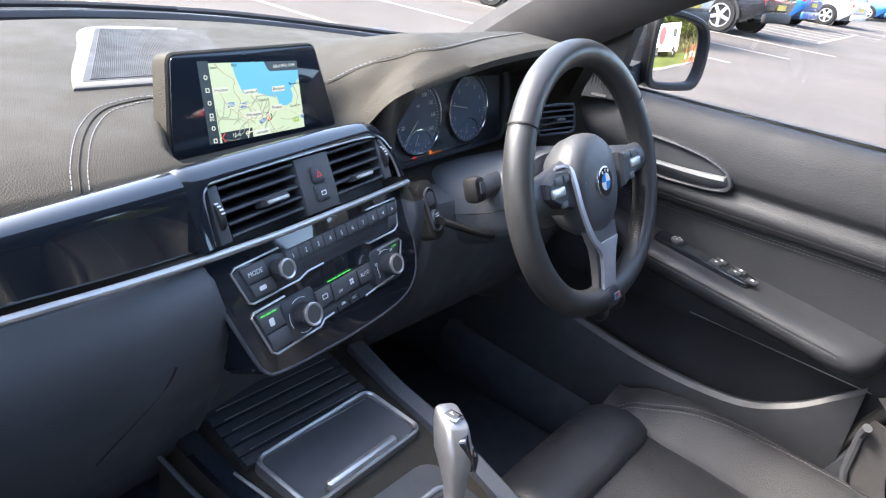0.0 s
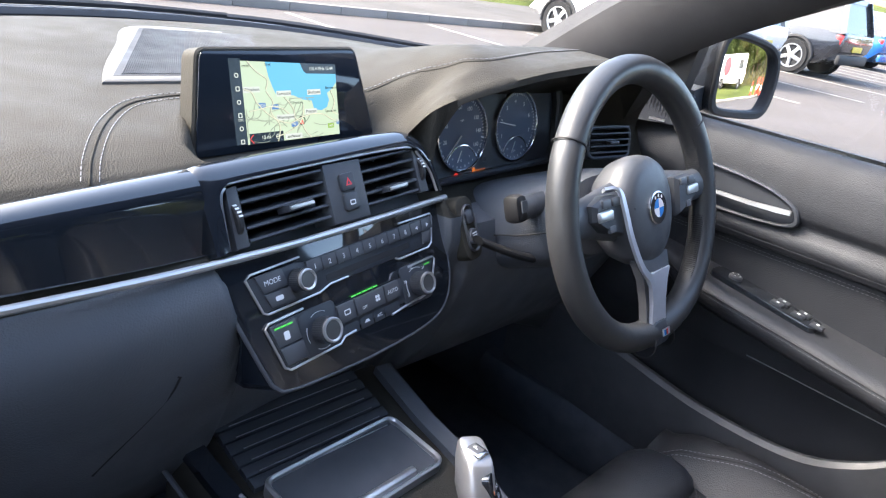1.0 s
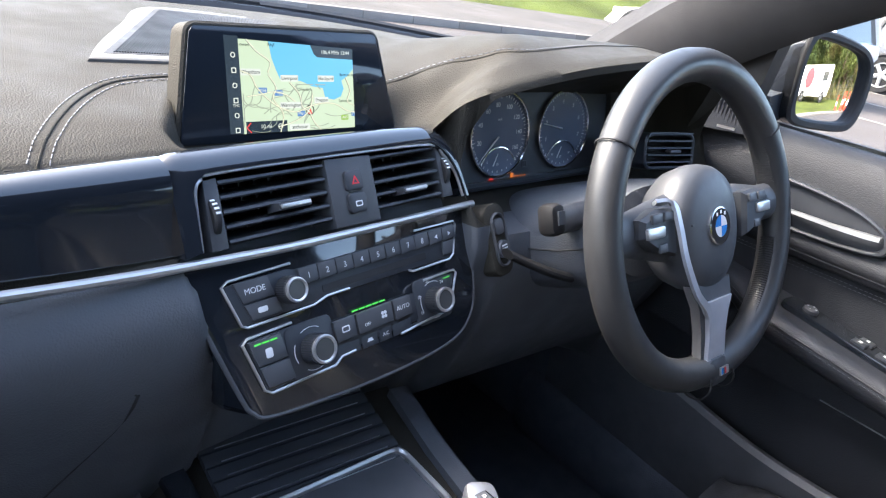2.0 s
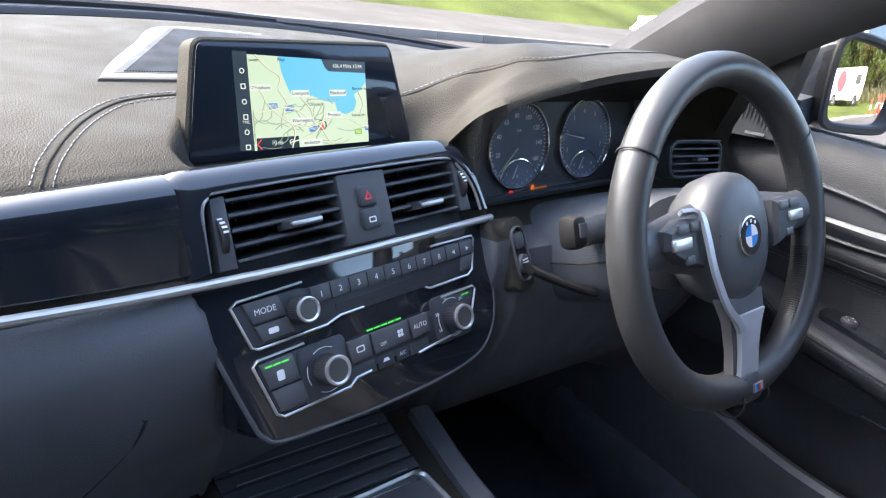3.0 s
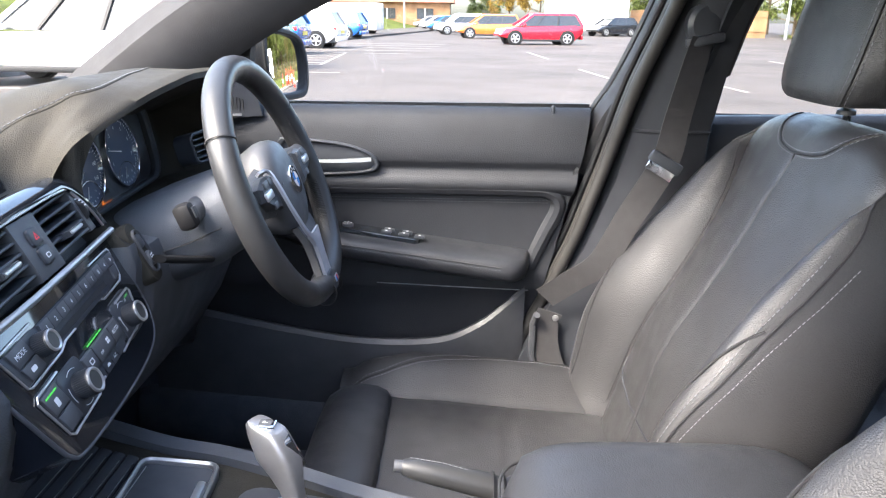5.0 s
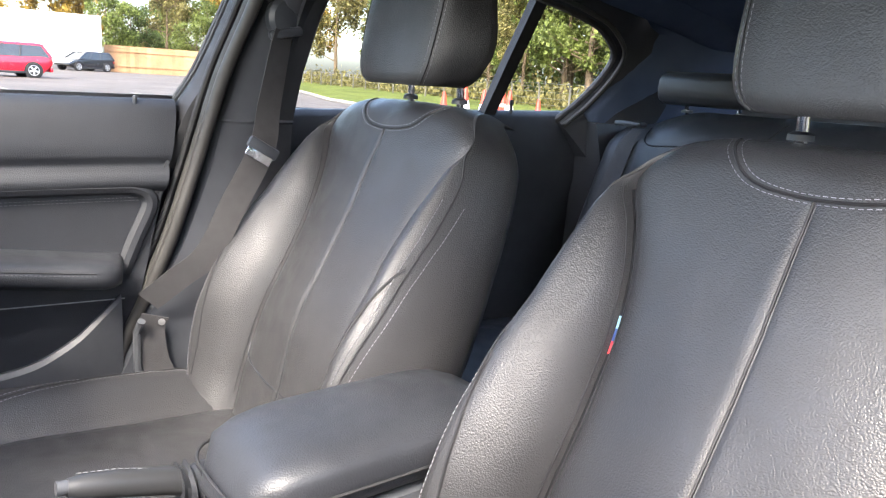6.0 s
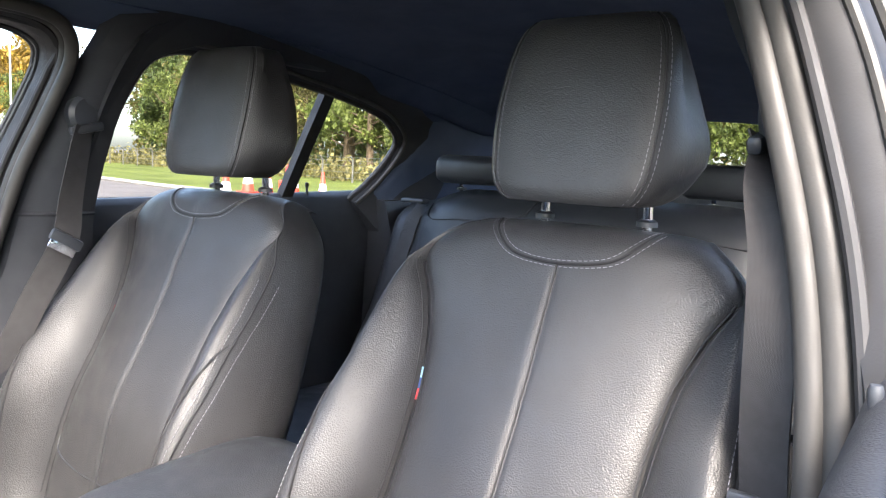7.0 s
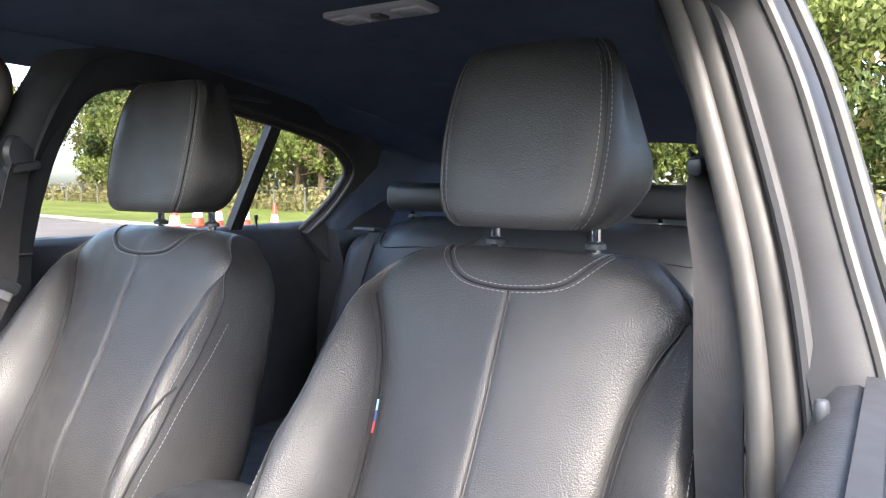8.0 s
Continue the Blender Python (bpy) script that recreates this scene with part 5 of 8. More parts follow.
# roller lid: glossy slats that climb under the stack
for k in range(7):
    y0, y1 = 0.702 + 0.0155 * k, 0.702 + 0.0155 * k + 0.0135
    z0, z1 = cz(y0) + 0.004 + 0.0005 * k, cz(y1) + 0.004 + 0.0005 * k
    part("lid_slat", loft([[Vector(p) - CO for p in ((x, y0, z0 - 0.006), (x, y0, z0), (x, y0 + 0.002, z0 + 0.002), (x, y1 - 0.002, z1 + 0.002), (x, y1, z1), (x, y1, z1 - 0.006))] for x in (-0.106, 0.092)]), PLASTIC, cons)
    part("slat_edge", tube([Vector((-0.090, y0 + 0.001, z0 + 0.0015)) - CO, Vector((0.078, y0 + 0.001, z0 + 0.0015)) - CO], 0.0006, 4), CHROME, cons)
# tray in a chrome frame
CT = pose(-0.002, 0.662, cz(0.662) + 0.003, 6.0, 0, 3.0)
tray = thing("storage_tray", CT, "closed black console tray lid in a satin chrome frame", "tray")
fo, fi = rrect(0.192, 0.094, 0.014), rrect(0.180, 0.084, 0.011)
part("chrome_frame", frame_ring(fo, fi, -0.01, 0.009, 0.0025), CHROME, tray, "satin chrome frame")
part("floor", prism(fi, -0.012, 0.0015), GREY_PLASTIC, tray)
part("handle", box(0.115, 0.011, 0.012, (-0.006, -0.037, 0.008), 0.004), CHROME, tray, "chrome lid handle")
# lever surround plate
part("lever_plate", prism(rrect(0.150, 0.17, 0.03), 0, 0.006, 0.003, m=Matrix.Translation(Vector((0.0, 0.505, cz(0.505) - 0.002)) - CO) @ Matrix.Rotation(radians(10), 4, "X")), GREY_PLASTIC, cons)
part("lever_ring", frame_ring(rrect(0.072, 0.094, 0.02), rrect(0.060, 0.082, 0.016), 0, 0.010, 0.002, m=Matrix.Translation(Vector((0.022, 0.508, cz(0.505) - 0.001)) - CO) @ Matrix.Rotation(radians(10), 4, "X")), CHROME, cons, "satin chrome ring round the gear lever")
part("side_switch", box(0.024, 0.045, 0.008, Vector((-0.045, 0.500, cz(0.5) + 0.004)) - CO, 0.003), GLOSS, cons)

# ---- gear lever ----
gear = thing("gear_lever", pose(0.022, 0.512, 0.618), "silver-grey gear lever with a black display and leather gaiter", "gear lever")
part("boot", loft([[(x * a, y * a * 1.2, z) for x, y in circle(1, 20)] for a, z in ((0.030, 0.0), (0.027, 0.012), (0.019, 0.022), (0.015, 0.028))]), LEATHER_SMOOTH, gear)
rings = []
TW = Matrix.Rotation(radians(-24), 2)
for z, cx, cy, w, d in ((0.020, 0.0, 0.0, 0.008, 0.011), (0.045, 0.003, 0.006, 0.009, 0.013), (0.062, 0.007, 0.013, 0.0115, 0.018), (0.078, 0.011, 0.020, 0.0150, 0.024), (0.098, 0.016, 0.028, 0.0160, 0.025), (0.110, 0.019, 0.033, 0.0150, 0.022), (0.1145, 0.020, 0.034, 0.0135, 0.019), (0.1155, 0.020, 0.034, 0.0120, 0.017)):
    ring = []
    for k in range(28):
        t = 2 * math.pi * k / 28
        q = TW @ Vector((math.copysign(abs(math.cos(t)) ** 0.45, math.cos(t)) * w, math.copysign(abs(math.sin(t)) ** 0.45, math.sin(t)) * d))
        ring.append((cx + q.x, cy + q.y, z + (q.y * 0.25 if z > 0.09 else 0.0)))
    rings.append(ring)
KNOB = mat("dark_satin_metal", (0.30, 0.305, 0.32), 0.40, metal=0.7, vary=0.08, vscale=30, bump=0.03, scale=800)
part("knob", loft(rings), KNOB, gear, "dark satin knob")
part("top_button", box(0.017, 0.022, 0.005, (0.020, 0.035, 0.1150), 0.0018), BRIGHT, gear, "bright button frame")
part("button_face", box(0.011, 0.014, 0.002, (0.020, 0.035, 0.1175), 0.0008), GREY_PLASTIC, gear)
text_on("P", 0.0080, 0.020, 0.035, 0.1187, WHITE_PRINT, gear, "letter")
GP = look((0.0215, 0.0035, 0.0865), (-0.0385, 0.1235, 0.0265))
part("display", prism(rrect(0.023, 0.042, 0.005), -0.012, 0.001, 0.0015, m=GP), GLOSS, gear, "black selector display")
for k, ch in enumerate(("R", "N", "D")):
    o = text_on(ch, 0.0062, 0, 0, 0, WHITE_PRINT, gear, "letter")
    o.data.transform(GP @ Matrix.Translation((0.003, 0.012 - 0.0095 * k, 0.0013)))
o = text_on("P", 0.0062, 0, 0, 0, AMBER_LED, gear, "letter")
o.data.transform(GP @ Matrix.Translation((-0.006, 0.002, 0.0013)))

# ---- handbrake and armrest ----
hb = thing("handbrake", pose(0.092, 0.305, 0.588), "black leather handbrake lever with a wrinkled gaiter", "handbrake")
part("grip", tube([(0, -0.035, 0.026), (0, 0.0, 0.040), (0, 0.05, 0.052), (0, 0.085, 0.060), (0, 0.098, 0.062)], [0.0150, 0.0158, 0.0145, 0.0128, 0.009], 16), WHEEL_LEATHER, hb)
part("button", tube([(0, 0.094, 0.062), (0, 0.108, 0.0635)], 0.0075, 12), GREY_PLASTIC, hb)
part("grip_stitching", stitches([(0.0, -0.03, 0.0450), (0.0, 0.05, 0.0690), (0.0, 0.09, 0.0752)]), THREAD, hb)
rings = []
for k in range(15):
    t = k / 14
    rr = 0.032 - 0.010 * t + 0.0045 * math.sin(k * 2.4)
    rings.append([(rr * math.cos(a) * (1 + 0.08 * math.sin(3 * a + k)), -0.065 + 0.055 * t + 0.0, 0.012 + 0.020 * t + rr * 0.9 * math.sin(a) * (1 + 0.08 * math.sin(2 * a + 1.7 * k))) for a in [2 * math.pi * j / 20 for j in range(20)]])
part("gaiter", loft(rings), LEATHER_SMOOTH, hb, "wrinkled black leather gaiter")

ar = thing("armrest", pose(0, 0.11, 0.58), "padded black leather centre armrest with a stitched edge", "armrest")
def arm_ring(y, w, zt, zb):
    out = []
    for k in range(32):
        t = 2 * math.pi * k / 32
        out.append((math.copysign(abs(math.cos(t)) ** 0.55, math.cos(t)) * w, y, (zt + zb) / 2 + math.copysign(abs(math.sin(t)) ** 0.62, math.sin(t)) * (zt - zb) / 2))
    return out


rings = []
for k in range(15):
    t = k / 14
    y = lerp(0.182, -0.178, t)
    e = math.sqrt(max(0.0, 1 - abs(2 * t - 1) ** 5))
    rings.append(arm_ring(y, 0.030 + 0.056 * e, 0.075 + 0.055 * e + 0.004 * t, 0.068 - 0.008 * e))
part("pad", loft(rings), LEATHER_SMOOTH, ar, sharp=70)
part("lid_base", loft([[(x, y, z) for x, y in rrect(0.165, 0.33, 0.05)] for z in (-0.02, 0.062)]), DASH_LOW, ar)
for s in (-1, 1):
    part("piping", tube(spline([(s * 0.0865, -0.15, 0.088), (s * 0.0875, -0.05, 0.090), (s * 0.0875, 0.08, 0.090), (s * 0.082, 0.15, 0.090), (s * 0.05, 0.178, 0.092), (0, 0.184, 0.094)], 6), 0.0018, 6), RUBBER, ar)
part("armrest_catch", box(0.030, 0.010, 0.012, (0, 0.172, 0.050), 0.003), PLASTIC, ar)

# ---- front seats ----
REC = radians(24)
BV, BN = Vector((0, -math.sin(REC), math.cos(REC))), Vector((0, math.cos(REC), math.sin(REC)))
BO = Vector((0, -0.119, 0.977 - 0.30))  # seat origin is 0.30 m above the car's datum
BW = [(-0.54, 0.245), (-0.42, 0.268), (-0.28, 0.268), (-0.15, 0.252), (-0.06, 0.236), (0.0, 0.216), (0.03, 0.194), (0.075, 0.150)]
BB = [(-0.54, 0.045), (-0.38, 0.070), (-0.22, 0.060), (-0.10, 0.036), (-0.02, 0.014), (0.05, 0.0)]
BI = [(-0.54, 0.135), (-0.47, 0.146), (-0.38, 0.146), (-0.28, 0.143), (-0.19, 0.146), (-0.11, 0.157), (-0.05, 0.178), (0.0, 0.201), (0.075, 0.14)]


def back_f(x, v):
    """How far the front of the backrest stands out at x and height v."""
    w, wi, b = interp(v, BW), interp(v, BI), interp(v, BB)
    a = abs(x)
    f = 0.012 * math.cos(min(1, a / wi) * math.pi / 2) * ss(-0.5, -0.3, v) - 0.012 * (v + 0.2) ** 2 * 4
    # the insert rolls off into a crease at its edge
    f -= 0.011 * min(1, a / wi) ** 16
    # lumbar swell
    f += 0.014 * math.exp(-((v + 0.33) / 0.12) ** 2)
    if a > wi:
        t = (a - wi) / max(1e-4, w - wi)
        f += b * math.sin(min(1, t * 1.25) * math.pi / 2) - (b + 0.045) * max(0, (t - 0.62) / 0.38) ** 2.2
        f += (0.006 * min(1, t * 6) + 0.011 * min(1, t * 5)) * ss(0.02, -0.04, v)
    f += 0.0022 * noise.noise(Vector((x * 14, v * 9, 2.0))) + 0.0011 * noise.noise(Vector((x * 45, v * 30, 7.0)))
    g = 0.0045 * math.exp(-((a - wi) / 0.0035) ** 2) * ss(0.012, -0.01, v)
    g += 0.0035 * math.exp(-(x / 0.0030) ** 2) * ss(0.010, 0.0, v)
    if v > 0.028:
        q = (v - 0.028) / 0.047
        f -= 0.055 * (1 - math.sqrt(max(0.0, 1 - min(1, q) ** 2)))
    return f - g


def bp(x, v, up=0.0):
    return BO + Vector((x, 0, 0)) + BV * v + BN * (back_f(x, v) + up)


def cush_z(x, y):
    """Height of the cushion's top (seat datum)."""
    a = abs(x)
    z = 0.192 + 0.075 * (y - 0.10) + 0.006 * math.cos(min(1, a / 0.15) * math.pi / 2)
    wi = 0.152
    if a > wi:
        t = (a - wi) / 0.118
        z += 0.050 * math.sin(min(1, t * 1.2) * math.pi / 2) * ss(0.0, 0.15, y) * (1 - 0.55 * ss(0.40, 0.53, y)) - 0.085 * max(0, (t - 0.66) / 0.34) ** 2.2
    z += 0.0025 * noise.noise(Vector((x * 12, y * 10, 5.0))) + 0.0012 * noise.noise(Vector((x * 40, y * 34, 9.0)))
    z -= 0.0045 * math.exp(-((a - wi) / 0.0035) ** 2)
    z -= 0.020 * ss(0.50, 0.545, y) + 0.012 * math.exp(-((y - 0.235 - 0.02 * math.cos(x * 9)) / 0.006) ** 2) * (a < wi) * 0.35
    return z


def car_seat(x0):
    s = thing("front_seat", pose(x0, 0, 0.30), "black grained leather sports seat with pale stitching and raised side bolsters", "car seat", "front seats")
    # backrest
    vs = [-0.54 + 0.014 * k for k in range(38)] + [-0.010, -0.002, 0.006, 0.014, 0.021, 0.028] + [0.028 + 0.047 * math.sin(math.pi / 2 * k / 8) for k in range(1, 9)]
    cols = [-0.97, -0.9, -0.8, -0.7, -0.6, -0.5, -0.42, -0.34, -0.26, -0.19, -0.12, -0.08, -0.045, -0.015, 0, 0.015, 0.045, 0.08, 0.12, 0.19, 0.26, 0.34, 0.42, 0.5, 0.6, 0.7, 0.8, 0.9, 0.97]
    rings = []
    for v in vs:
        w, wi = interp(v, BW), interp(v, BI)
        bo = [1.0, 0.985, 0.96, 0.92, 0.86, 0.79, 0.71, 0.62, 0.52, 0.42, 0.32, 0.22, 0.13, 0.06, 0.02]
        xs2 = [-(wi + (w - wi) * t) for t in bo] + [-wi] + [c * wi for c in cols] + [wi] + [wi + (w - wi) * t for t in reversed(bo)]
        row = [bp(x, v) for x in xs2]
        q = max(0.0, (v - 0.028) / 0.047)
        deep = -0.115 + 0.058 * (1 - math.sqrt(max(0, 1 - min(1, q) ** 2)))
        fe = back_f(w, v)
        back = [BO + Vector((x * w, 0, 0)) + BV * v + BN * f for x, f in ((1.0, lerp(fe, deep, 0.35)), (0.985, lerp(fe, deep, 0.7)), (0.94, lerp(fe, deep, 0.93)), (0.82, deep), (0.4, deep - 0.006), (0, deep - 0.008), (-0.4, deep - 0.006), (-0.82, deep), (-0.94, lerp(fe, deep, 0.93)), (-0.985, lerp(fe, deep, 0.7)), (-1.0, lerp(fe, deep, 0.35)))]
        rings.append(row + back)
    b = part("backrest", loft(rings), LEATHER, s, sharp=75)
    for sg in (-1, 1):
        line = [bp(sg * interp(v, BI), v, 0.0032) for v in [-0.50 + 0.012 * k for k in range(42)]]
        for dx in (-0.0045, 0.0045):
            part("piping_groove", tube([bp(sg * (interp(v, BI) + dx), v, 0.0002) for v in [-0.50 + 0.012 * k for k in range(42)]], 0.0011, 5), RUBBER, b)
        part("piping", tube(line, 0.0030, 6), PIPING, b, "black piping along the insert")
        # bolster seams: a long one down the front edge, a short dart inside it
        edge_in = [(-0.52, 0.030), (-0.40, 0.030), (-0.25, 0.024), (-0.12, 0.014), (-0.02, 0.007), (0.03, 0.006)]
        l2 = [(sg * (interp(v, BW) - interp(v, edge_in)), v) for v in [0.02 - 0.01 * k for k in range(54)]]
        part("bolster_seam", tube([bp(x, v, 0.0003) for x, v in l2], 0.0018, 5), RUBBER, b)
        for d in (-0.005, 0.005):
            part("stitching", stitches([bp(x + sg * d, v, 0.0006) for x, v in l2[10:]]), THREAD, b, "pale grey thread")
        l1 = spline([(sg * 0.236, -0.185, 0), (sg * 0.228, -0.24, 0), (sg * 0.217, -0.32, 0), (sg * 0.209, -0.42, 0), (sg * 0.206, -0.50, 0)], 8)
        part("bolster_seam", tube([bp(p.x, p.y, 0.0003) for p in l1], 0.0018, 5), RUBBER, b)
    low = spline([(-0.138, -0.405, 0), (-0.125, -0.425, 0), (-0.06, -0.440, 0), (0.06, -0.440, 0), (0.125, -0.425, 0), (0.138, -0.405, 0)], 8)
    part("lower_seam", tube([bp(p.x, p.y, 0.0004) for p in low], 0.0016, 5), LEATHER_SMOOTH, b)
    # yoke seam and its stitching
    yoke = spline([(0.105, 0.066, 0), (0.094, 0.046, 0), (0.072, 0.023, 0), (0.045, 0.012, 0), (0.0, 0.008, 0), (-0.045, 0.012, 0), (-0.072, 0.023, 0), (-0.094, 0.046, 0), (-0.105, 0.066, 0)], 8)
    part("yoke_seam", tube([bp(p.x, p.y, 0.0002) for p in yoke], 0.0018, 5), RUBBER, b)
    part("stitching", stitches([bp(p.x * 0.945, p.y + 0.004, 0.0006) for p in yoke]), THREAD, b)
    part("stitching", stitches([bp(p.x * 1.05, p.y - 0.004, 0.0006) for p in yoke]), THREAD, b)
    part("centre_seam", tube([bp(0, v, 0.0016) for v in [0.006 - 0.012 * k for k in range(40)]], 0.0012, 5), RUBBER, b)
    part("centre_fold", tube([bp(-0.0026, v, -0.0004) for v in [0.004 - 0.012 * k for k in range(40)]], 0.0011, 5), LEATHER_SMOOTH, b)
    # tricolour tag
    for k, mt in enumerate((TAG_PALE, TAG_BLUE, TAG_RED)):
        v0 = -0.142 - 0.0135 * k
        part("tag", tube([bp(interp(v0, BI) - 0.001, v0, 0.0030), bp(interp(v0 - 0.0135, BI) - 0.001, v0 - 0.0135, 0.0030)], 0.0030, 8), mt, b, ("pale blue", "dark blue", "red")[k] + " fabric tag")
    # cushion
    ys = [0.035 + 0.0115 * k for k in range(46)]
    rings = []
    for y in ys:
        w = 0.262 + 0.010 * ss(0.1, 0.3, y) - 0.030 * ss(0.44, 0.56, y)
        bo = [1.0, 0.985, 0.96, 0.92, 0.86, 0.78, 0.68, 0.56, 0.44, 0.32, 0.21, 0.12, 0.05, 0.02]
        wi = 0.152
        xs2 = [-(wi + (w - wi) * t) for t in bo] + [-wi] + [c * wi for c in (-0.97, -0.9, -0.75, -0.6, -0.45, -0.3, -0.15, 0, 0.15, 0.3, 0.45, 0.6, 0.75, 0.9, 0.97)] + [wi] + [wi + (w - wi) * t for t in reversed(bo)]
        row = [Vector((x, y, cush_z(x, y))) for x in xs2]
        zl = cush_z(w, y)
        rings.append(row + [Vector((w * 1.0, y, zl - 0.03)), Vector((w * 0.98, y, 0.09)), Vector((-w * 0.98, y, 0.09)), Vector((-w * 1.0, y, zl - 0.03))])
    c = part("cushion", loft(rings), LEATHER, s, sharp=75)
    for sg in (-1, 1):
        line = spline([(sg * 0.160, 0.548, 0), (sg * 0.176, 0.520, 0), (sg * 0.212, 0.42, 0), (sg * 0.232, 0.30, 0), (sg * 0.236, 0.18, 0), (sg * 0.228, 0.07, 0)], 10)
        def cp(x, y, up):
            return Vector((x, y, cush_z(x, y) + up))
        part("cushion_seam", tube([cp(p.x, p.y, 0.0003) for p in line], 0.0013, 5), RUBBER, c)
        for d in (-0.0055, 0.0055):
            part("stitching", stitches([cp(p.x + sg * d, p.y, 0.0006) for p in line]), THREAD, c, "pale grey thread")
    # thigh support
    rings = []
    for k in range(21):
        t = k / 20
        x = lerp(-0.153, 0.153, t)
        e = math.sqrt(max(0.0, 1 - abs(2 * t - 1) ** 7))
        pr = [(0.455, 0.16), (0.452, 0.222), (0.458, 0.237), (0.475, 0.246), (0.505, 0.250), (0.54, 0.243), (0.565, 0.225), (0.578, 0.195), (0.575, 0.15), (0.56, 0.12)]
        rings.append([Vector((x, lerp(0.51, y, 0.80 + 0.20 * e), lerp(0.17, z, 0.86 + 0.14 * e))) for y, z in pr])
    part("thigh_support", loft(rings), LEATHER_SMOOTH, s, sharp=75)
    part("base_cover", loft([[(x, y, z) for x, y in rrect(0.46, 0.46, 0.05, 0, 0.27)] for z in (0.0, 0.12)]), DASH_LOW, s)
    for sg in (-1, 1):
        part("runner", box(0.03, 0.5, 0.03, (sg * 0.19, 0.25, 0.012), 0.004), RUBBER, s)
    # headrest
    rings = []
    for k in range(17):
        t = 0.5 - 0.5 * math.cos(math.pi * k / 16)
        z = lerp(0.757, 0.974, t)
        e = 1 - (abs(2 * t - 1) ** 16) * 0.13
        lean = -0.030 * t - 0.02 * t * t
        yf, yb = -0.108 + lean, -0.235 + lean + 0.045 * ss(0.55, 1.0, t)
        ym = lerp(yf, yb, 0.62)
        hw, hf = interp(t, [(0, 0.094), (0.10, 0.114), (0.28, 0.134), (0.6, 0.112), (1, 0.084)]), interp(t, [(0, 0.084), (0.2, 0.097), (0.5, 0.101), (0.8, 0.095), (1, 0.082)])
        yc = (yf + yb) / 2
        pts = [(0, yf), (0.35 * hf, yf - 0.0005), (0.7 * hf, yf - 0.002), (0.93 * hf, yf - 0.005), (hf, yf - 0.009), (hf + 0.003, yf - 0.013), (hf + 0.012, yf - 0.020), (lerp(hf, hw, 0.75), lerp(yf, ym, 0.62)), (hw, ym - 0.004), (hw * 0.98, ym - 0.022), (hw * 0.86, yb + 0.016), (hw * 0.66, yb + 0.003), (hw * 0.3, yb), (0, yb)]
        full = pts + [(-x, y) for x, y in reversed(pts[1:-1])]
        rings.append([(x * e, yc + (y - yc) * e, z) for x, y in full])
    h = part("headrest", loft(rings), LEATHER, s, sharp=75)
    for sg in (-1, 1):
        ridx = 4 if sg > 0 else len(rings[0]) - 4
        line = [Vector(r[ridx]) + Vector((0, 0.0006, 0)) for r in rings[1:-1]]
        part("headrest_seam", tube(line, 0.0014, 5), RUBBER, h)
        part("stitching", stitches([p + Vector((-sg * 0.006, 0.0028, 0)) for p in line]), THREAD, h, "pale grey thread")
        part("stitching", stitches([p + Vector((sg * 0.004, -0.0035, 0)) for p in line]), THREAD, h, "pale grey thread")
        part("post", tube([(sg * 0.068, -0.212, 0.68), (sg * 0.068, -0.205, 0.775)], 0.0062, 12), BRIGHT, h, "chrome post")
        part("post_sleeve", lathe([(0.013, 0.0), (0.0125, 0.006), (0.008, 0.009)], 16, m=Matrix.Translation((sg * 0.068, -0.207, 0.732))), PLASTIC, b)
    return s


TAG_PALE = mat("tag_pale_blue", (0.35, 0.60, 0.72), 0.7, vary=0.05)
TAG_BLUE = mat("tag_dark_blue", (0.03, 0.07, 0.22), 0.7, vary=0.05)
TAG_RED = mat("tag_red", (0.62, 0.05, 0.06), 0.7, vary=0.05)
seat = car_seat(-0.338)
copy_thing(seat, pose(0.345, 0, 0.30))

# ---- doors ----
def rear_edge(z):
    """Where the front door's inner panel ends towards the rear."""
    return interp(z, [(0.35, 0.33), (0.47, 0.262), (0.60, 0.200), (0.643, 0.183), (0.75, 0.155), (0.872, 0.128), (0.976, 0.111), (1.01, 0.107)])


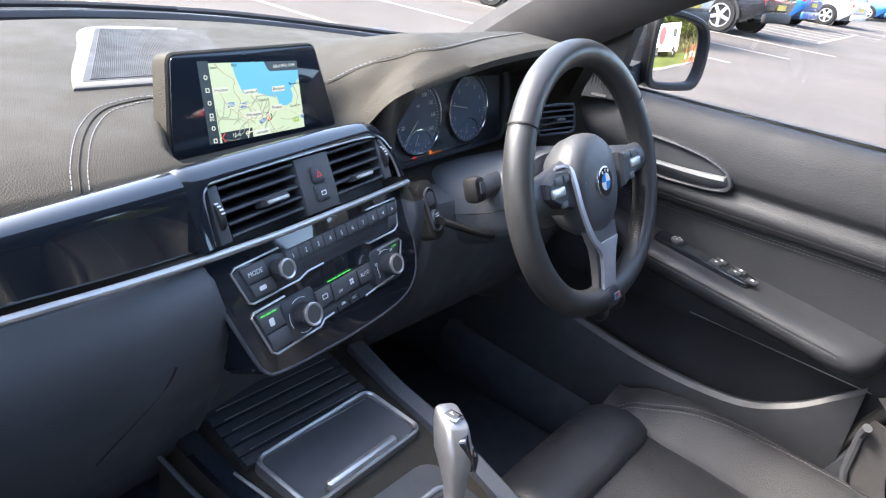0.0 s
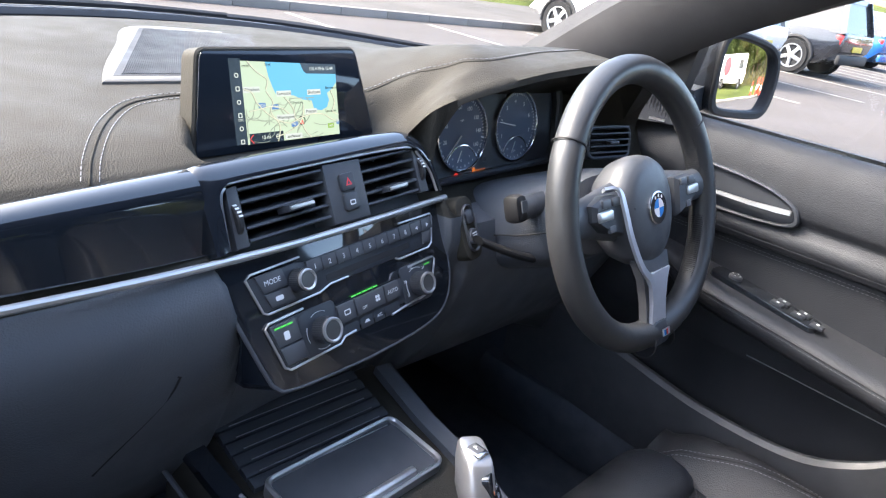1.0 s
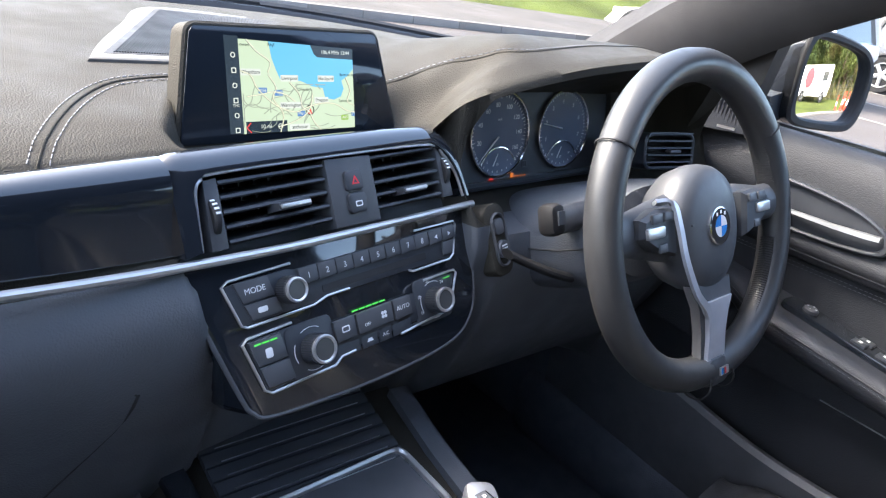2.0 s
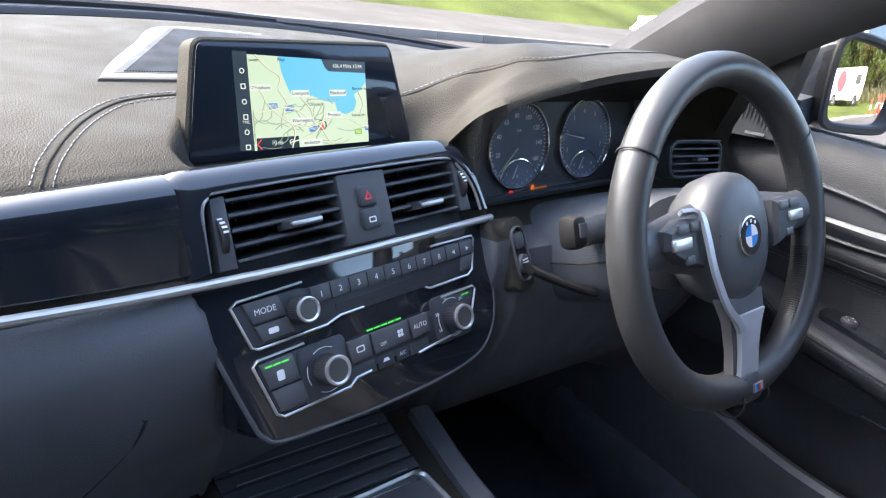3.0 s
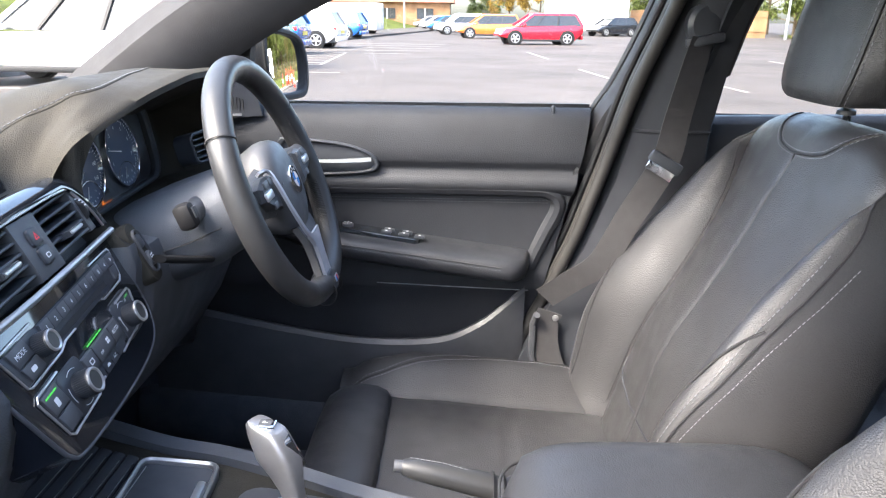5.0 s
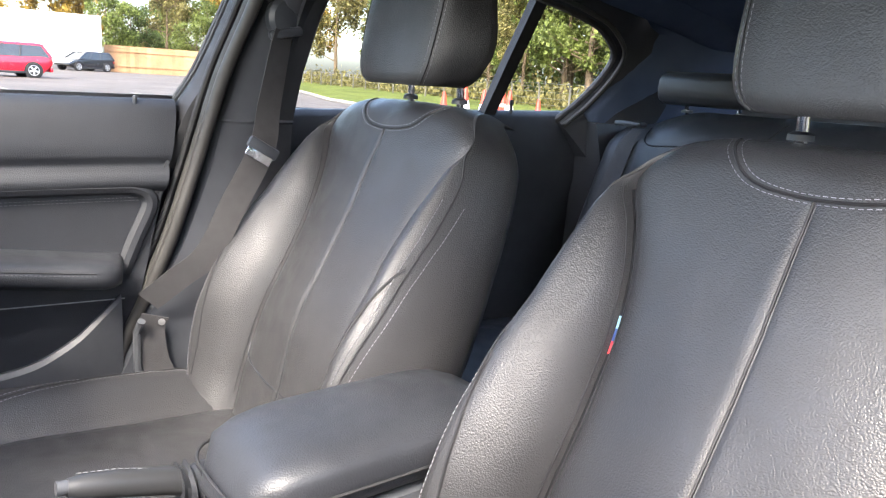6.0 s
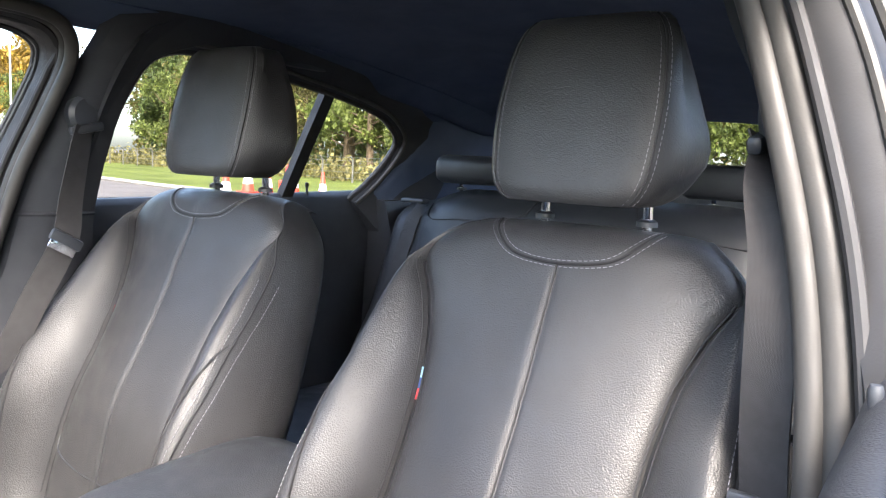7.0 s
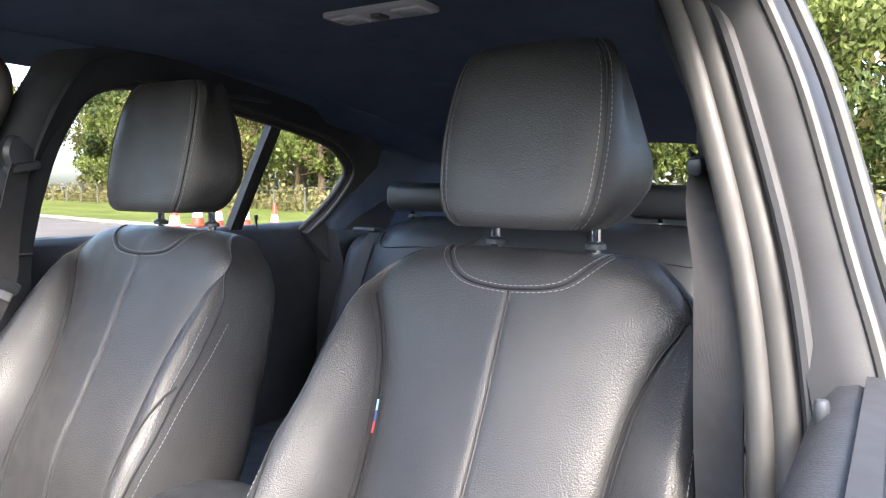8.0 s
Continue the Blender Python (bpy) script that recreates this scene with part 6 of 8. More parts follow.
def car_door(sx, win):
    side = "driver's" if sx > 0 else "passenger's"
    d = thing("car_door", pose(sx * 0.70, 0.5, 0.3), "black padded " + side + " door panel with stitched armrest and chrome handle", "car door", "front doors")
    O = Vector((sx * 0.70, 0.5, 0.3))

    def V(x, y, z):
        return Vector((sx * x, y, z - (0.022 * ss(0.85, 0.98, z) * (1 - ss(1.05, 1.2, z)) if sx < 0 else 0.0))) - O
    prof = [(1.000, 0.706), (1.004, 0.696), (1.001, 0.684), (0.986, 0.673), (0.960, 0.666), (0.930, 0.662), (0.910, 0.661), (0.902, 0.664), (0.896, 0.669), (0.888, 0.669), (0.878, 0.662), (0.869, 0.658), (0.861, 0.658), (0.853, 0.662), (0.847, 0.669), (0.842, 0.677), (0.838, 0.677), (0.80, 0.682), (0.745, 0.683), (0.69, 0.680), (0.660, 0.676), (0.652, 0.678), (0.640, 0.684), (0.60, 0.690), (0.54, 0.692), (0.42, 0.690), (0.36, 0.686)]
    rings = []
    for k in range(41):
        t = k / 40
        rings.append([V(x, lerp(rear_edge(z), 0.97, t ** 1.0), z) for z, x in prof] + [V(0.72, lerp(rear_edge(0.36), 0.97, t), 0.36), V(0.72, lerp(rear_edge(0.99), 0.97, t), 0.99)])
    pan = part("panel", loft(rings), DOOR_SKIN, d, sharp=50)
    # sill strip, bright outer seal
    part("sill_strip", strip([V(0.706, 0.955, 1.000), V(0.706, 0.6, 1.003), V(0.706, 0.108, 1.005)], (1, 0, 0), 0.012, 0.010), RUBBER, d)
    part("sill_trim", tube([V(0.716, 0.955, 1.001), V(0.716, 0.5, 1.004), V(0.716, 0.108, 1.006)], 0.0025, 6), CHROME, d, "bright window strip")
    # lock pin
    pin = part("lock_pin", lathe([(0.0055, -0.012), (0.0055, 0.006), (0.0030, 0.008), (0.0028, 0.018), (0.0040, 0.022), (0.0042, 0.029), (0.0032, 0.032), (0.0002, 0.0325)], 14, m=Matrix.Translation(V(0.681, 0.176, 0.976))), PLASTIC, d)
    part("pin_base", lathe([(0.009, 0.0), (0.008, 0.002), (0.005, 0.003)], 14, m=Matrix.Translation(V(0.681, 0.176, 0.980))), PLASTIC, d)
    # stitched line under the roll
    for z0 in (0.8340, 0.8290):
        part("stitching", stitches([V(0.6765, 0.90 - 0.018 * k, z0) for k in range(41)]), DARK_THREAD, d)
    # armrest
    rings = []
    for k in range(33):
        t = k / 32
        y = lerp(0.203, 0.690, t)
        e = math.sqrt(max(0.0, 1 - max(0.0, (0.12 - t) / 0.12) ** 2.2)) * (1 - 0.55 * ss(0.78, 1.0, t))
        zt = lerp(0.729, 0.794, t)
        th = 0.048 * (0.55 + 0.45 * e)
        w = 0.085 * e + 0.004
        rings.append([V(0.69, y, zt + 0.006), V(0.690 - w * 0.35, y, zt + 0.002), V(0.690 - w * 0.75, y, zt - 0.002), V(0.690 - w * 0.95, y, zt - 0.009), V(0.690 - w, y, zt - 0.020), V(0.690 - w * 0.98, y, zt - th * 0.7), V(0.690 - w * 0.85, y, zt - th * 0.92), V(0.690 - w * 0.55, y, zt - th), V(0.69, y, zt - th)])
    arm = part("armrest", loft(rings), LEATHER_SMOOTH, d, "padded leather armrest", sharp=60)
    ln = [(Vector(r[3]) + Vector(r[4])) / 2 + Vector((-sx * 0.0008, 0, 0.0006)) for r in rings[4:]]
    part("armrest_seam", tube(ln, 0.0012, 5), RUBBER, arm)
    part("stitching", stitches([p + Vector((sx * 0.004, 0, 0.0035)) for p in ln]), DARK_THREAD, arm)
    part("stitching", stitches([p + Vector((-sx * 0.0006, 0, -0.0045)) for p in ln]), DARK_THREAD, arm)
    border = spline([(0.664, 0.62, 0.856), (0.664, 0.40, 0.857), (0.664, 0.215, 0.856), (0.665, 0.178, 0.852), (0.668, 0.160, 0.838), (0.671, 0.158, 0.815), (0.674, 0.178, 0.768), (0.675, 0.192, 0.735), (0.675, 0.206, 0.700)], 6)
    part("insert_border", tube([V(p.x + 0.012, p.y, p.z) for p in border], [0.0155] * len(border), 10), DOOR_SKIN, d, "raised border round the padded insert")
    # window switches
    sm = Matrix.Translation(V(0.656, 0.500, 0.7715)) @ Matrix.Rotation(radians(7.6), 4, "X") @ Matrix.Rotation(sx * radians(-2), 4, "Z")
    sp = part("switch_plate", prism(rrect(0.042, 0.175, 0.012), -0.01, 0.005, 0.002, m=sm), GLOSS, d)
    for (xx, yy) in ((-0.006, -0.055), (0.009, -0.060), (-0.006, -0.085), (-0.007, -0.022), (0.009, -0.026)):
        sw = part("window_switch", box(0.014, 0.019, 0.005, (0, 0, 0), 0.0012, m=sm @ Matrix.Translation((sx * xx, yy, 0.0065))), PLASTIC, sp)
        part("switch_mark", box(0.005, 0.004, 0.0006, (0, 0, 0), m=sm @ Matrix.Translation((sx * xx, yy, 0.0093))), WHITE_PRINT, sp)
    part("mirror_knob", lathe([(0.0105, 0), (0.0105, 0.006), (0.008, 0.008), (0.0002, 0.0082)], 20, m=sm @ Matrix.Translation((0, 0.052, 0.003))), GREY_PLASTIC, sp)
    for k in range(4):
        a = math.pi / 2 * k
        part("switch_mark", box(0.002, 0.002, 0.0005, (0, 0, 0), m=sm @ Matrix.Translation((0.006 * math.cos(a), 0.052 + 0.006 * math.sin(a), 0.0112))), WHITE_PRINT, sp)
    # inner handle in its bowl
    hm = Matrix(((0, 0, -sx, 0), (1, 0, 0, 0), (0, 1, 0, 0), (0, 0, 0, 1)))
    hm = Matrix.Translation(V(0.661, 0.582, 0.912)) @ hm
    bo = [(p.x, p.y) for p in spline([(-0.092, -0.012, 0), (-0.082, 0.006, 0), (-0.045, 0.022, 0), (0.0, 0.030, 0), (0.05, 0.034, 0), (0.088, 0.034, 0), (0.092, 0.010, 0), (0.090, -0.028, 0), (0.04, -0.033, 0), (-0.02, -0.032, 0), (-0.065, -0.028, 0), (-0.086, -0.022, 0), (-0.092, -0.012, 0)], 3)][:-1]
    bi = [(x * 0.90, y * 0.84) for x, y in bo]
    bz = part("handle_bezel", frame_ring(bo, bi, -0.004, 0.0075, 0.002, m=hm), PLASTIC, d)
    part("handle_bowl", prism(bi, -0.006, 0.002, m=hm), PLASTIC, d, "dark handle bowl")
    part("door_handle", loft([[hm @ Vector(p) for p in ((x, y - hh, 0.004 + zz), (x, y + hh, 0.004 + zz), (x, y + hh * 0.8, 0.010 + zz), (x, y - hh * 0.6, 0.011 + zz))] for x, y, hh, zz in ((0.066, -0.008, 0.0020, 0.0), (0.03, -0.006, 0.0028, 0.004), (-0.02, -0.005, 0.0034, 0.007), (-0.058, -0.003, 0.0042, 0.006), (-0.078, -0.002, 0.0040, 0.002))]), CHROME, d, "satin chrome inner door handle")
    # pocket lip and bright line
    lip = spline([(0.660, 0.95, 0.625), (0.646, 0.80, 0.603), (0.638, 0.66, 0.580), (0.636, 0.52, 0.562), (0.638, 0.38, 0.566), (0.646, 0.30, 0.597), (0.661, 0.245, 0.637), (0.674, 0.212, 0.662)], 6)
    rings = []
    for p in lip:
        zb = 0.36
        rings.append([V(p.x + 0.022, p.y, p.z - 0.012), V(p.x + 0.010, p.y, p.z - 0.001), V(p.x, p.y, p.z), V(p.x - 0.007, p.y, p.z - 0.008), V(p.x - 0.006, p.y, p.z - 0.05), V(p.x + 0.004, p.y, lerp(p.z, zb, 0.7)), V(0.676, p.y, zb), V(0.690, p.y, zb)])
    part("pocket", loft(rings), GREY_PLASTIC, d, "dark plastic door pocket")
    part("trim_line", tube([V(0.6750, 0.50, 0.6640), V(0.6755, 0.35, 0.6585), V(0.6760, 0.205, 0.6535)], 0.0011, 5), CHROME, d, "thin bright line")
    # window frame: rear upright and top
    fr = spline([(0.714, 0.138, 0.890), (0.700, 0.118, 0.950), (0.688, 0.098, 1.000), (0.668, 0.066, 1.06), (0.626, 0.028, 1.17), (0.596, 0.012, 1.24), (0.578, 0.030, 1.275), (0.566, 0.10, 1.290), (0.560, 0.25, 1.285), (0.566, 0.38, 1.262), (0.600, 0.55, 1.195), (0.640, 0.78, 1.085), (0.668, 0.93, 1.004)], 6)
    rings = []
    for i, p in enumerate(fr):
        dd = (fr[min(i + 1, len(fr) - 1)] - fr[max(0, i - 1)]).normalized()
        nrm = Vector((1, 0, 0)).cross(dd).normalized()
        w = 0.024 if i > 32 else 0.050
        q = p + nrm * -0.0
        o2 = p + nrm * w
        rings.append([V(q.x + 0.046, o2.y, o2.z), V(q.x + 0.020, q.y, q.z), V(q.x + 0.007, q.y + 0.001, q.z), V(q.x - 0.004, lerp(q.y, o2.y, 0.06), lerp(q.z, o2.z, 0.06)), V(q.x - 0.022, lerp(q.y, o2.y, 0.22), lerp(q.z, o2.z, 0.22)), V(q.x - 0.027, lerp(q.y, o2.y, 0.5), lerp(q.z, o2.z, 0.5)), V(o2.x - 0.020, o2.y, o2.z)])
    part("window_frame", loft(rings), RUBBER, d, "dark grey window frame trim")
    part("glass_seal", tube([V(p.x + 0.024, p.y, p.z) for p in fr], 0.0050, 8), SEAL, d, "rubber glass channel")
    part("outer_frame", tube([V(p.x + 0.042, p.y - 0.002, p.z + 0.001) for p in fr], 0.0060, 8), SEAL, d)
    if win:
        poly = [(p.y, p.z) for p in fr]
        g = bmesh.new()
        loft([[V(glass_x(z) + off, y, z) for y, z in poly] for off in (0.0, 0.003)], bm=g)
        w = part("window_pane", g, GLASS, d, "clear side window")
        w.visible_shadow = False
    # mirror foot triangle and speaker at the front corner
    tri = [(0.945, 0.985), (0.745, 0.985), (0.730, 1.010), (0.705, 1.115), (0.80, 1.070)]
    if win:
        part("corner_panel", loft([[V(0.690 - 0.25 * (z - 0.965) + off, y, z) for y, z in tri] for off in (-0.012, 0.02)]), RUBBER, d, "dark triangular panel at the mirror")
    # outer skin
    part("outer_skin", loft([[V(x, y, z) for z, x in ((1.002, 0.724), (0.95, 0.747), (0.80, 0.80), (0.62, 0.835), (0.45, 0.83), (0.28, 0.80), (0.28, 0.78), (0.62, 0.81), (0.80, 0.775), (0.985, 0.722))] for y in (0.06, 0.3, 0.6, 0.98)]), PAINT_BLACK, d, "dark painted outer skin")
    return d


car_door(1, True)
car_door(-1, False)

# tweeter panel between dashboard and driver's window
for sx in (1,):
    tw = thing("tweeter_speaker", pose(sx * 0.62, 0.80, 0.98), "small black speaker grille in the corner of the dashboard", "speaker")
    def V(x, y, z, sx=sx):
        return Vector((sx * x, y, z)) - Vector((sx * 0.62, 0.80, 0.98))
    rim_l = [(0.662, 0.70, 0.985), (0.660, 0.71, 1.03), (0.650, 0.78, 1.060), (0.635, 0.86, 1.045), (0.618, 0.935, 0.992), (0.64, 0.80, 0.978)]
    part("housing", loft([[V(x + 0.03, y, z) for x, y, z in rim_l], [V(x, y, z) for x, y, z in rim_l]]), PILLAR, tw)
    gm = bmesh.new()
    for k in range(16):
        t = k / 15
        a = Vector((lerp(0.658, 0.643, t), lerp(0.732, 0.815, t), lerp(0.993, 0.989, t)))
        b = Vector((a.x - 0.002, a.y, lerp(1.014, 1.030, t * 2) if t < 0.5 else lerp(1.030, 0.995, t * 2 - 1)))
        tube([V(a.x - 0.002, a.y, a.z), V(b.x - 0.002, b.y, b.z)], 0.0016, 5, bm=gm)
    part("mesh", gm, RUBBER, tw)["kind"] = "stuff"
    part("maker_bar", strip([V(0.6535, 0.735, 0.987), V(0.6415, 0.815, 0.985)], (0, 0, 1), 0.004, 0.002), CHROME, tw, "small pale lettering, unreadable")

# side air vent beside the wheel
sv = thing("side_air_vent", frame_of((0.537, 0.760, 0.952), -14, 14, 2), "black side air vent with a satin edge", "air vent")
part("surround", frame_ring(rrect(0.092, 0.050, 0.013), rrect(0.082, 0.041, 0.010), -0.03, 0.004, 0.002), PLASTIC, sv)
part("edge", tube([(-0.045, -0.005, 0.004), (-0.044, 0.016, 0.004), (-0.038, 0.0240, 0.004), (0.0, 0.0250, 0.004), (0.04, 0.0240, 0.004)], 0.0010, 5), GREY_PLASTIC, sv)
part("backing", prism(rrect(0.082, 0.041, 0.010), -0.035, -0.03), RUBBER, sv)
for k in range(4):
    part("slat", box(0.081, 0.0020, 0.020, (0, -0.0145 + 0.0095 * k, -0.006)), PLASTIC, sv)
part("slider", box(0.020, 0.005, 0.012, (0.005, 0.0, 0.004), 0.002), GREY_PLASTIC, sv)

# ---- wing mirror ----
for sx in (1,):
    M = Matrix.Translation((sx * 0.826, 0.690, 1.068)) @ Matrix.Rotation(sx * radians(-16.0), 4, "Z") @ Matrix.Rotation(radians(-3.8), 4, "X") @ Matrix(((sx, 0, 0, 0), (0, 0, -1, 0), (0, 1, 0, 0), (0, 0, 0, 1))) @ Matrix.Translation((-0.014, 0.002, 0)) @ Matrix.Diagonal((0.68, 0.96, 1, 1))
    wm = thing("wing_mirror", M, "black wing mirror reflecting the car park behind", "wing mirror")
    ol = [(p.x, p.y) for p in spline([(-0.118, -0.048, 0), (-0.122, 0.02, 0), (-0.112, 0.062, 0), (-0.08, 0.072, 0), (0.02, 0.064, 0), (0.085, 0.050, 0), (0.115, 0.020, 0), (0.118, -0.030, 0), (0.100, -0.066, 0), (0.06, -0.076, 0), (-0.06, -0.074, 0), (-0.105, -0.066, 0), (-0.118, -0.048, 0)], 4)][:-1]
    part("housing", loft([[(x * s1, y * s1, z) for x, y in ol] for s1, z in ((0.35, -0.11), (0.70, -0.095), (0.92, -0.06), (1.0, -0.02), (1.0, 0.006), (0.965, 0.010), (0.90, 0.006), (0.89, -0.006))]), PAINT_BLACK, wm, "dark glossy housing")
    part("rim", frame_ring(ol, [(x * 0.87, y * 0.82) for x, y in ol], -0.01, 0.012, 0.003), RUBBER, wm)
    # slightly domed glass
    part("mirror_glass", loft([[(x * 0.875 * s, y * 0.825 * s, z0 - ((x * 0.875 * s) ** 2 + (y * 0.825 * s) ** 2) / 3.2) for x, y in ol] for s, z0 in ((1.0, -0.004), (1.0, 0.0045), (0.85, 0.0045), (0.7, 0.0045), (0.55, 0.0045), (0.4, 0.0045), (0.25, 0.0045), (0.12, 0.0045), (0.02, 0.0045))]), MIRROR, wm, "mirror glass")
    part("foot", loft([[(-0.10 + x, -0.045 + y, z) for x, y, z in ((0, -0.022, -0.07), (0, 0.022, -0.07), (0, 0.022, -0.01), (0, -0.022, -0.01))], [(-0.165 + x, -0.055 + y, z) for x, y, z in ((0, -0.022, -0.06), (0, 0.022, -0.06), (0, 0.022, 0.0), (0, -0.022, 0.0))]]), PLASTIC, wm)

# ---- seat belts ----
for sx in (1, -1):
    O = Vector((sx * 0.60, 0.0, 1.15))
    def V(x, y, z, sx=sx):
        return Vector((sx * x, y, z)) - O
    be = thing("seat_belt", Matrix.Translation(O), "dark grey seat belt hanging unfastened beside the front seat", "seat belt", "front seat belts")
    if sx > 0:
        line = spline([(0.562, -0.040, 1.130), (0.562, -0.033, 1.10), (0.561, -0.014, 1.006), (0.550, 0.004, 0.931), (0.556, 0.051, 0.837), (0.576, 0.090, 0.747), (0.602, 0.135, 0.701), (0.630, 0.178, 0.657)], 8)
    else:
        line = spline([(0.562, -0.046, 1.130), (0.574, -0.030, 1.105), (0.592, 0.020, 1.05), (0.600, 0.045, 0.98), (0.600, 0.025, 0.88), (0.606, 0.0, 0.76), (0.625, 0.05, 0.66), (0.634, 0.12, 0.62)], 8)
    part("webbing", strip([V(*p) for p in line], [(lerp(-0.50, 0.25, ss(0.0, 0.6, k / len(line))) * sx, 1, 0.2) if sx > 0 else Vector((0.2, 1, 0)).lerp(Vector((1, -0.5, 0)), ss(0.05, 0.3, k / len(line)) - ss(0.75, 1.0, k / len(line))) for k in range(len(line))], 0.046, 0.0018), BELT, be)
    line = spline([(0.634, 0.165, 0.628), (0.640, 0.172, 0.60), (0.640, 0.165, 0.54), (0.628, 0.142, 0.48), (0.61, 0.125, 0.445), (0.60, 0.11, 0.40)], 8)
    part("lower_webbing", strip([V(*p) for p in line], [(0.15 * sx, 1, 0.0)] * len(line), 0.047, 0.0018), BELT, be)
    part("anchor_loop", tube([V(0.622, 0.192, 0.625), V(0.640, 0.196, 0.60), V(0.643, 0.196, 0.53), V(0.632, 0.178, 0.47)], 0.007, 8), GREY_PLASTIC, be, "grey plastic belt sleeve")
    part("belt_label", strip([V(0.600, 0.118, 0.452), V(0.597, 0.114, 0.438)], (0.15 * sx, 1, 0), 0.040, 0.003), SEAL, be, "pale sewn label, unreadable")
    gd = part("upper_guide", lathe([(0.036, -0.012), (0.036, 0.0), (0.030, 0.008), (0.012, 0.012), (0.0005, 0.012)], 24, m=Matrix.Translation(V(0.574, -0.050, 1.152)) @ Matrix.Rotation(-sx * radians(90), 4, "Y") @ Matrix.Rotation(radians(10), 4, "X")), PLASTIC, be, "black swivel guide")
    part("guide_slot", box(0.014, 0.062, 0.016, (0, 0, 0), 0.005, m=Matrix.Translation(V(0.562, -0.043, 1.128)) @ Matrix.Rotation(radians(-12), 4, "X")), PLASTIC, gd)
    tm = Matrix.Translation(V(0.546, 0.006, 0.928)) @ Matrix.Rotation(radians(30), 4, "X") if sx > 0 else Matrix.Translation(V(0.603, 0.012, 0.82)) @ Matrix.Rotation(radians(90), 4, "Z")
    tg = part("tongue", box(0.010, 0.060, 0.020, (0, 0, 0.006), 0.004, m=tm), PLASTIC, be, "black belt tongue grip")
    part("tongue_plate", box(0.0035, 0.050, 0.016, (-sx * 0.002, 0.001, -0.010), 0.0015, m=tm), BRIGHT, tg, "steel tongue plate")
    part("stop_button", lathe([(0.006, -0.002), (0.006, 0.002), (0.0002, 0.003)], 12, m=Matrix.Translation(V(0.6325, 0.155, 0.615)) @ Matrix.Rotation(-sx * radians(90), 4, "Y")), CHROME, be)

# ---- rear doors (inner panels), divider bars and panes ----
for sx in (1, -1):
    O = Vector((sx * 0.70, -0.5, 0.3))
    def V(x, y, z, sx=sx):
        return Vector((sx * x, y, z)) - O
    d = thing("rear_door", Matrix.Translation(O), "black padded rear door panel below the side window", "car door", "rear doors")
    prof = [(1.0, 0.700), (0.998, 0.682), (0.985, 0.670), (0.93, 0.662), (0.84, 0.660), (0.80, 0.668), (0.70, 0.670), (0.50, 0.675), (0.36, 0.68)]
    part("panel", loft([[V(x, y, z + 0.02 * (-y - 0.1) * (z > 0.9) - 0.006) for z, x in prof] + [V(0.72, y, 0.36), V(0.72, y, 0.985)] for y in (-0.10, -0.25, -0.4, -0.55, -0.7, -0.85, -0.93)]), DOOR_SKIN, d, sharp=50)
    part("lock_pin", lathe([(0.0052, -0.012), (0.0048, 0.008), (0.0034, 0.010), (0.0034, 0.020), (0.0056, 0.024), (0.0045, 0.033), (0.0002, 0.033)], 12, m=Matrix.Translation(V(0.680, -0.685, 0.998))), PLASTIC, d)
    part("divider", loft([[V(x + a, y + b, z) for a, b in ((-0.012, -0.018), (0.012, -0.018), (0.012, 0.018), (-0.012, 0.018))] for x, y, z in ((0.690, -0.612, 0.985), (0.645, -0.640, 1.12), (0.585, -0.662, 1.265))]), RUBBER, d, "black window divider bar")
    poly = [(p.y, p.z) for p in rear_window_line(3)] + [(-0.105, 0.985)]
    g = part("window_pane", loft([[V(glass_x(z) - 0.004 + o2, y, z) for y, z in poly] for o2 in (0, 0.003)]), TINT, d, "lightly tinted rear side window")
    g.visible_shadow = False
    part("sill_trim", tube([V(0.712, -0.11, 0.983), V(0.710, -0.5, 0.992), V(0.705, -0.9, 1.0)], 0.003, 6), CHROME, d)
    part("outer_skin", loft([[V(x, y, z) for z, x in ((0.995, 0.716), (0.94, 0.745), (0.80, 0.80), (0.62, 0.835), (0.45, 0.83), (0.28, 0.80), (0.28, 0.78), (0.62, 0.81), (0.80, 0.775), (0.975, 0.714))] for y in (0.055, -0.4, -0.9)]), PAINT_BLACK, d)
# side trim next to the rear seat
for sx in (1, -1):
    bm = bmesh.new()
    loft([[(sx * x, y, z) for x, z in ((0.66, 0.99), (0.60, 0.985), (0.575, 0.90), (0.57, 0.5), (0.72, 0.5), (0.72, 0.99))] for y in (-0.905, -1.1, -1.42)], bm=bm)
    alone("trim_rear_side", bm, LEATHER_SMOOTH, "dark trim beside the rear seat", "trim", "structure")

# ---- rear bench ----
rs = thing("rear_bench", pose(0, -0.85, 0.40), "black leather rear bench seat with folded headrests", "bench seat")
RO = Vector((0, -0.85, 0.40))
def rear_face(x, v):
    """Front of the rear backrest."""
    a = abs(x)
    f = 0.022 * math.exp(-((a - 0.30) / 0.13) ** 4) + 0.012 * math.exp(-(x / 0.10) ** 4)
    f += 0.030 * ss(0.44, 0.56, a) * ss(0.5, 0.2, v) - 0.10 * max(0, (a - 0.53) / 0.07) ** 2
    f -= 0.05 * max(0.0, (v - 0.90) / 0.10) ** 2
    f -= 0.008 * (math.exp(-((a - 0.145) / 0.006) ** 2) + math.exp(-((a - 0.455) / 0.006) ** 2))
    return f


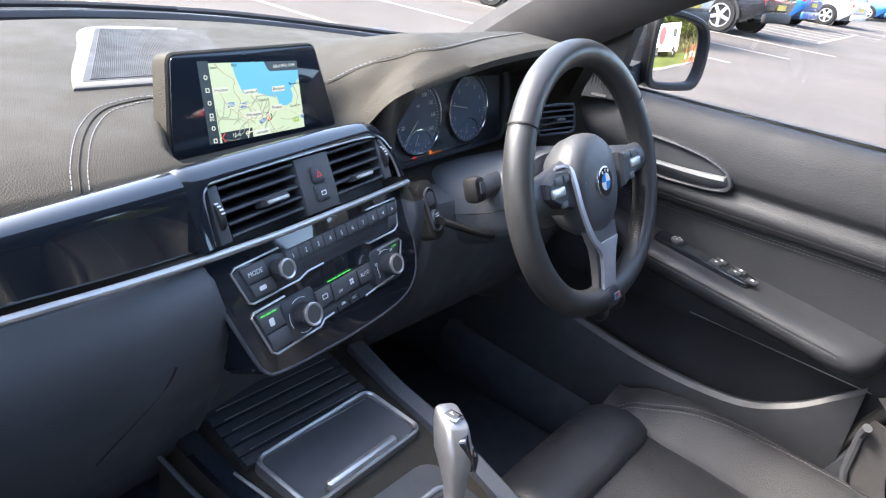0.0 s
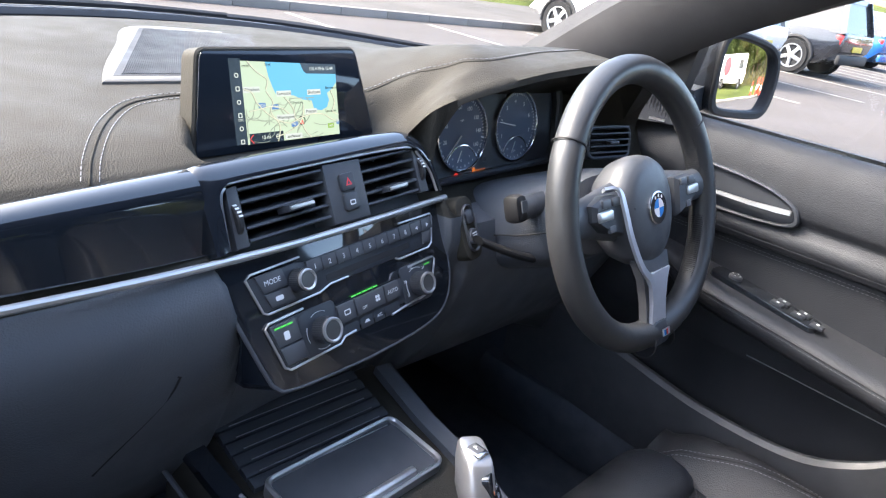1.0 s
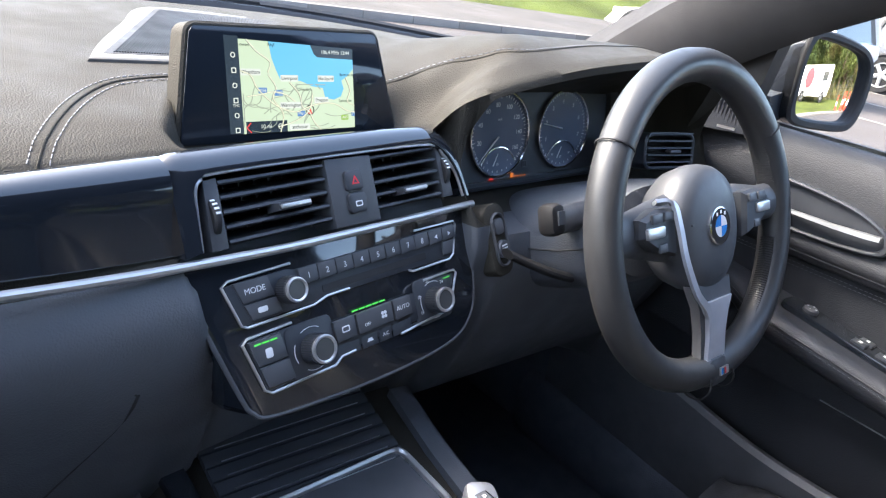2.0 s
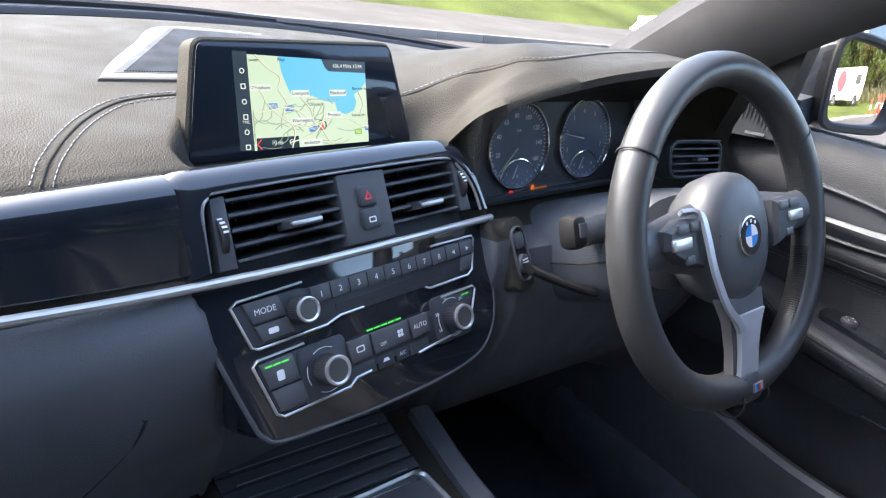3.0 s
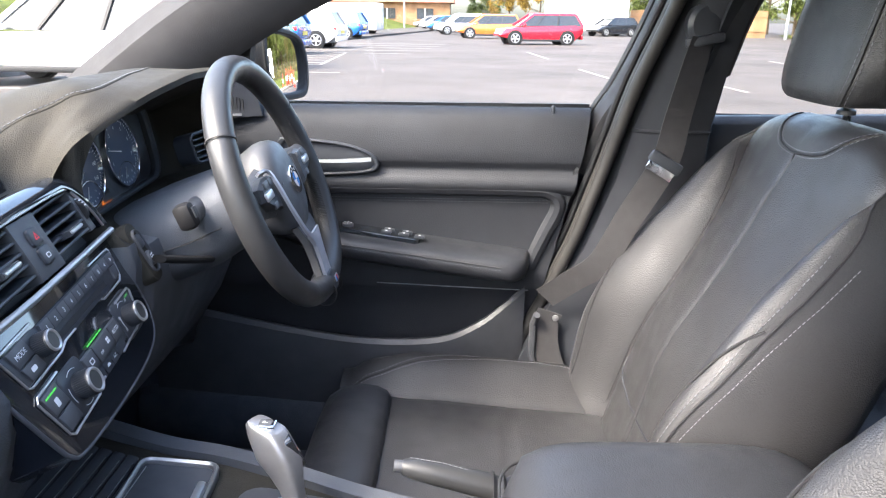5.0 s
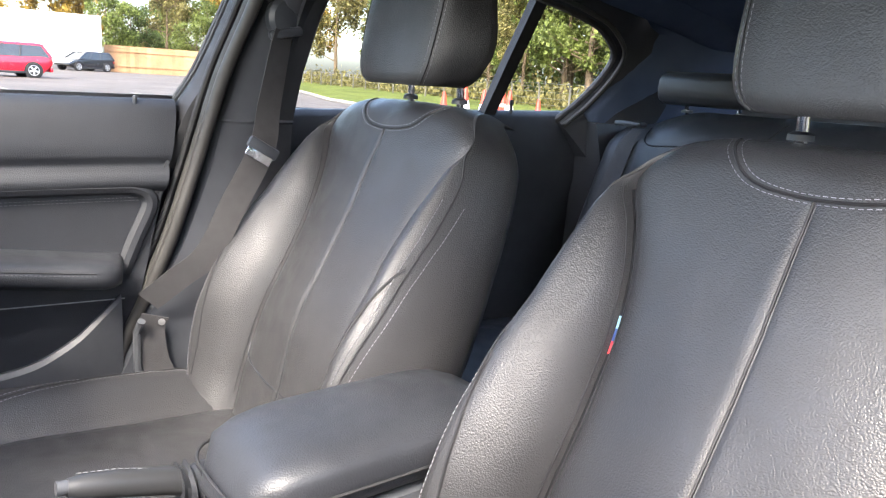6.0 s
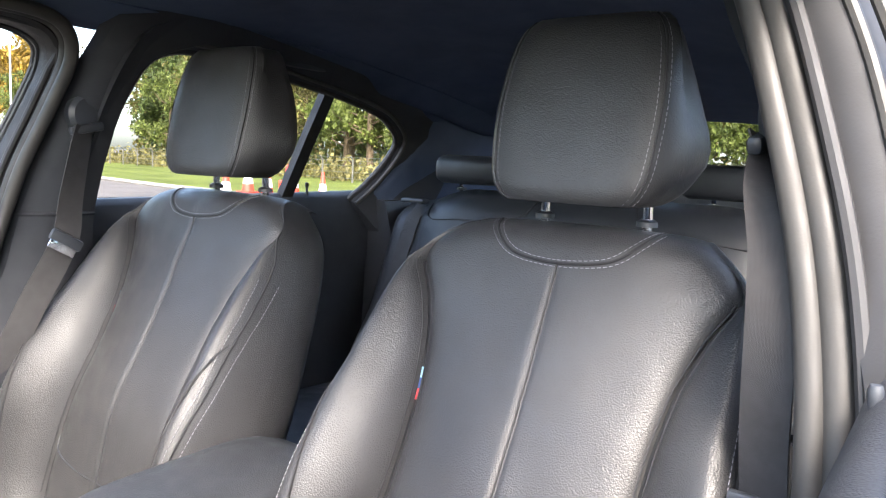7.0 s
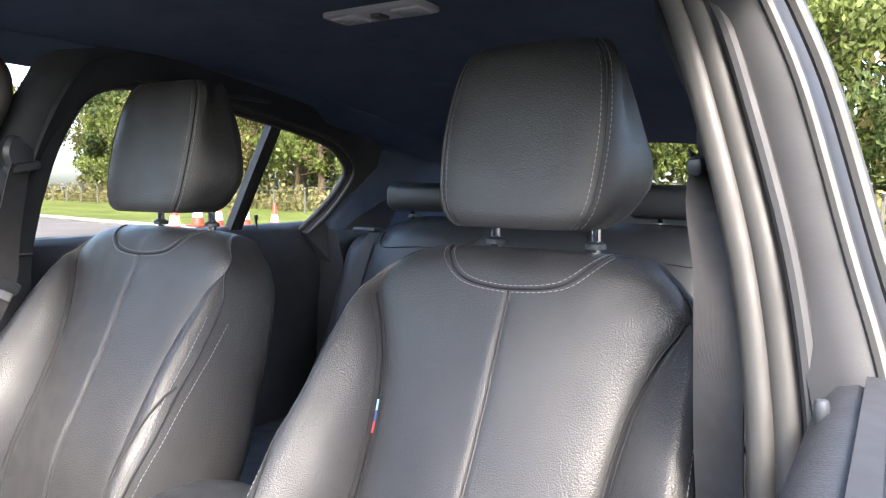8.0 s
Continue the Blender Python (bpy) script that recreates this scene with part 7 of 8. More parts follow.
rings = []
for k in range(31):
    v = k / 30
    z = lerp(0.47, 1.035, v)
    y0 = lerp(-0.70, -0.905, v)
    xs2 = [-0.58 + 1.16 * j / 90 for j in range(91)]
    zs = [z - 0.055 * ss(0.30, 0.56, abs(x)) * v for x in xs2]
    rings.append([Vector((x, y0 + rear_face(x, v), zz)) - RO for x, zz in zip(xs2, zs)] + [Vector((0.57, y0 - 0.12, z - 0.05 * v)) - RO, Vector((-0.57, y0 - 0.12, z - 0.05 * v)) - RO])
rbk = part("backrest", loft(rings), LEATHER_SMOOTH, rs, sharp=75)
rings = []
for k in range(14):
    t = k / 13
    y = lerp(-0.72, -0.26, t)
    xs2 = [-0.58 + 1.16 * j / 60 for j in range(61)]
    rings.append([Vector((x, y, 0.515 + 0.02 * t - 0.016 * math.exp(-((abs(x) - 0.15) / 0.01) ** 2) + 0.02 * math.exp(-((abs(x) - 0.46) / 0.08) ** 2) - 0.05 * max(0, t - 0.85) / 0.15 * (t > 0.85))) - RO for x in xs2] + [Vector((0.58, y, 0.33)) - RO, Vector((-0.58, y, 0.33)) - RO])
part("cushion", loft(rings), LEATHER_SMOOTH, rs, sharp=75)
for cx in (-0.343, 0.305):
    h = part("headrest", loft([[Vector((cx + x * w, -0.935 + 0.036 * math.copysign(abs(math.cos(t)) ** 0.7, math.cos(t)) * w2, 1.083 + 0.037 * math.copysign(abs(math.sin(t)) ** 0.7, math.sin(t)) * w2)) - RO for t in [2 * math.pi * k / 20 for k in range(20)]] for x, w, w2 in ((-1, 0.128, 0.55), (-0.96, 0.128, 0.85), (-0.88, 0.128, 1.0), (0, 0.128, 1.0), (0.88, 0.128, 1.0), (0.96, 0.128, 0.85), (1, 0.128, 0.55))]), LEATHER_SMOOTH, rs, "low folded headrest")
    for s in (-1, 1):
        part("post", tube([Vector((cx + s * 0.065, -0.945, 1.02)) - RO, Vector((cx + s * 0.065, -0.940, 1.06)) - RO], 0.005, 8), BRIGHT, h)
        part("post_sleeve", lathe([(0.014, 0), (0.012, 0.006), (0.006, 0.007)], 14, m=Matrix.Translation(Vector((cx + s * 0.065, -0.945, 1.030)) - RO)), PLASTIC, rs)
for s in (-1, 1):
    loop = spline([(s * 0.12, 0.98, 0), (s * 0.15, 0.90, 0), (s * 0.24, 0.87, 0), (s * 0.36, 0.87, 0), (s * 0.42, 0.90, 0), (s * 0.44, 0.97, 0)], 8)
    part("seam", tube([Vector((p.x, lerp(-0.70, -0.905, p.y) + rear_face(p.x, p.y) + 0.0005, lerp(0.47, 1.035, p.y) - 0.055 * ss(0.30, 0.56, abs(p.x)) * p.y)) - RO for p in loop], 0.0016, 5), RUBBER, rbk)
    # rear belt, flat on the backrest
    bl = thing("rear_seat_belt", pose(s * 0.50, -0.80, 0.9), "dark rear seat belt lying against the backrest", "seat belt", "rear seat belts")
    BLO = Vector((s * 0.50, -0.80, 0.9))
    pts = []
    for k in range(14):
        v = lerp(0.98, 0.16, k / 13)
        x = s * lerp(0.478, 0.505, k / 13)
        pts.append(Vector((x, lerp(-0.70, -0.905, v) + rear_face(x, v) + 0.006, lerp(0.47, 1.035, v) - 0.055 * ss(0.30, 0.56, abs(x)) * v)) - BLO)
    part("webbing", strip(pts, (1, 0, 0), 0.046, 0.002), BELT, bl)
    part("guide", box(0.075, 0.030, 0.012, Vector((s * 0.478, -0.885, 0.995)) - BLO, 0.004), PLASTIC, bl)
    p = pts[10]
    tg = part("tongue", box(0.052, 0.012, 0.020, p + Vector((0, 0.010, 0.006)), 0.004), PLASTIC, bl)
    part("tongue_plate", box(0.022, 0.004, 0.030, p + Vector((0, 0.012, -0.018)), 0.001), BRIGHT, tg)

# ---- roof light ----
rl = thing("ceiling_light", pose(0.006, -0.317, 1.381), "pale grey rear roof light with two lenses and a switch", "ceiling light")
HOUSE = mat("pale_grey_plastic", (0.42, 0.43, 0.46), 0.45, vary=0.05, vscale=30)
LENS = mat("frosted_lens", (0.65, 0.66, 0.68), 0.2, vary=0.03, vscale=40)
part("housing", prism(rrect(0.194, 0.066, 0.012), -0.012, 0.004, 0.002, m=Matrix.Rotation(math.pi, 4, "X")), HOUSE, rl)
for x in (-0.062, 0.058):
    part("lens", prism(rrect(0.055, 0.045, 0.006, x, 0), 0.004, 0.0075, 0.001, m=Matrix.Rotation(math.pi, 4, "X")), LENS, rl, "frosted lens")
part("switch", prism(rrect(0.020, 0.030, 0.004, 0, 0), 0.004, 0.0095, 0.002, m=Matrix.Rotation(math.pi, 4, "X")), GREY_PLASTIC, rl)
# grab handle recess by the driver's side rear
gh = thing("grab_handle", pose(0.53, -0.52, 1.30), "folded dark grab handle under the roof rail", "handle")
part("bar", tube(spline([(0.0, 0.09, 0.012), (-0.012, 0.07, 0.0), (-0.016, 0.0, -0.002), (-0.012, -0.07, 0.0), (0.0, -0.09, 0.012)], 6), 0.008, 10), PLASTIC, gh)


# ---- outside ----
ASPHALT = mat("worn_asphalt", (0.068, 0.059, 0.054), 0.9, spec=0.25, bump=0.5, scale=45, vscale=0.30, vary=0.22, dist=0.012)
PAVING = mat("pale_pavement", (0.064, 0.056, 0.049), 0.9, spec=0.2, bump=0.3, scale=40, vscale=0.5, vary=0.18, dist=0.01)
KERB = mat("concrete_kerb", (0.19, 0.175, 0.16), 0.85, spec=0.2, bump=0.3, scale=60, vscale=2.0, vary=0.18, dist=0.006, island=0.10)
LINE = mat("worn_white_road_paint", (0.20, 0.19, 0.175), 0.8, spec=0.2, bump=0.3, scale=50, vscale=3.0, vary=0.25, dist=0.004)
GRASS = mat("mown_grass", (0.075, 0.090, 0.020), 0.95, spec=0.1, bump=1.0, scale=30, vscale=0.5, vary=0.35, dist=0.05)


def kpoint(a, b, z=0.0):
    """Car park axes: a along the kerb, b from the kerb towards the car."""
    return Vector((7.0 + 0.995 * a - 0.0998 * b, 9.75 - 0.0998 * a - 0.995 * b, z))


gr = bmesh.new()
bmesh.ops.create_grid(gr, x_segments=1, y_segments=1, size=1500)
alone("ground", gr, ASPHALT, "worn grey car park asphalt", "ground", "structure")
# pavement with a kerb of single stones, grass bank behind
bm = bmesh.new()
loft([[kpoint(a, 0.0, -0.05), kpoint(a, 0.0, 0.115), kpoint(a, -4.2, 0.15), kpoint(a, -4.2, -0.05)] for a in (-40, -10, 0, 10, 40, 90)], bm=bm)
pavement = alone("pavement", bm, PAVING, "pale tarmac pavement behind the kerb", "pavement", "structure")
stone = bmesh.new()
box(0.913, 0.13, 0.19, (0, 0, 0.035), 0.012, bm=stone)
stone_me = None
for k in range(46):
    if stone_me is None:
        ob = part("kerb_stone", stone, KERB, pavement)
        stone_me = ob.data
    else:
        ob = new("kerb_stone", stone_me)
        ob.parent = pavement
    ob.matrix_world = Matrix.Translation(kpoint(-14 + 0.915 * k, 0.07, 0.0)) @ Matrix.Rotation(math.atan2(-0.0998, 0.995), 4, "Z")


def bank(name, rows, label):
    bm = bmesh.new()
    loft(rows, closed=False, bm=bm)
    bmesh.ops.subdivide_edges(bm, edges=bm.edges[:], cuts=5, use_grid_fill=True)
    for v in bm.verts:
        v.co.z += 0.07 * noise.noise(v.co * 0.5) + 0.03 * noise.noise(v.co * 2.1)
    return alone(name, bm, GRASS, label, "grass", "structure")


bank("grass_bank", [[kpoint(a, -4.15, 0.10), kpoint(a, -7, 0.75), kpoint(a, -12, 2.0), kpoint(a, -25, 3.6), kpoint(a, -60, 4.5)] for a in (-60, -35, -20, -10, -4, 2, 8, 16, 28, 50, 90)], "bright green grass bank behind the pavement")
edge = [(-30, -8.5), (-8, -9.6), (3.0, -10.6), (8.0, -11.2), (13.0, -11.6), (19.0, -12.0), (24.0, -12.8), (36.0, -17.0), (70, -29)]
bank("grass_verge", [[(x, y, 0.05), (x + 0.3, y - 1.2, 0.12), (x + 1, y - 5, 0.16), (x + 2, y - 14, 0.20), (x + 5, y - 60, 0.5)] for x, y in edge], "green grass verge with scattered cones")
verge_kerb = bmesh.new()
tube([(x, y + 0.02, 0.05) for x, y in edge[:8]], 0.075, 8, bm=verge_kerb)
alone("kerb_verge", verge_kerb, KERB, "pale concrete kerb along the verge", "kerb", "structure")

# painted lines
lines = [(a, 0.45, 5.85) for a in (-10.5, -8.1, -5.7, -3.3, -0.95, 1.75, 4.22, 6.64, 9.06, 18.2, 20.6, 23.0, 25.4, 27.8)]
for a, b0, b1 in lines:
    bm = bmesh.new()
    box(0.10, b1 - b0, 0.006, (0, 0, 0.004), bm=bm)
    ob = alone("road_line", bm, LINE, "worn white parking bay line", "road marking", "structure")
    c = kpoint(a, (b0 + b1) / 2, 0.0)
    ob.matrix_world = Matrix.Translation(c) @ Matrix.Rotation(math.atan2(-0.0998, 0.995), 4, "Z")


def painted(x0, y0, x1, y1, w=0.075):
    bm = bmesh.new()
    L = math.hypot(x1 - x0, y1 - y0)
    box(L, w, 0.006, (0, 0, 0.004), bm=bm)
    ob = alone("road_line", bm, LINE, "worn white line on the car park", "road marking", "structure")
    ob.matrix_world = Matrix.Translation(((x0 + x1) / 2, (y0 + y1) / 2, 0)) @ Matrix.Rotation(math.atan2(y1 - y0, x1 - x0), 4, "Z")


# hatched box beside the row of bays, and bay lines across the way
for seg in ((18.1, 3.95, 25.0, 4.35), (18.1, 3.95, 18.3, 6.1), (25.0, 4.35, 25.3, 6.6), (18.3, 6.1, 25.3, 6.6), *((18.9 + 1.15 * k, 4.03 + 0.067 * k, 18.2 + 1.15 * k + 1.3, 6.2 + 0.06 * k) for k in range(6)),
            (14.9, -2.74, 17.7, -2.54), (20.6, -6.6, 24.7, -5.85), (22.5, -2.3, 27.5, -2.06), (19.4, -9.0, 23.0, -9.3), (12.2, -4.6, 14.6, -4.5), (9.0, -6.8, 11.8, -6.9)):
    painted(*seg)

# ---- parked vehicles ----
TYRE = mat("tyre_rubber", (0.022, 0.022, 0.023), 0.8, spec=0.2, vscale=20)
ALLOY = mat("alloy_wheel", (0.52, 0.53, 0.55), 0.35, metal=0.8, vscale=20)
WINDOW_DARK = mat("dark_car_glass", (0.03, 0.035, 0.04), 0.06, spec=0.6, vary=0.1)
TAIL = mat("red_tail_lamp", (0.45, 0.02, 0.02), 0.2, vary=0.1)
PLATE = mat("yellow_plate", (0.65, 0.50, 0.08), 0.5, vary=0.05)
HEADLAMP = mat("clear_lamp", (0.5, 0.5, 0.52), 0.15, vary=0.1)


def paint(name, c):
    return mat(name, c, 0.22, spec=0.5, vary=0.05, vscale=1.5, coat=0.7)


def car(m, material, L, W, H, tall, label, body_kind="hatch"):
    """A parked car: x to its nose, z up, standing on z = 0."""
    c = thing("parked_car", m, label, "car", "parked cars")
    gh = H * (0.57 if tall else 0.60)
    sill = 0.27 if tall else 0.20
    stations = [(-0.5, 0.42, 0.70), (-0.495, 0.36, gh / H), (-0.47, 0.30, gh / H + 0.02), (-0.40, sill / H, gh / H + 0.02), (-0.2, sill / H, gh / H), (0.0, sill / H, gh / H - 0.01), (0.18, sill / H, gh / H - 0.02), (0.30, sill / H, gh / H - 0.05), (0.42, 0.22, gh / H - 0.10), (0.475, 0.24, gh / H - 0.18), (0.5, 0.28, gh / H - 0.26)]
    rings = []
    for i, (x, z0, z1) in enumerate(stations):
        w = W / 2 * (1 - 0.10 * (abs(x) / 0.5) ** 4)
        z0, z1 = z0 * H, z1 * H
        if i == 0:
            z1 = gh * 0.92
        rings.append([(x * L, -w * 0.90, z0), (x * L, -w, lerp(z0, z1, 0.3)), (x * L, -w * 0.995, lerp(z0, z1, 0.65)), (x * L, -w * 0.93, z1 * 0.99), (x * L, -w * 0.80, z1), (x * L, w * 0.80, z1), (x * L, w * 0.93, z1 * 0.99), (x * L, w * 0.995, lerp(z0, z1, 0.65)), (x * L, w, lerp(z0, z1, 0.3)), (x * L, w * 0.90, z0)])
    part("body", loft(rings), material, c)
    # cabin: painted roof on dark glass
    x_rb, x_rt, x_ft, x_fb = (-0.49, -0.41, 0.08, 0.27) if body_kind == "hatch" else (-0.485, -0.44, 0.06, 0.24)
    def cab(s, t, inn):
        return [(lerp(x_rb, x_rt, t) * L + inn, -W / 2 * lerp(0.90, 0.68, t) + inn * 0.4, lerp(gh - 0.01, H - 0.05, t)), (lerp(x_fb, x_ft, t) * L - inn, -W / 2 * lerp(0.90, 0.68, t) + inn * 0.4, lerp(gh - 0.01, H - 0.05, t)), (lerp(x_fb, x_ft, t) * L - inn, W / 2 * lerp(0.90, 0.68, t) - inn * 0.4, lerp(gh - 0.01, H - 0.05, t)), (lerp(x_rb, x_rt, t) * L + inn, W / 2 * lerp(0.90, 0.68, t) - inn * 0.4, lerp(gh - 0.01, H - 0.05, t))]
    part("windows", loft([cab(0, 0, 0.02), cab(0, 0.5, 0.02), cab(0, 0.97, 0.02)]), WINDOW_DARK, c, "dark windows")
    top = cab(0, 0.93, 0.0)
    roof = [[(x, y, z) for x, y, z in cab(0, 0.90, 0.0)], [(x * 0.99, y * 0.95, z + 0.035) for x, y, z in cab(0, 1.0, 0.0)], [(x * 0.9, y * 0.7, H) for x, y, z in top]]
    part("roof", loft(roof), material, c)
    for sy in (-1, 1):
        for t in (0.0, 0.40, 0.74, 1.0):
            pb = Vector((lerp(x_rb, x_fb, t) * L, sy * W / 2 * 0.905, gh))
            pt = Vector((lerp(x_rt, x_ft, t) * L, sy * W / 2 * 0.69, H - 0.05))
            part("window_pillar", strip([pb, pt], (1, 0, 0), 0.09 if t in (0.0, 1.0) else 0.05, 0.03), material if t in (0.0, 1.0) else RUBBER, c)
        part("wing_mirror", box(0.12, 0.16, 0.11, (x_fb * L - 0.25, sy * (W / 2 + 0.05), gh + 0.04), 0.03), material, c)
        part("tail_lamp", box(0.16, 0.26, 0.14 if not tall else 0.22, (-0.475 * L, sy * W * 0.385, gh - 0.14), 0.03), TAIL, c, "red tail lamp")
        part("head_lamp", box(0.18, 0.28, 0.12, (0.455 * L, sy * W * 0.36, gh * 0.74), 0.03), HEADLAMP, c)
        part("sill", box(L * 0.62, 0.06, 0.10, (0, sy * W * 0.485, sill + 0.02), 0.02), RUBBER, c)
        for x in (-0.305, 0.315):
            r = 0.345 if tall else 0.315
            if tall:
                arch = [(x * L + (r + 0.055) * math.cos(radians(a)), sy * W * 0.493, r + (r + 0.055) * math.sin(radians(a))) for a in range(-10, 191, 12)]
                part("wheel_arch", tube(arch, 0.035, 6), RUBBER, c)
            part("arch_shadow", lathe([(r + 0.05, -0.04), (r + 0.05, 0.012), (0.01, 0.012)], 28, m=Matrix.Translation((x * L, sy * W * 0.49, r)) @ Matrix.Rotation(-sy * math.pi / 2, 4, "X")), TYRE, c)
            wm = Matrix.Translation((x * L, sy * (W * 0.5 - 0.09), r)) @ Matrix.Rotation(-sy * math.pi / 2, 4, "X")
            wh = part("wheel", lathe([(r * 0.70, -0.09), (r * 0.96, -0.10), (r, -0.06), (r, 0.08), (r * 0.95, 0.112), (r * 0.70, 0.108), (r * 0.67, 0.085), (r * 0.64, 0.03), (0.01, 0.03)], 30, m=wm), TYRE, c, "black tyre")
            part("rim", tube([wm @ Vector((r * 0.67 * math.cos(q), r * 0.67 * math.sin(q), 0.100)) for q in [2 * math.pi * k / 28 for k in range(28)]], 0.017, 6, closed=True), ALLOY, wh, "alloy rim")
            for k in range(5):
                part("spoke", box(r * 0.66, 0.075, 0.025, (r * 0.33, 0, 0.095), 0.01, m=wm @ Matrix.Rotation(radians(72 * k + 18), 4, "Z")), ALLOY, wh, "alloy spoke")
            part("hub", lathe([(0.06, 0.08), (0.055, 0.112), (0.01, 0.115)], 16, m=wm), ALLOY, wh)
    part("number_plate", box(0.02, 0.50, 0.11, (-0.5 * L - 0.004, 0, gh * 0.70)), PLATE, c, "yellow plate")
    part("rear_bumper", box(0.10, W * 0.86, 0.20, (-0.492 * L, 0, sill + 0.16), 0.04), material if not tall else RUBBER, c)
    return c


def parked(a, b, turn=0.0):
    """Nose to the kerb at (a, b)."""
    p = kpoint(a, b)
    return Matrix.Translation(p) @ Matrix.Rotation(math.atan2(0.918, 0.396) + radians(turn), 4, "Z")


WHITE_P, BLACK_P, BLUE_P, RED_P, GREY_P, ORANGE_P = paint("white_paint", (0.80, 0.80, 0.80)), paint("black_paint", (0.02, 0.022, 0.028)), paint("blue_paint", (0.02, 0.13, 0.42)), paint("red_paint", (0.55, 0.012, 0.03)), paint("silver_paint", (0.42, 0.43, 0.45)), paint("orange_paint", (0.62, 0.16, 0.03))
for x, y, ang, mt, L, W, H, tall, label in (
        (12.16, 6.95, 87, WHITE_P, 4.38, 1.82, 1.60, True, "white crossover with dark wheel arches parked at the kerb"),
        (16.85, 6.9, 86, BLACK_P, 4.65, 1.86, 1.64, True, "black estate car with red tail lamps parked in a bay"),
        (23.9, 7.5, 86, BLUE_P, 4.0, 1.78, 1.55, False, "bright blue car with red tail lamps parked in a bay"),
        (29.1, 7.2, 84, WHITE_P, 4.25, 1.78, 1.45, False, "white hatchback parked in a bay"),
        (42.0, 7.9, 80, BLUE_P, 4.1, 1.78, 1.50, False, "blue hatchback parked farther along the row"),
        (36.2, -3.3, 98, RED_P, 4.1, 1.74, 1.47, False, "red small hatchback standing across the car park"),
        (47.0, -1.2, 98, ORANGE_P, 4.0, 1.75, 1.47, False, "orange hatchback behind the red car"),
        (57.4, 0.4, 100, WHITE_P, 4.2, 1.78, 1.46, False, "white hatchback in the far row"),
        (64.0, 0.7, 100, WHITE_P, 4.3, 1.8, 1.6, True, "white car in the far row"),
        (71.0, 1.8, 100, BLUE_P, 4.2, 1.78, 1.46, False, "dark blue car in the far row"),
        (80.0, 2.9, 100, WHITE_P, 4.2, 1.78, 1.46, False, "white car far along the row"),
        (90.0, 4.3, 100, GREY_P, 4.2, 1.78, 1.46, False, "silver car far along the row"),
        (101.0, 5.8, 100, RED_P, 4.2, 1.78, 1.46, False, "red car far along the row"),
        (58.2, -11.2, 120, BLACK_P, 4.0, 1.7, 1.40, False, "dark car in front of the white trailer")):
    car(Matrix.Translation((x, y, 0)) @ Matrix.Rotation(radians(ang), 4, "Z"), mt, L, W, H, tall, label, "suv" if tall else "hatch")


def box_vehicle(m, L, W, H, label, name, cab=True):
    v = thing(name, m, label, "van" if cab else "trailer")
    part("body", box(L, W, H - 0.35, (0, 0, 0.35 + (H - 0.35) / 2), 0.12), WHITE_P, v)
    for sy in (-1, 1):
        for x in (-0.32, 0.34):
            wm = Matrix.Translation((x * L, sy * (W / 2 - 0.10), 0.36)) @ Matrix.Rotation(-sy * math.pi / 2, 4, "X")
            wh = part("wheel", lathe([(0.20, -0.1), (0.35, -0.1), (0.36, 0.05), (0.33, 0.11), (0.2, 0.10)], 24, m=wm), TYRE, v)
            part("rim", lathe([(0.2, 0.10), (0.15, 0.06), (0.01, 0.07)], 20, m=wm), ALLOY, wh)
        if cab:
            part("side_window", box(0.75, 0.02, 0.55, (0.30 * L, sy * (W / 2 + 0.003), H * 0.70), 0.05 * 0 + 0.0), WINDOW_DARK, v)
    if cab:
        part("windscreen", box(0.05, W * 0.8, 0.62, (L / 2 + 0.003, 0, H * 0.68)), WINDOW_DARK, v)
        part("grille", box(0.05, W * 0.7, 0.20, (L / 2 + 0.004, 0, 0.75)), RUBBER, v)
        for sy in (-1, 1):
            part("head_lamp", box(0.05, 0.30, 0.25, (L / 2 + 0.004, sy * W * 0.36, 0.95)), HEADLAMP, v)
    return v


box_vehicle(Matrix.Translation((61.0, -9.6, 0)) @ Matrix.Rotation(radians(80), 4, "Z"), 6.6, 2.4, 4.0, "tall white box trailer beside a wooden fence", "trailer", False)
box_vehicle(Matrix.Translation((50.5, 8.4, 0)) @ Matrix.Rotation(radians(80), 4, "Z"), 5.0, 1.9, 2.1, "white panel van at the end of the row", "van")
roundel_van = box_vehicle(Matrix.Translation((12.9, -19.6, 0.16)) @ Matrix.Rotation(radians(38), 4, "Z"), 4.6, 1.9, 2.2, "white van behind the grass with a red roundel", "van")
SIGN_RED = mat("red_sign", (0.62, 0.03, 0.04), 0.5, vary=0.05)
for sy in (-1, 1):
    part("roundel", lathe([(0.60, 0.0), (0.60, 0.010), (0.01, 0.012)], 30, m=Matrix.Translation((-0.9, sy * 1.001, 1.45)) @ Matrix.Rotation(-sy * math.pi / 2, 4, "X")), SIGN_RED, roundel_van, "plain red roundel")
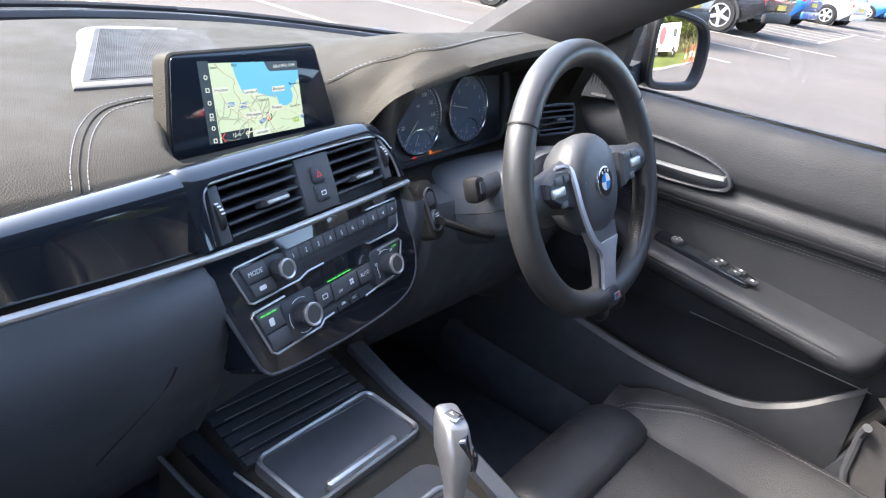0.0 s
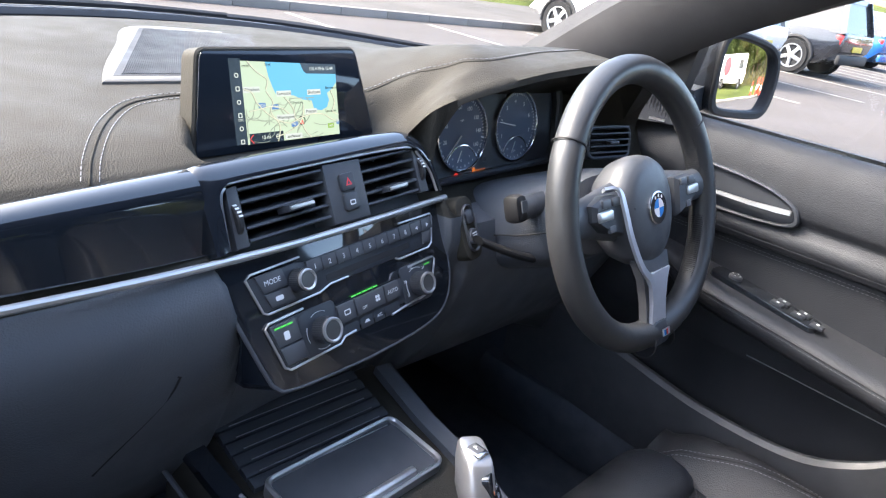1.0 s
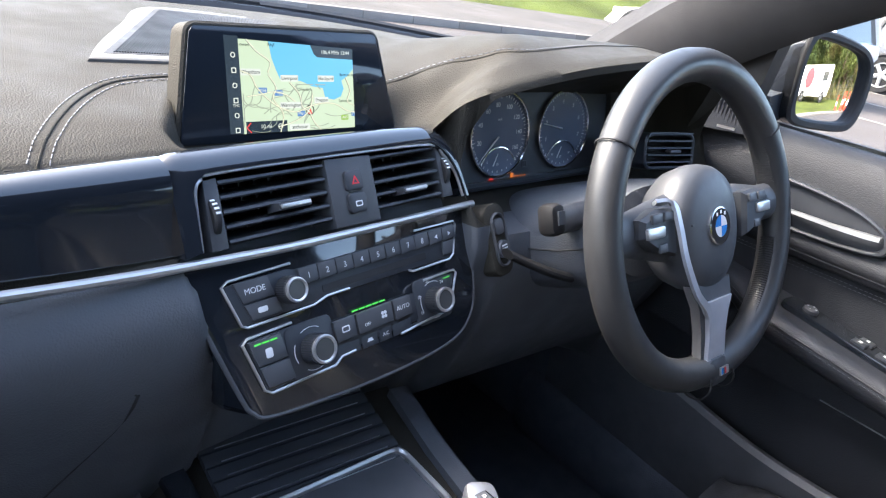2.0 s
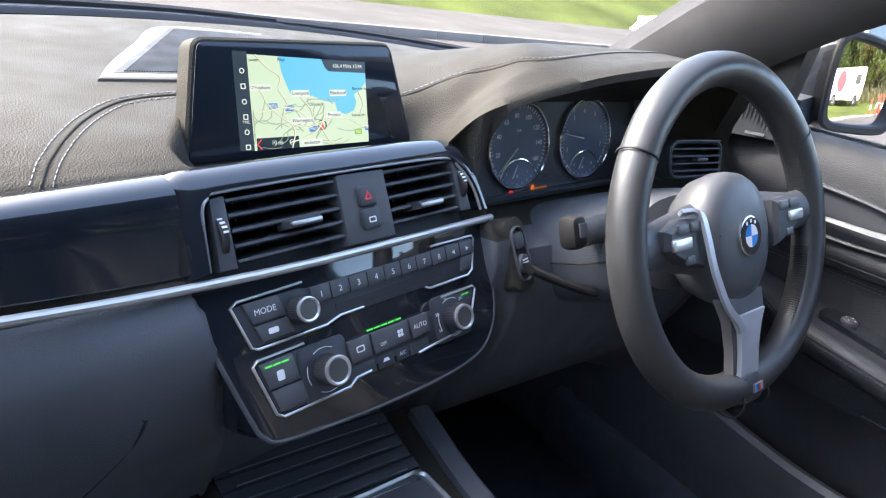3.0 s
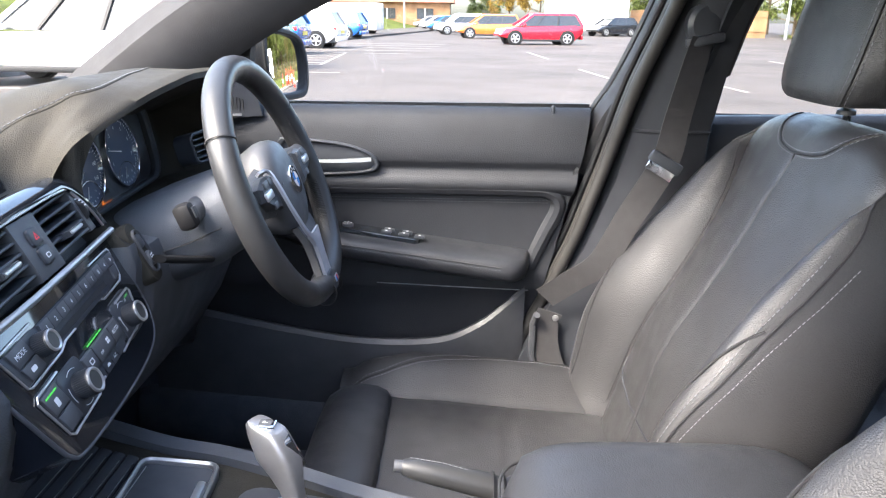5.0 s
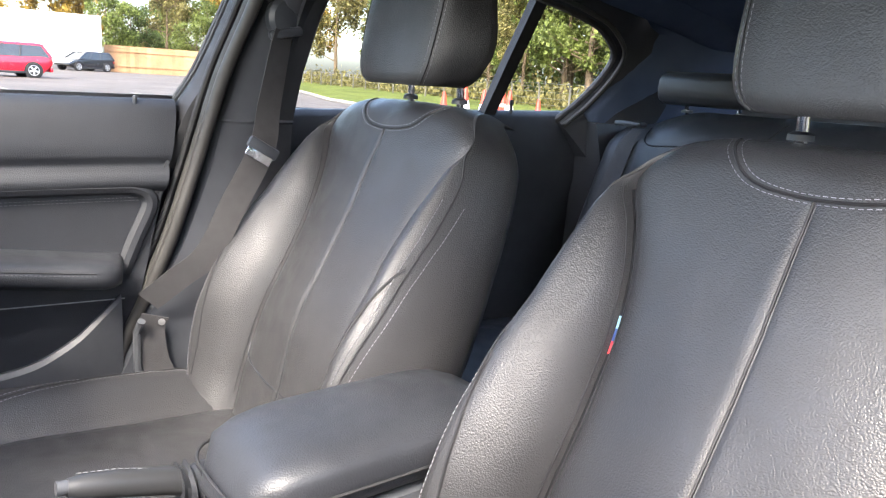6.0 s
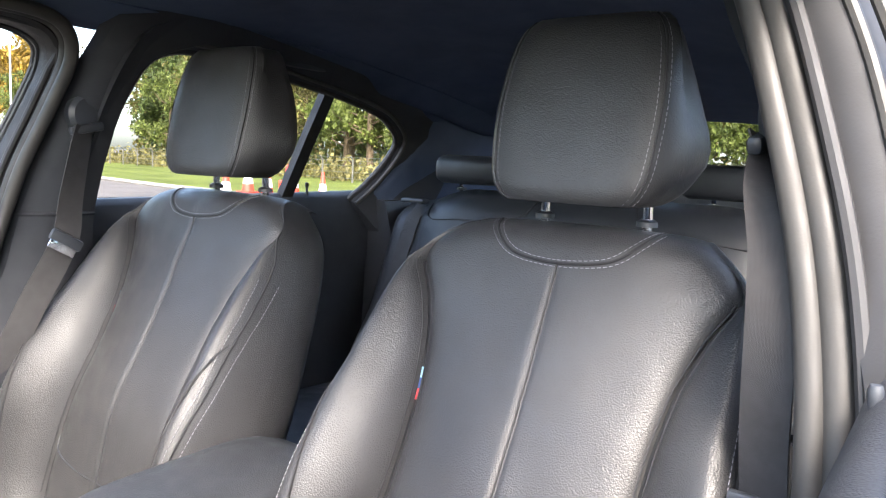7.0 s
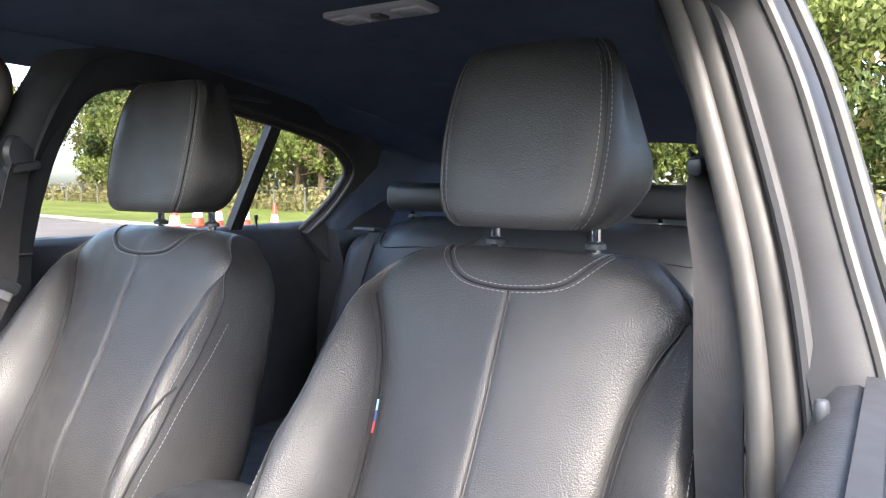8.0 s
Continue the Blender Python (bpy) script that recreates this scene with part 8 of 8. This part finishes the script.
# wooden fence beyond the trailer
WOOD = mat("brown_fence_wood", (0.26, 0.15, 0.08), 0.8, spec=0.2, bump=0.3, scale=30, vscale=1.0, vary=0.25, island=0.15)
fe = thing("wooden_fence", pose(60, -15, 0), "brown close-boarded wooden fence", "fence")
for k in range(34):
    p = Vector((60.5, -13.2, 0)).lerp(Vector((58.5, -23.0, 0)), k / 33) - Vector((60, -15, 0))
    part("board", box(0.30, 0.03, 2.0, (0, 0, 1.0), m=Matrix.Translation(p) @ Matrix.Rotation(math.atan2(-9.8, -2.0), 4, "Z")), WOOD, fe)
for z in (0.5, 1.6):
    part("rail", strip([Vector((60.45, -13.2, z)) - Vector((60, -15, 0)), Vector((58.45, -23.0, z)) - Vector((60, -15, 0))], (0, 0, 1), 0.09, 0.05), WOOD, fe)

# cones on the verge
CONE_RED = mat("orange_cone", (0.50, 0.030, 0.012), 0.5, vary=0.1, vscale=4)
CONE_WHITE = mat("white_cone_band", (0.75, 0.74, 0.72), 0.5, vary=0.1, vscale=4)
cone = thing("traffic_cone", pose(13.5, -10.2, 0.0), "orange and white traffic cone on the grass", "traffic cone", "cones on the verge")
part("base", box(0.40, 0.40, 0.05, (0, 0, 0.025), 0.02), CONE_RED, cone)
part("cone", lathe([(0.155, 0.04), (0.033, 0.78), (0.028, 0.79), (0.002, 0.79)], 24), CONE_RED, cone)
part("band", lathe([(0.128, 0.23), (0.092, 0.44)], 24), CONE_WHITE, cone, "white reflective band")
for x, y, z, r, s in ((13.2, -11.2, 0.10, 20, 1.0), (12.7, -11.6, 0.12, 40, 1.0), (13.6, -12.2, 0.14, 70, 0.95), (14.3, -11.5, 0.12, 10, 1.05), (12.1, -12.0, 0.12, 10, 0.8)):
    copy_thing(cone, pose(x, y, z, 0, 0, r) @ Matrix.Scale(s, 4))
copy_thing(cone, pose(13.3, -11.9, 0.30, 84, 0, 40))

# chain link fence with cranked concrete posts
POST = mat("grey_concrete_post", (0.10, 0.097, 0.085), 0.9, spec=0.1, vscale=3)
WIRE = mat("fence_wire", (0.12, 0.13, 0.12), 0.6, metal=0.5, vary=0.1)
cf = thing("wire_fence", pose(20, -18, 0.1), "low wire fence with cranked concrete posts", "fence")
for k in range(34):
    x, y = lerp(-14, 50, k / 33), lerp(-16.0, -24.5, k / 33)
    o = Vector((x, y, 0.1)) - Vector((20, -18, 0.1))
    part("post", tube([o, o + Vector((0, 0, 0.95)), o + Vector((0.0, 0.14, 1.12))], 0.04, 6), POST, cf)
wb = bmesh.new()
for z in (0.25, 0.5, 0.75, 0.95, 1.08):
    tube([Vector((-34, 2.0 + (0.12 if z > 1 else 0), z)), Vector((30, -6.5 + (0.12 if z > 1 else 0), z))], 0.008, 4, bm=wb)
part("wires", wb, WIRE, cf)["kind"] = "stuff"

# lamp posts
LAMP = mat("galvanised_steel", (0.38, 0.39, 0.40), 0.5, metal=0.6, vary=0.1, vscale=5)
for x, y, h in ((44, -18.6, 8.0), (52, -24.4, 10.0), (78, 6.5, 9.0)):
    lp = thing("street_lamp", pose(x, y, 0.2), "grey steel car park lamp post", "street lamp", "lamp posts")
    part("post", tube([(0, 0, 0), (0, 0, 1.2), (0, 0, 1.25), (0, 0, h)], [0.09, 0.09, 0.06, 0.045], 10), LAMP, lp)
    part("lamp_head", box(0.55, 0.18, 0.10, (0.22, 0, h), 0.03), LAMP, lp)

# low building far off
bd = thing("far_building", pose(95, 17, 0), "low brick building with a red-brown roof far off", "building")
part("wall", box(8, 30, 3.0, (0, 0, 1.5)), WOOD, bd)
part("roof", loft([[(-4.6, y, 3.0), (4.6, y, 3.0), (0, y, 5.2)] for y in (-15.5, 15.5)]), mat("roof_tiles", (0.32, 0.10, 0.06), 0.8, vscale=2, vary=0.2), bd)
for k in range(6):
    w = part("window", box(0.1, 2.0, 1.2, (-4.03, -12 + 4.6 * k, 1.7)), WINDOW_DARK, bd)
    part("window_frame", box(0.12, 0.08, 1.2, (-4.06, -12 + 4.6 * k, 1.7)), WHITE_P, w)

# ---- trees ----
BARK = mat("brown_bark", (0.10, 0.075, 0.05), 0.95, spec=0.1, bump=0.8, scale=15, vscale=3, vary=0.3, dist=0.03)


def leaf_mat(name, c):
    ma = mat(name, c, 0.6, spec=0.25, vary=0.35, vscale=0.8)
    nt = ma.node_tree
    b = nt.nodes["Principled BSDF"]
    ge = nt.nodes.new("ShaderNodeNewGeometry")
    r = nt.nodes.new("ShaderNodeMapRange")
    r.inputs["To Min"].default_value, r.inputs["To Max"].default_value = 0.55, 1.5
    nt.links.new(ge.outputs["Random Per Island"], r.inputs["Value"])
    old = b.inputs["Base Color"].links[0].from_socket
    sc = nt.nodes.new("ShaderNodeVectorMath")
    sc.operation = "SCALE"
    nt.links.new(old, sc.inputs[0])
    nt.links.new(r.outputs[0], sc.inputs["Scale"])
    nt.links.new(sc.outputs[0], b.inputs["Base Color"])
    tl = nt.nodes.new("ShaderNodeBsdfTranslucent")
    nt.links.new(sc.outputs[0], tl.inputs[0])
    mi = nt.nodes.new("ShaderNodeMixShader")
    mi.inputs[0].default_value = 0.35
    nt.links.new(b.outputs[0], mi.inputs[1])
    nt.links.new(tl.outputs[0], mi.inputs[2])
    nt.links.new(mi.outputs[0], nt.nodes["Material Output"].inputs[0])
    return ma


LEAVES = [leaf_mat("green_leaves", (0.090, 0.112, 0.026)), leaf_mat("olive_leaves", (0.120, 0.106, 0.036)), leaf_mat("yellow_leaves", (0.21, 0.135, 0.02)), leaf_mat("dark_green_leaves", (0.055, 0.076, 0.022))]


def tree(m, H, spread, leaf, seed, label, n=7000, size=0.24):
    rg = random.Random(seed)
    t = thing("tree", m, label, "tree", "trees round the car park")
    bm = bmesh.new()
    limbs = []
    tube([(0, 0, 0), (0.05, 0.02, H * 0.25), (-0.05, 0.06, H * 0.5), (0.03, 0, H * 0.85)], [0.20, 0.15, 0.10, 0.02], 7, bm=bm)
    for k in range(16):
        z0 = H * rg.uniform(0.14, 0.70)
        a = rg.uniform(0, 6.28)
        r = spread * rg.uniform(0.45, 1.0) * (1 - 0.55 * max(0, z0 / H - 0.35))
        tip = Vector((r * math.cos(a), r * math.sin(a), z0 + H * rg.uniform(0.06, 0.26)))
        mid = Vector((tip.x * 0.5, tip.y * 0.5, lerp(z0, tip.z, 0.35)))
        tube([(0, 0, z0), mid, tip], [0.065, 0.04, 0.012], 5, bm=bm)
        limbs.append((mid, tip))
    part("trunk", bm, BARK, t)
    clumps = []
    for mid, tip in limbs:
        for q in (0.55, 0.8, 1.0, 1.1):
            clumps.append((mid.lerp(tip, q) + Vector((rg.gauss(0, 0.25), rg.gauss(0, 0.25), rg.gauss(0, 0.25))), rg.uniform(0.45, 0.95) * spread * 0.30))
    for k in range(16):
        clumps.append((Vector((rg.gauss(0, spread * 0.33), rg.gauss(0, spread * 0.33), H * rg.uniform(0.45, 0.96))), rg.uniform(0.4, 0.9) * spread * 0.30))
    vs, fs = [], []
    for k in range(n):
        c, r = clumps[rg.randrange(len(clumps))]
        d = Vector((rg.gauss(0, 1), rg.gauss(0, 1), rg.gauss(0, 0.8)))
        d = d.normalized() * r * rg.uniform(0.35, 1.08)
        p = c + d
        if p.z < 0.25:
            continue
        q = Euler((rg.uniform(0, 6.28), rg.uniform(0, 6.28), rg.uniform(0, 6.28))).to_matrix()
        s = size * rg.uniform(0.55, 1.35)
        b = len(vs)
        vs += [p + q @ Vector(v) * s for v in ((-0.5, -0.18, 0), (0.1, -0.34, 0.06), (0.62, 0.0, 0), (0.1, 0.34, 0.06))]
        fs.append((b, b + 1, b + 2, b + 3))
    me = bpy.data.meshes.new("crown")
    me.from_pydata([tuple(v) for v in vs], [], fs)
    me.materials.append(LEAVES[leaf])
    cr = new("crown", me)
    cr.parent = t
    return t


kinds = [tree(pose(24, -27, 0.8), 9.0, 3.4, 0, 1, "broad green tree behind the wire fence"), tree(pose(29, -31, 0.8), 10.0, 3.6, 1, 2, "olive green tree with thinning leaves"),
         tree(pose(62, -29, 0.5), 10.5, 4.2, 2, 3, "yellow autumn tree beyond the car park", 7000, 0.32), tree(pose(14, -26, 0.8), 8.5, 3.3, 3, 4, "dark green tree behind the wire fence")]
rg = random.Random(11)
spots = []
for k in range(19):
    spots.append((lerp(-16, 48, k / 18) + rg.uniform(-0.8, 0.8), lerp(-22.5, -31.0, k / 18) + rg.uniform(-1.2, 0.8), rg.uniform(0.62, 0.92), rg.choice((0, 0, 1, 1, 3))))
for k in range(14):
    spots.append((lerp(-22, 60, k / 13) + rg.uniform(-1.5, 1.5), lerp(-29.0, -41.0, k / 13) + rg.uniform(-2, 2), rg.uniform(1.0, 1.35), rg.choice((0, 1, 3, 1))))
for x, y, s, kd in ((66.0, -14.5, 0.75, 0), (68.3, -17.0, 0.70, 3), (70.0, -20.6, 0.85, 1), (67.3, -23.4, 0.80, 0), (72.2, -12.3, 0.85, 2), (70, -34, 0.9, 2), (78, -31, 1.0, 2), (84, -24, 0.8, 0), (66, -22, 0.62, 0), (82, -8, 0.62, 2), (88, -5, 0.55, 2), (96, -3, 0.55, 0), (100, -2, 0.6, 3), (110, 8, 0.7, 1), (115, 22, 0.8, 3), (120, 34, 0.8, 1), (60, -26, 0.8, 0), (55, -30, 0.9, 1), (92, -40, 1.3, 2), (102, -30, 1.2, 0), (-24, -18, 1.0, 1), (-26, -10, 1.0, 0), (-28, -2, 1.1, 3), (-30, 8, 1.0, 0)):
    spots.append((x, y, s, kd))
for x, y, s, kd in spots:
    copy_thing(kinds[kd], pose(x, y, 0.5 if x < 60 and y < -15 else 0.0, 0, 0, rg.uniform(0, 360)) @ Matrix.Scale(s, 4))
# dense woodland edge behind the single trees
for wood, seed in ((LEAVES[0], 21), (LEAVES[1], 22), (LEAVES[3], 23)):
    wr2 = random.Random(seed)
    vs, fs = [], []
    for k in range(20000):
        t = wr2.random()
        x, y = lerp(-30, 66, t), lerp(-26.5, -39.0, t)
        lump = 9.0 + 2.2 * noise.noise(Vector((x * 0.16, seed, 0))) + 1.6 * noise.noise(Vector((x * 0.5, seed, 4)))
        z = 0.3 + lump * wr2.random() ** 0.8 * 1.15
        p = Vector((x, y - abs(wr2.gauss(0, 1.5)) + 0.8 * noise.noise(Vector((x * 0.4, z * 0.4, seed))), z))
        q = Euler((wr2.uniform(0, 6.28), wr2.uniform(0, 6.28), wr2.uniform(0, 6.28))).to_matrix()
        s = wr2.uniform(0.25, 0.62)
        b = len(vs)
        vs += [p + q @ Vector(v) * s for v in ((-0.5, -0.18, 0), (0.1, -0.34, 0.06), (0.62, 0.0, 0), (0.1, 0.34, 0.06))]
        fs.append((b, b + 1, b + 2, b + 3))
    me = bpy.data.meshes.new("woodland")
    me.from_pydata([tuple(v) for v in vs], [], fs)
    me.materials.append(wood)
    tagged(new("woodland", me), "dense mixed woodland behind the fence", "woodland", "", "stuff")
# rough growth under the trees
vs, fs = [], []
for k in range(9000):
    t = rg.random()
    x, y = lerp(-18, 54, t) + rg.gauss(0, 0.4), lerp(-16.6, -25.6, t) - abs(rg.gauss(0, 1.8))
    z = 0.2 + abs(rg.gauss(0, 0.45))
    q = Euler((rg.uniform(0, 6.28), rg.uniform(0, 6.28), rg.uniform(0, 6.28))).to_matrix()
    s = rg.uniform(0.12, 0.32)
    b = len(vs)
    p = Vector((x, y, z))
    vs += [p + q @ Vector(v) * s for v in ((-0.5, -0.18, 0), (0.1, -0.34, 0.06), (0.62, 0.0, 0), (0.1, 0.34, 0.06))]
    fs.append((b, b + 1, b + 2, b + 3))
me = bpy.data.meshes.new("undergrowth")
me.from_pydata([tuple(v) for v in vs], [], fs)
me.materials.append(LEAVES[1])
tagged(new("undergrowth", me), "rough olive undergrowth along the wire fence", "undergrowth", "", "stuff")
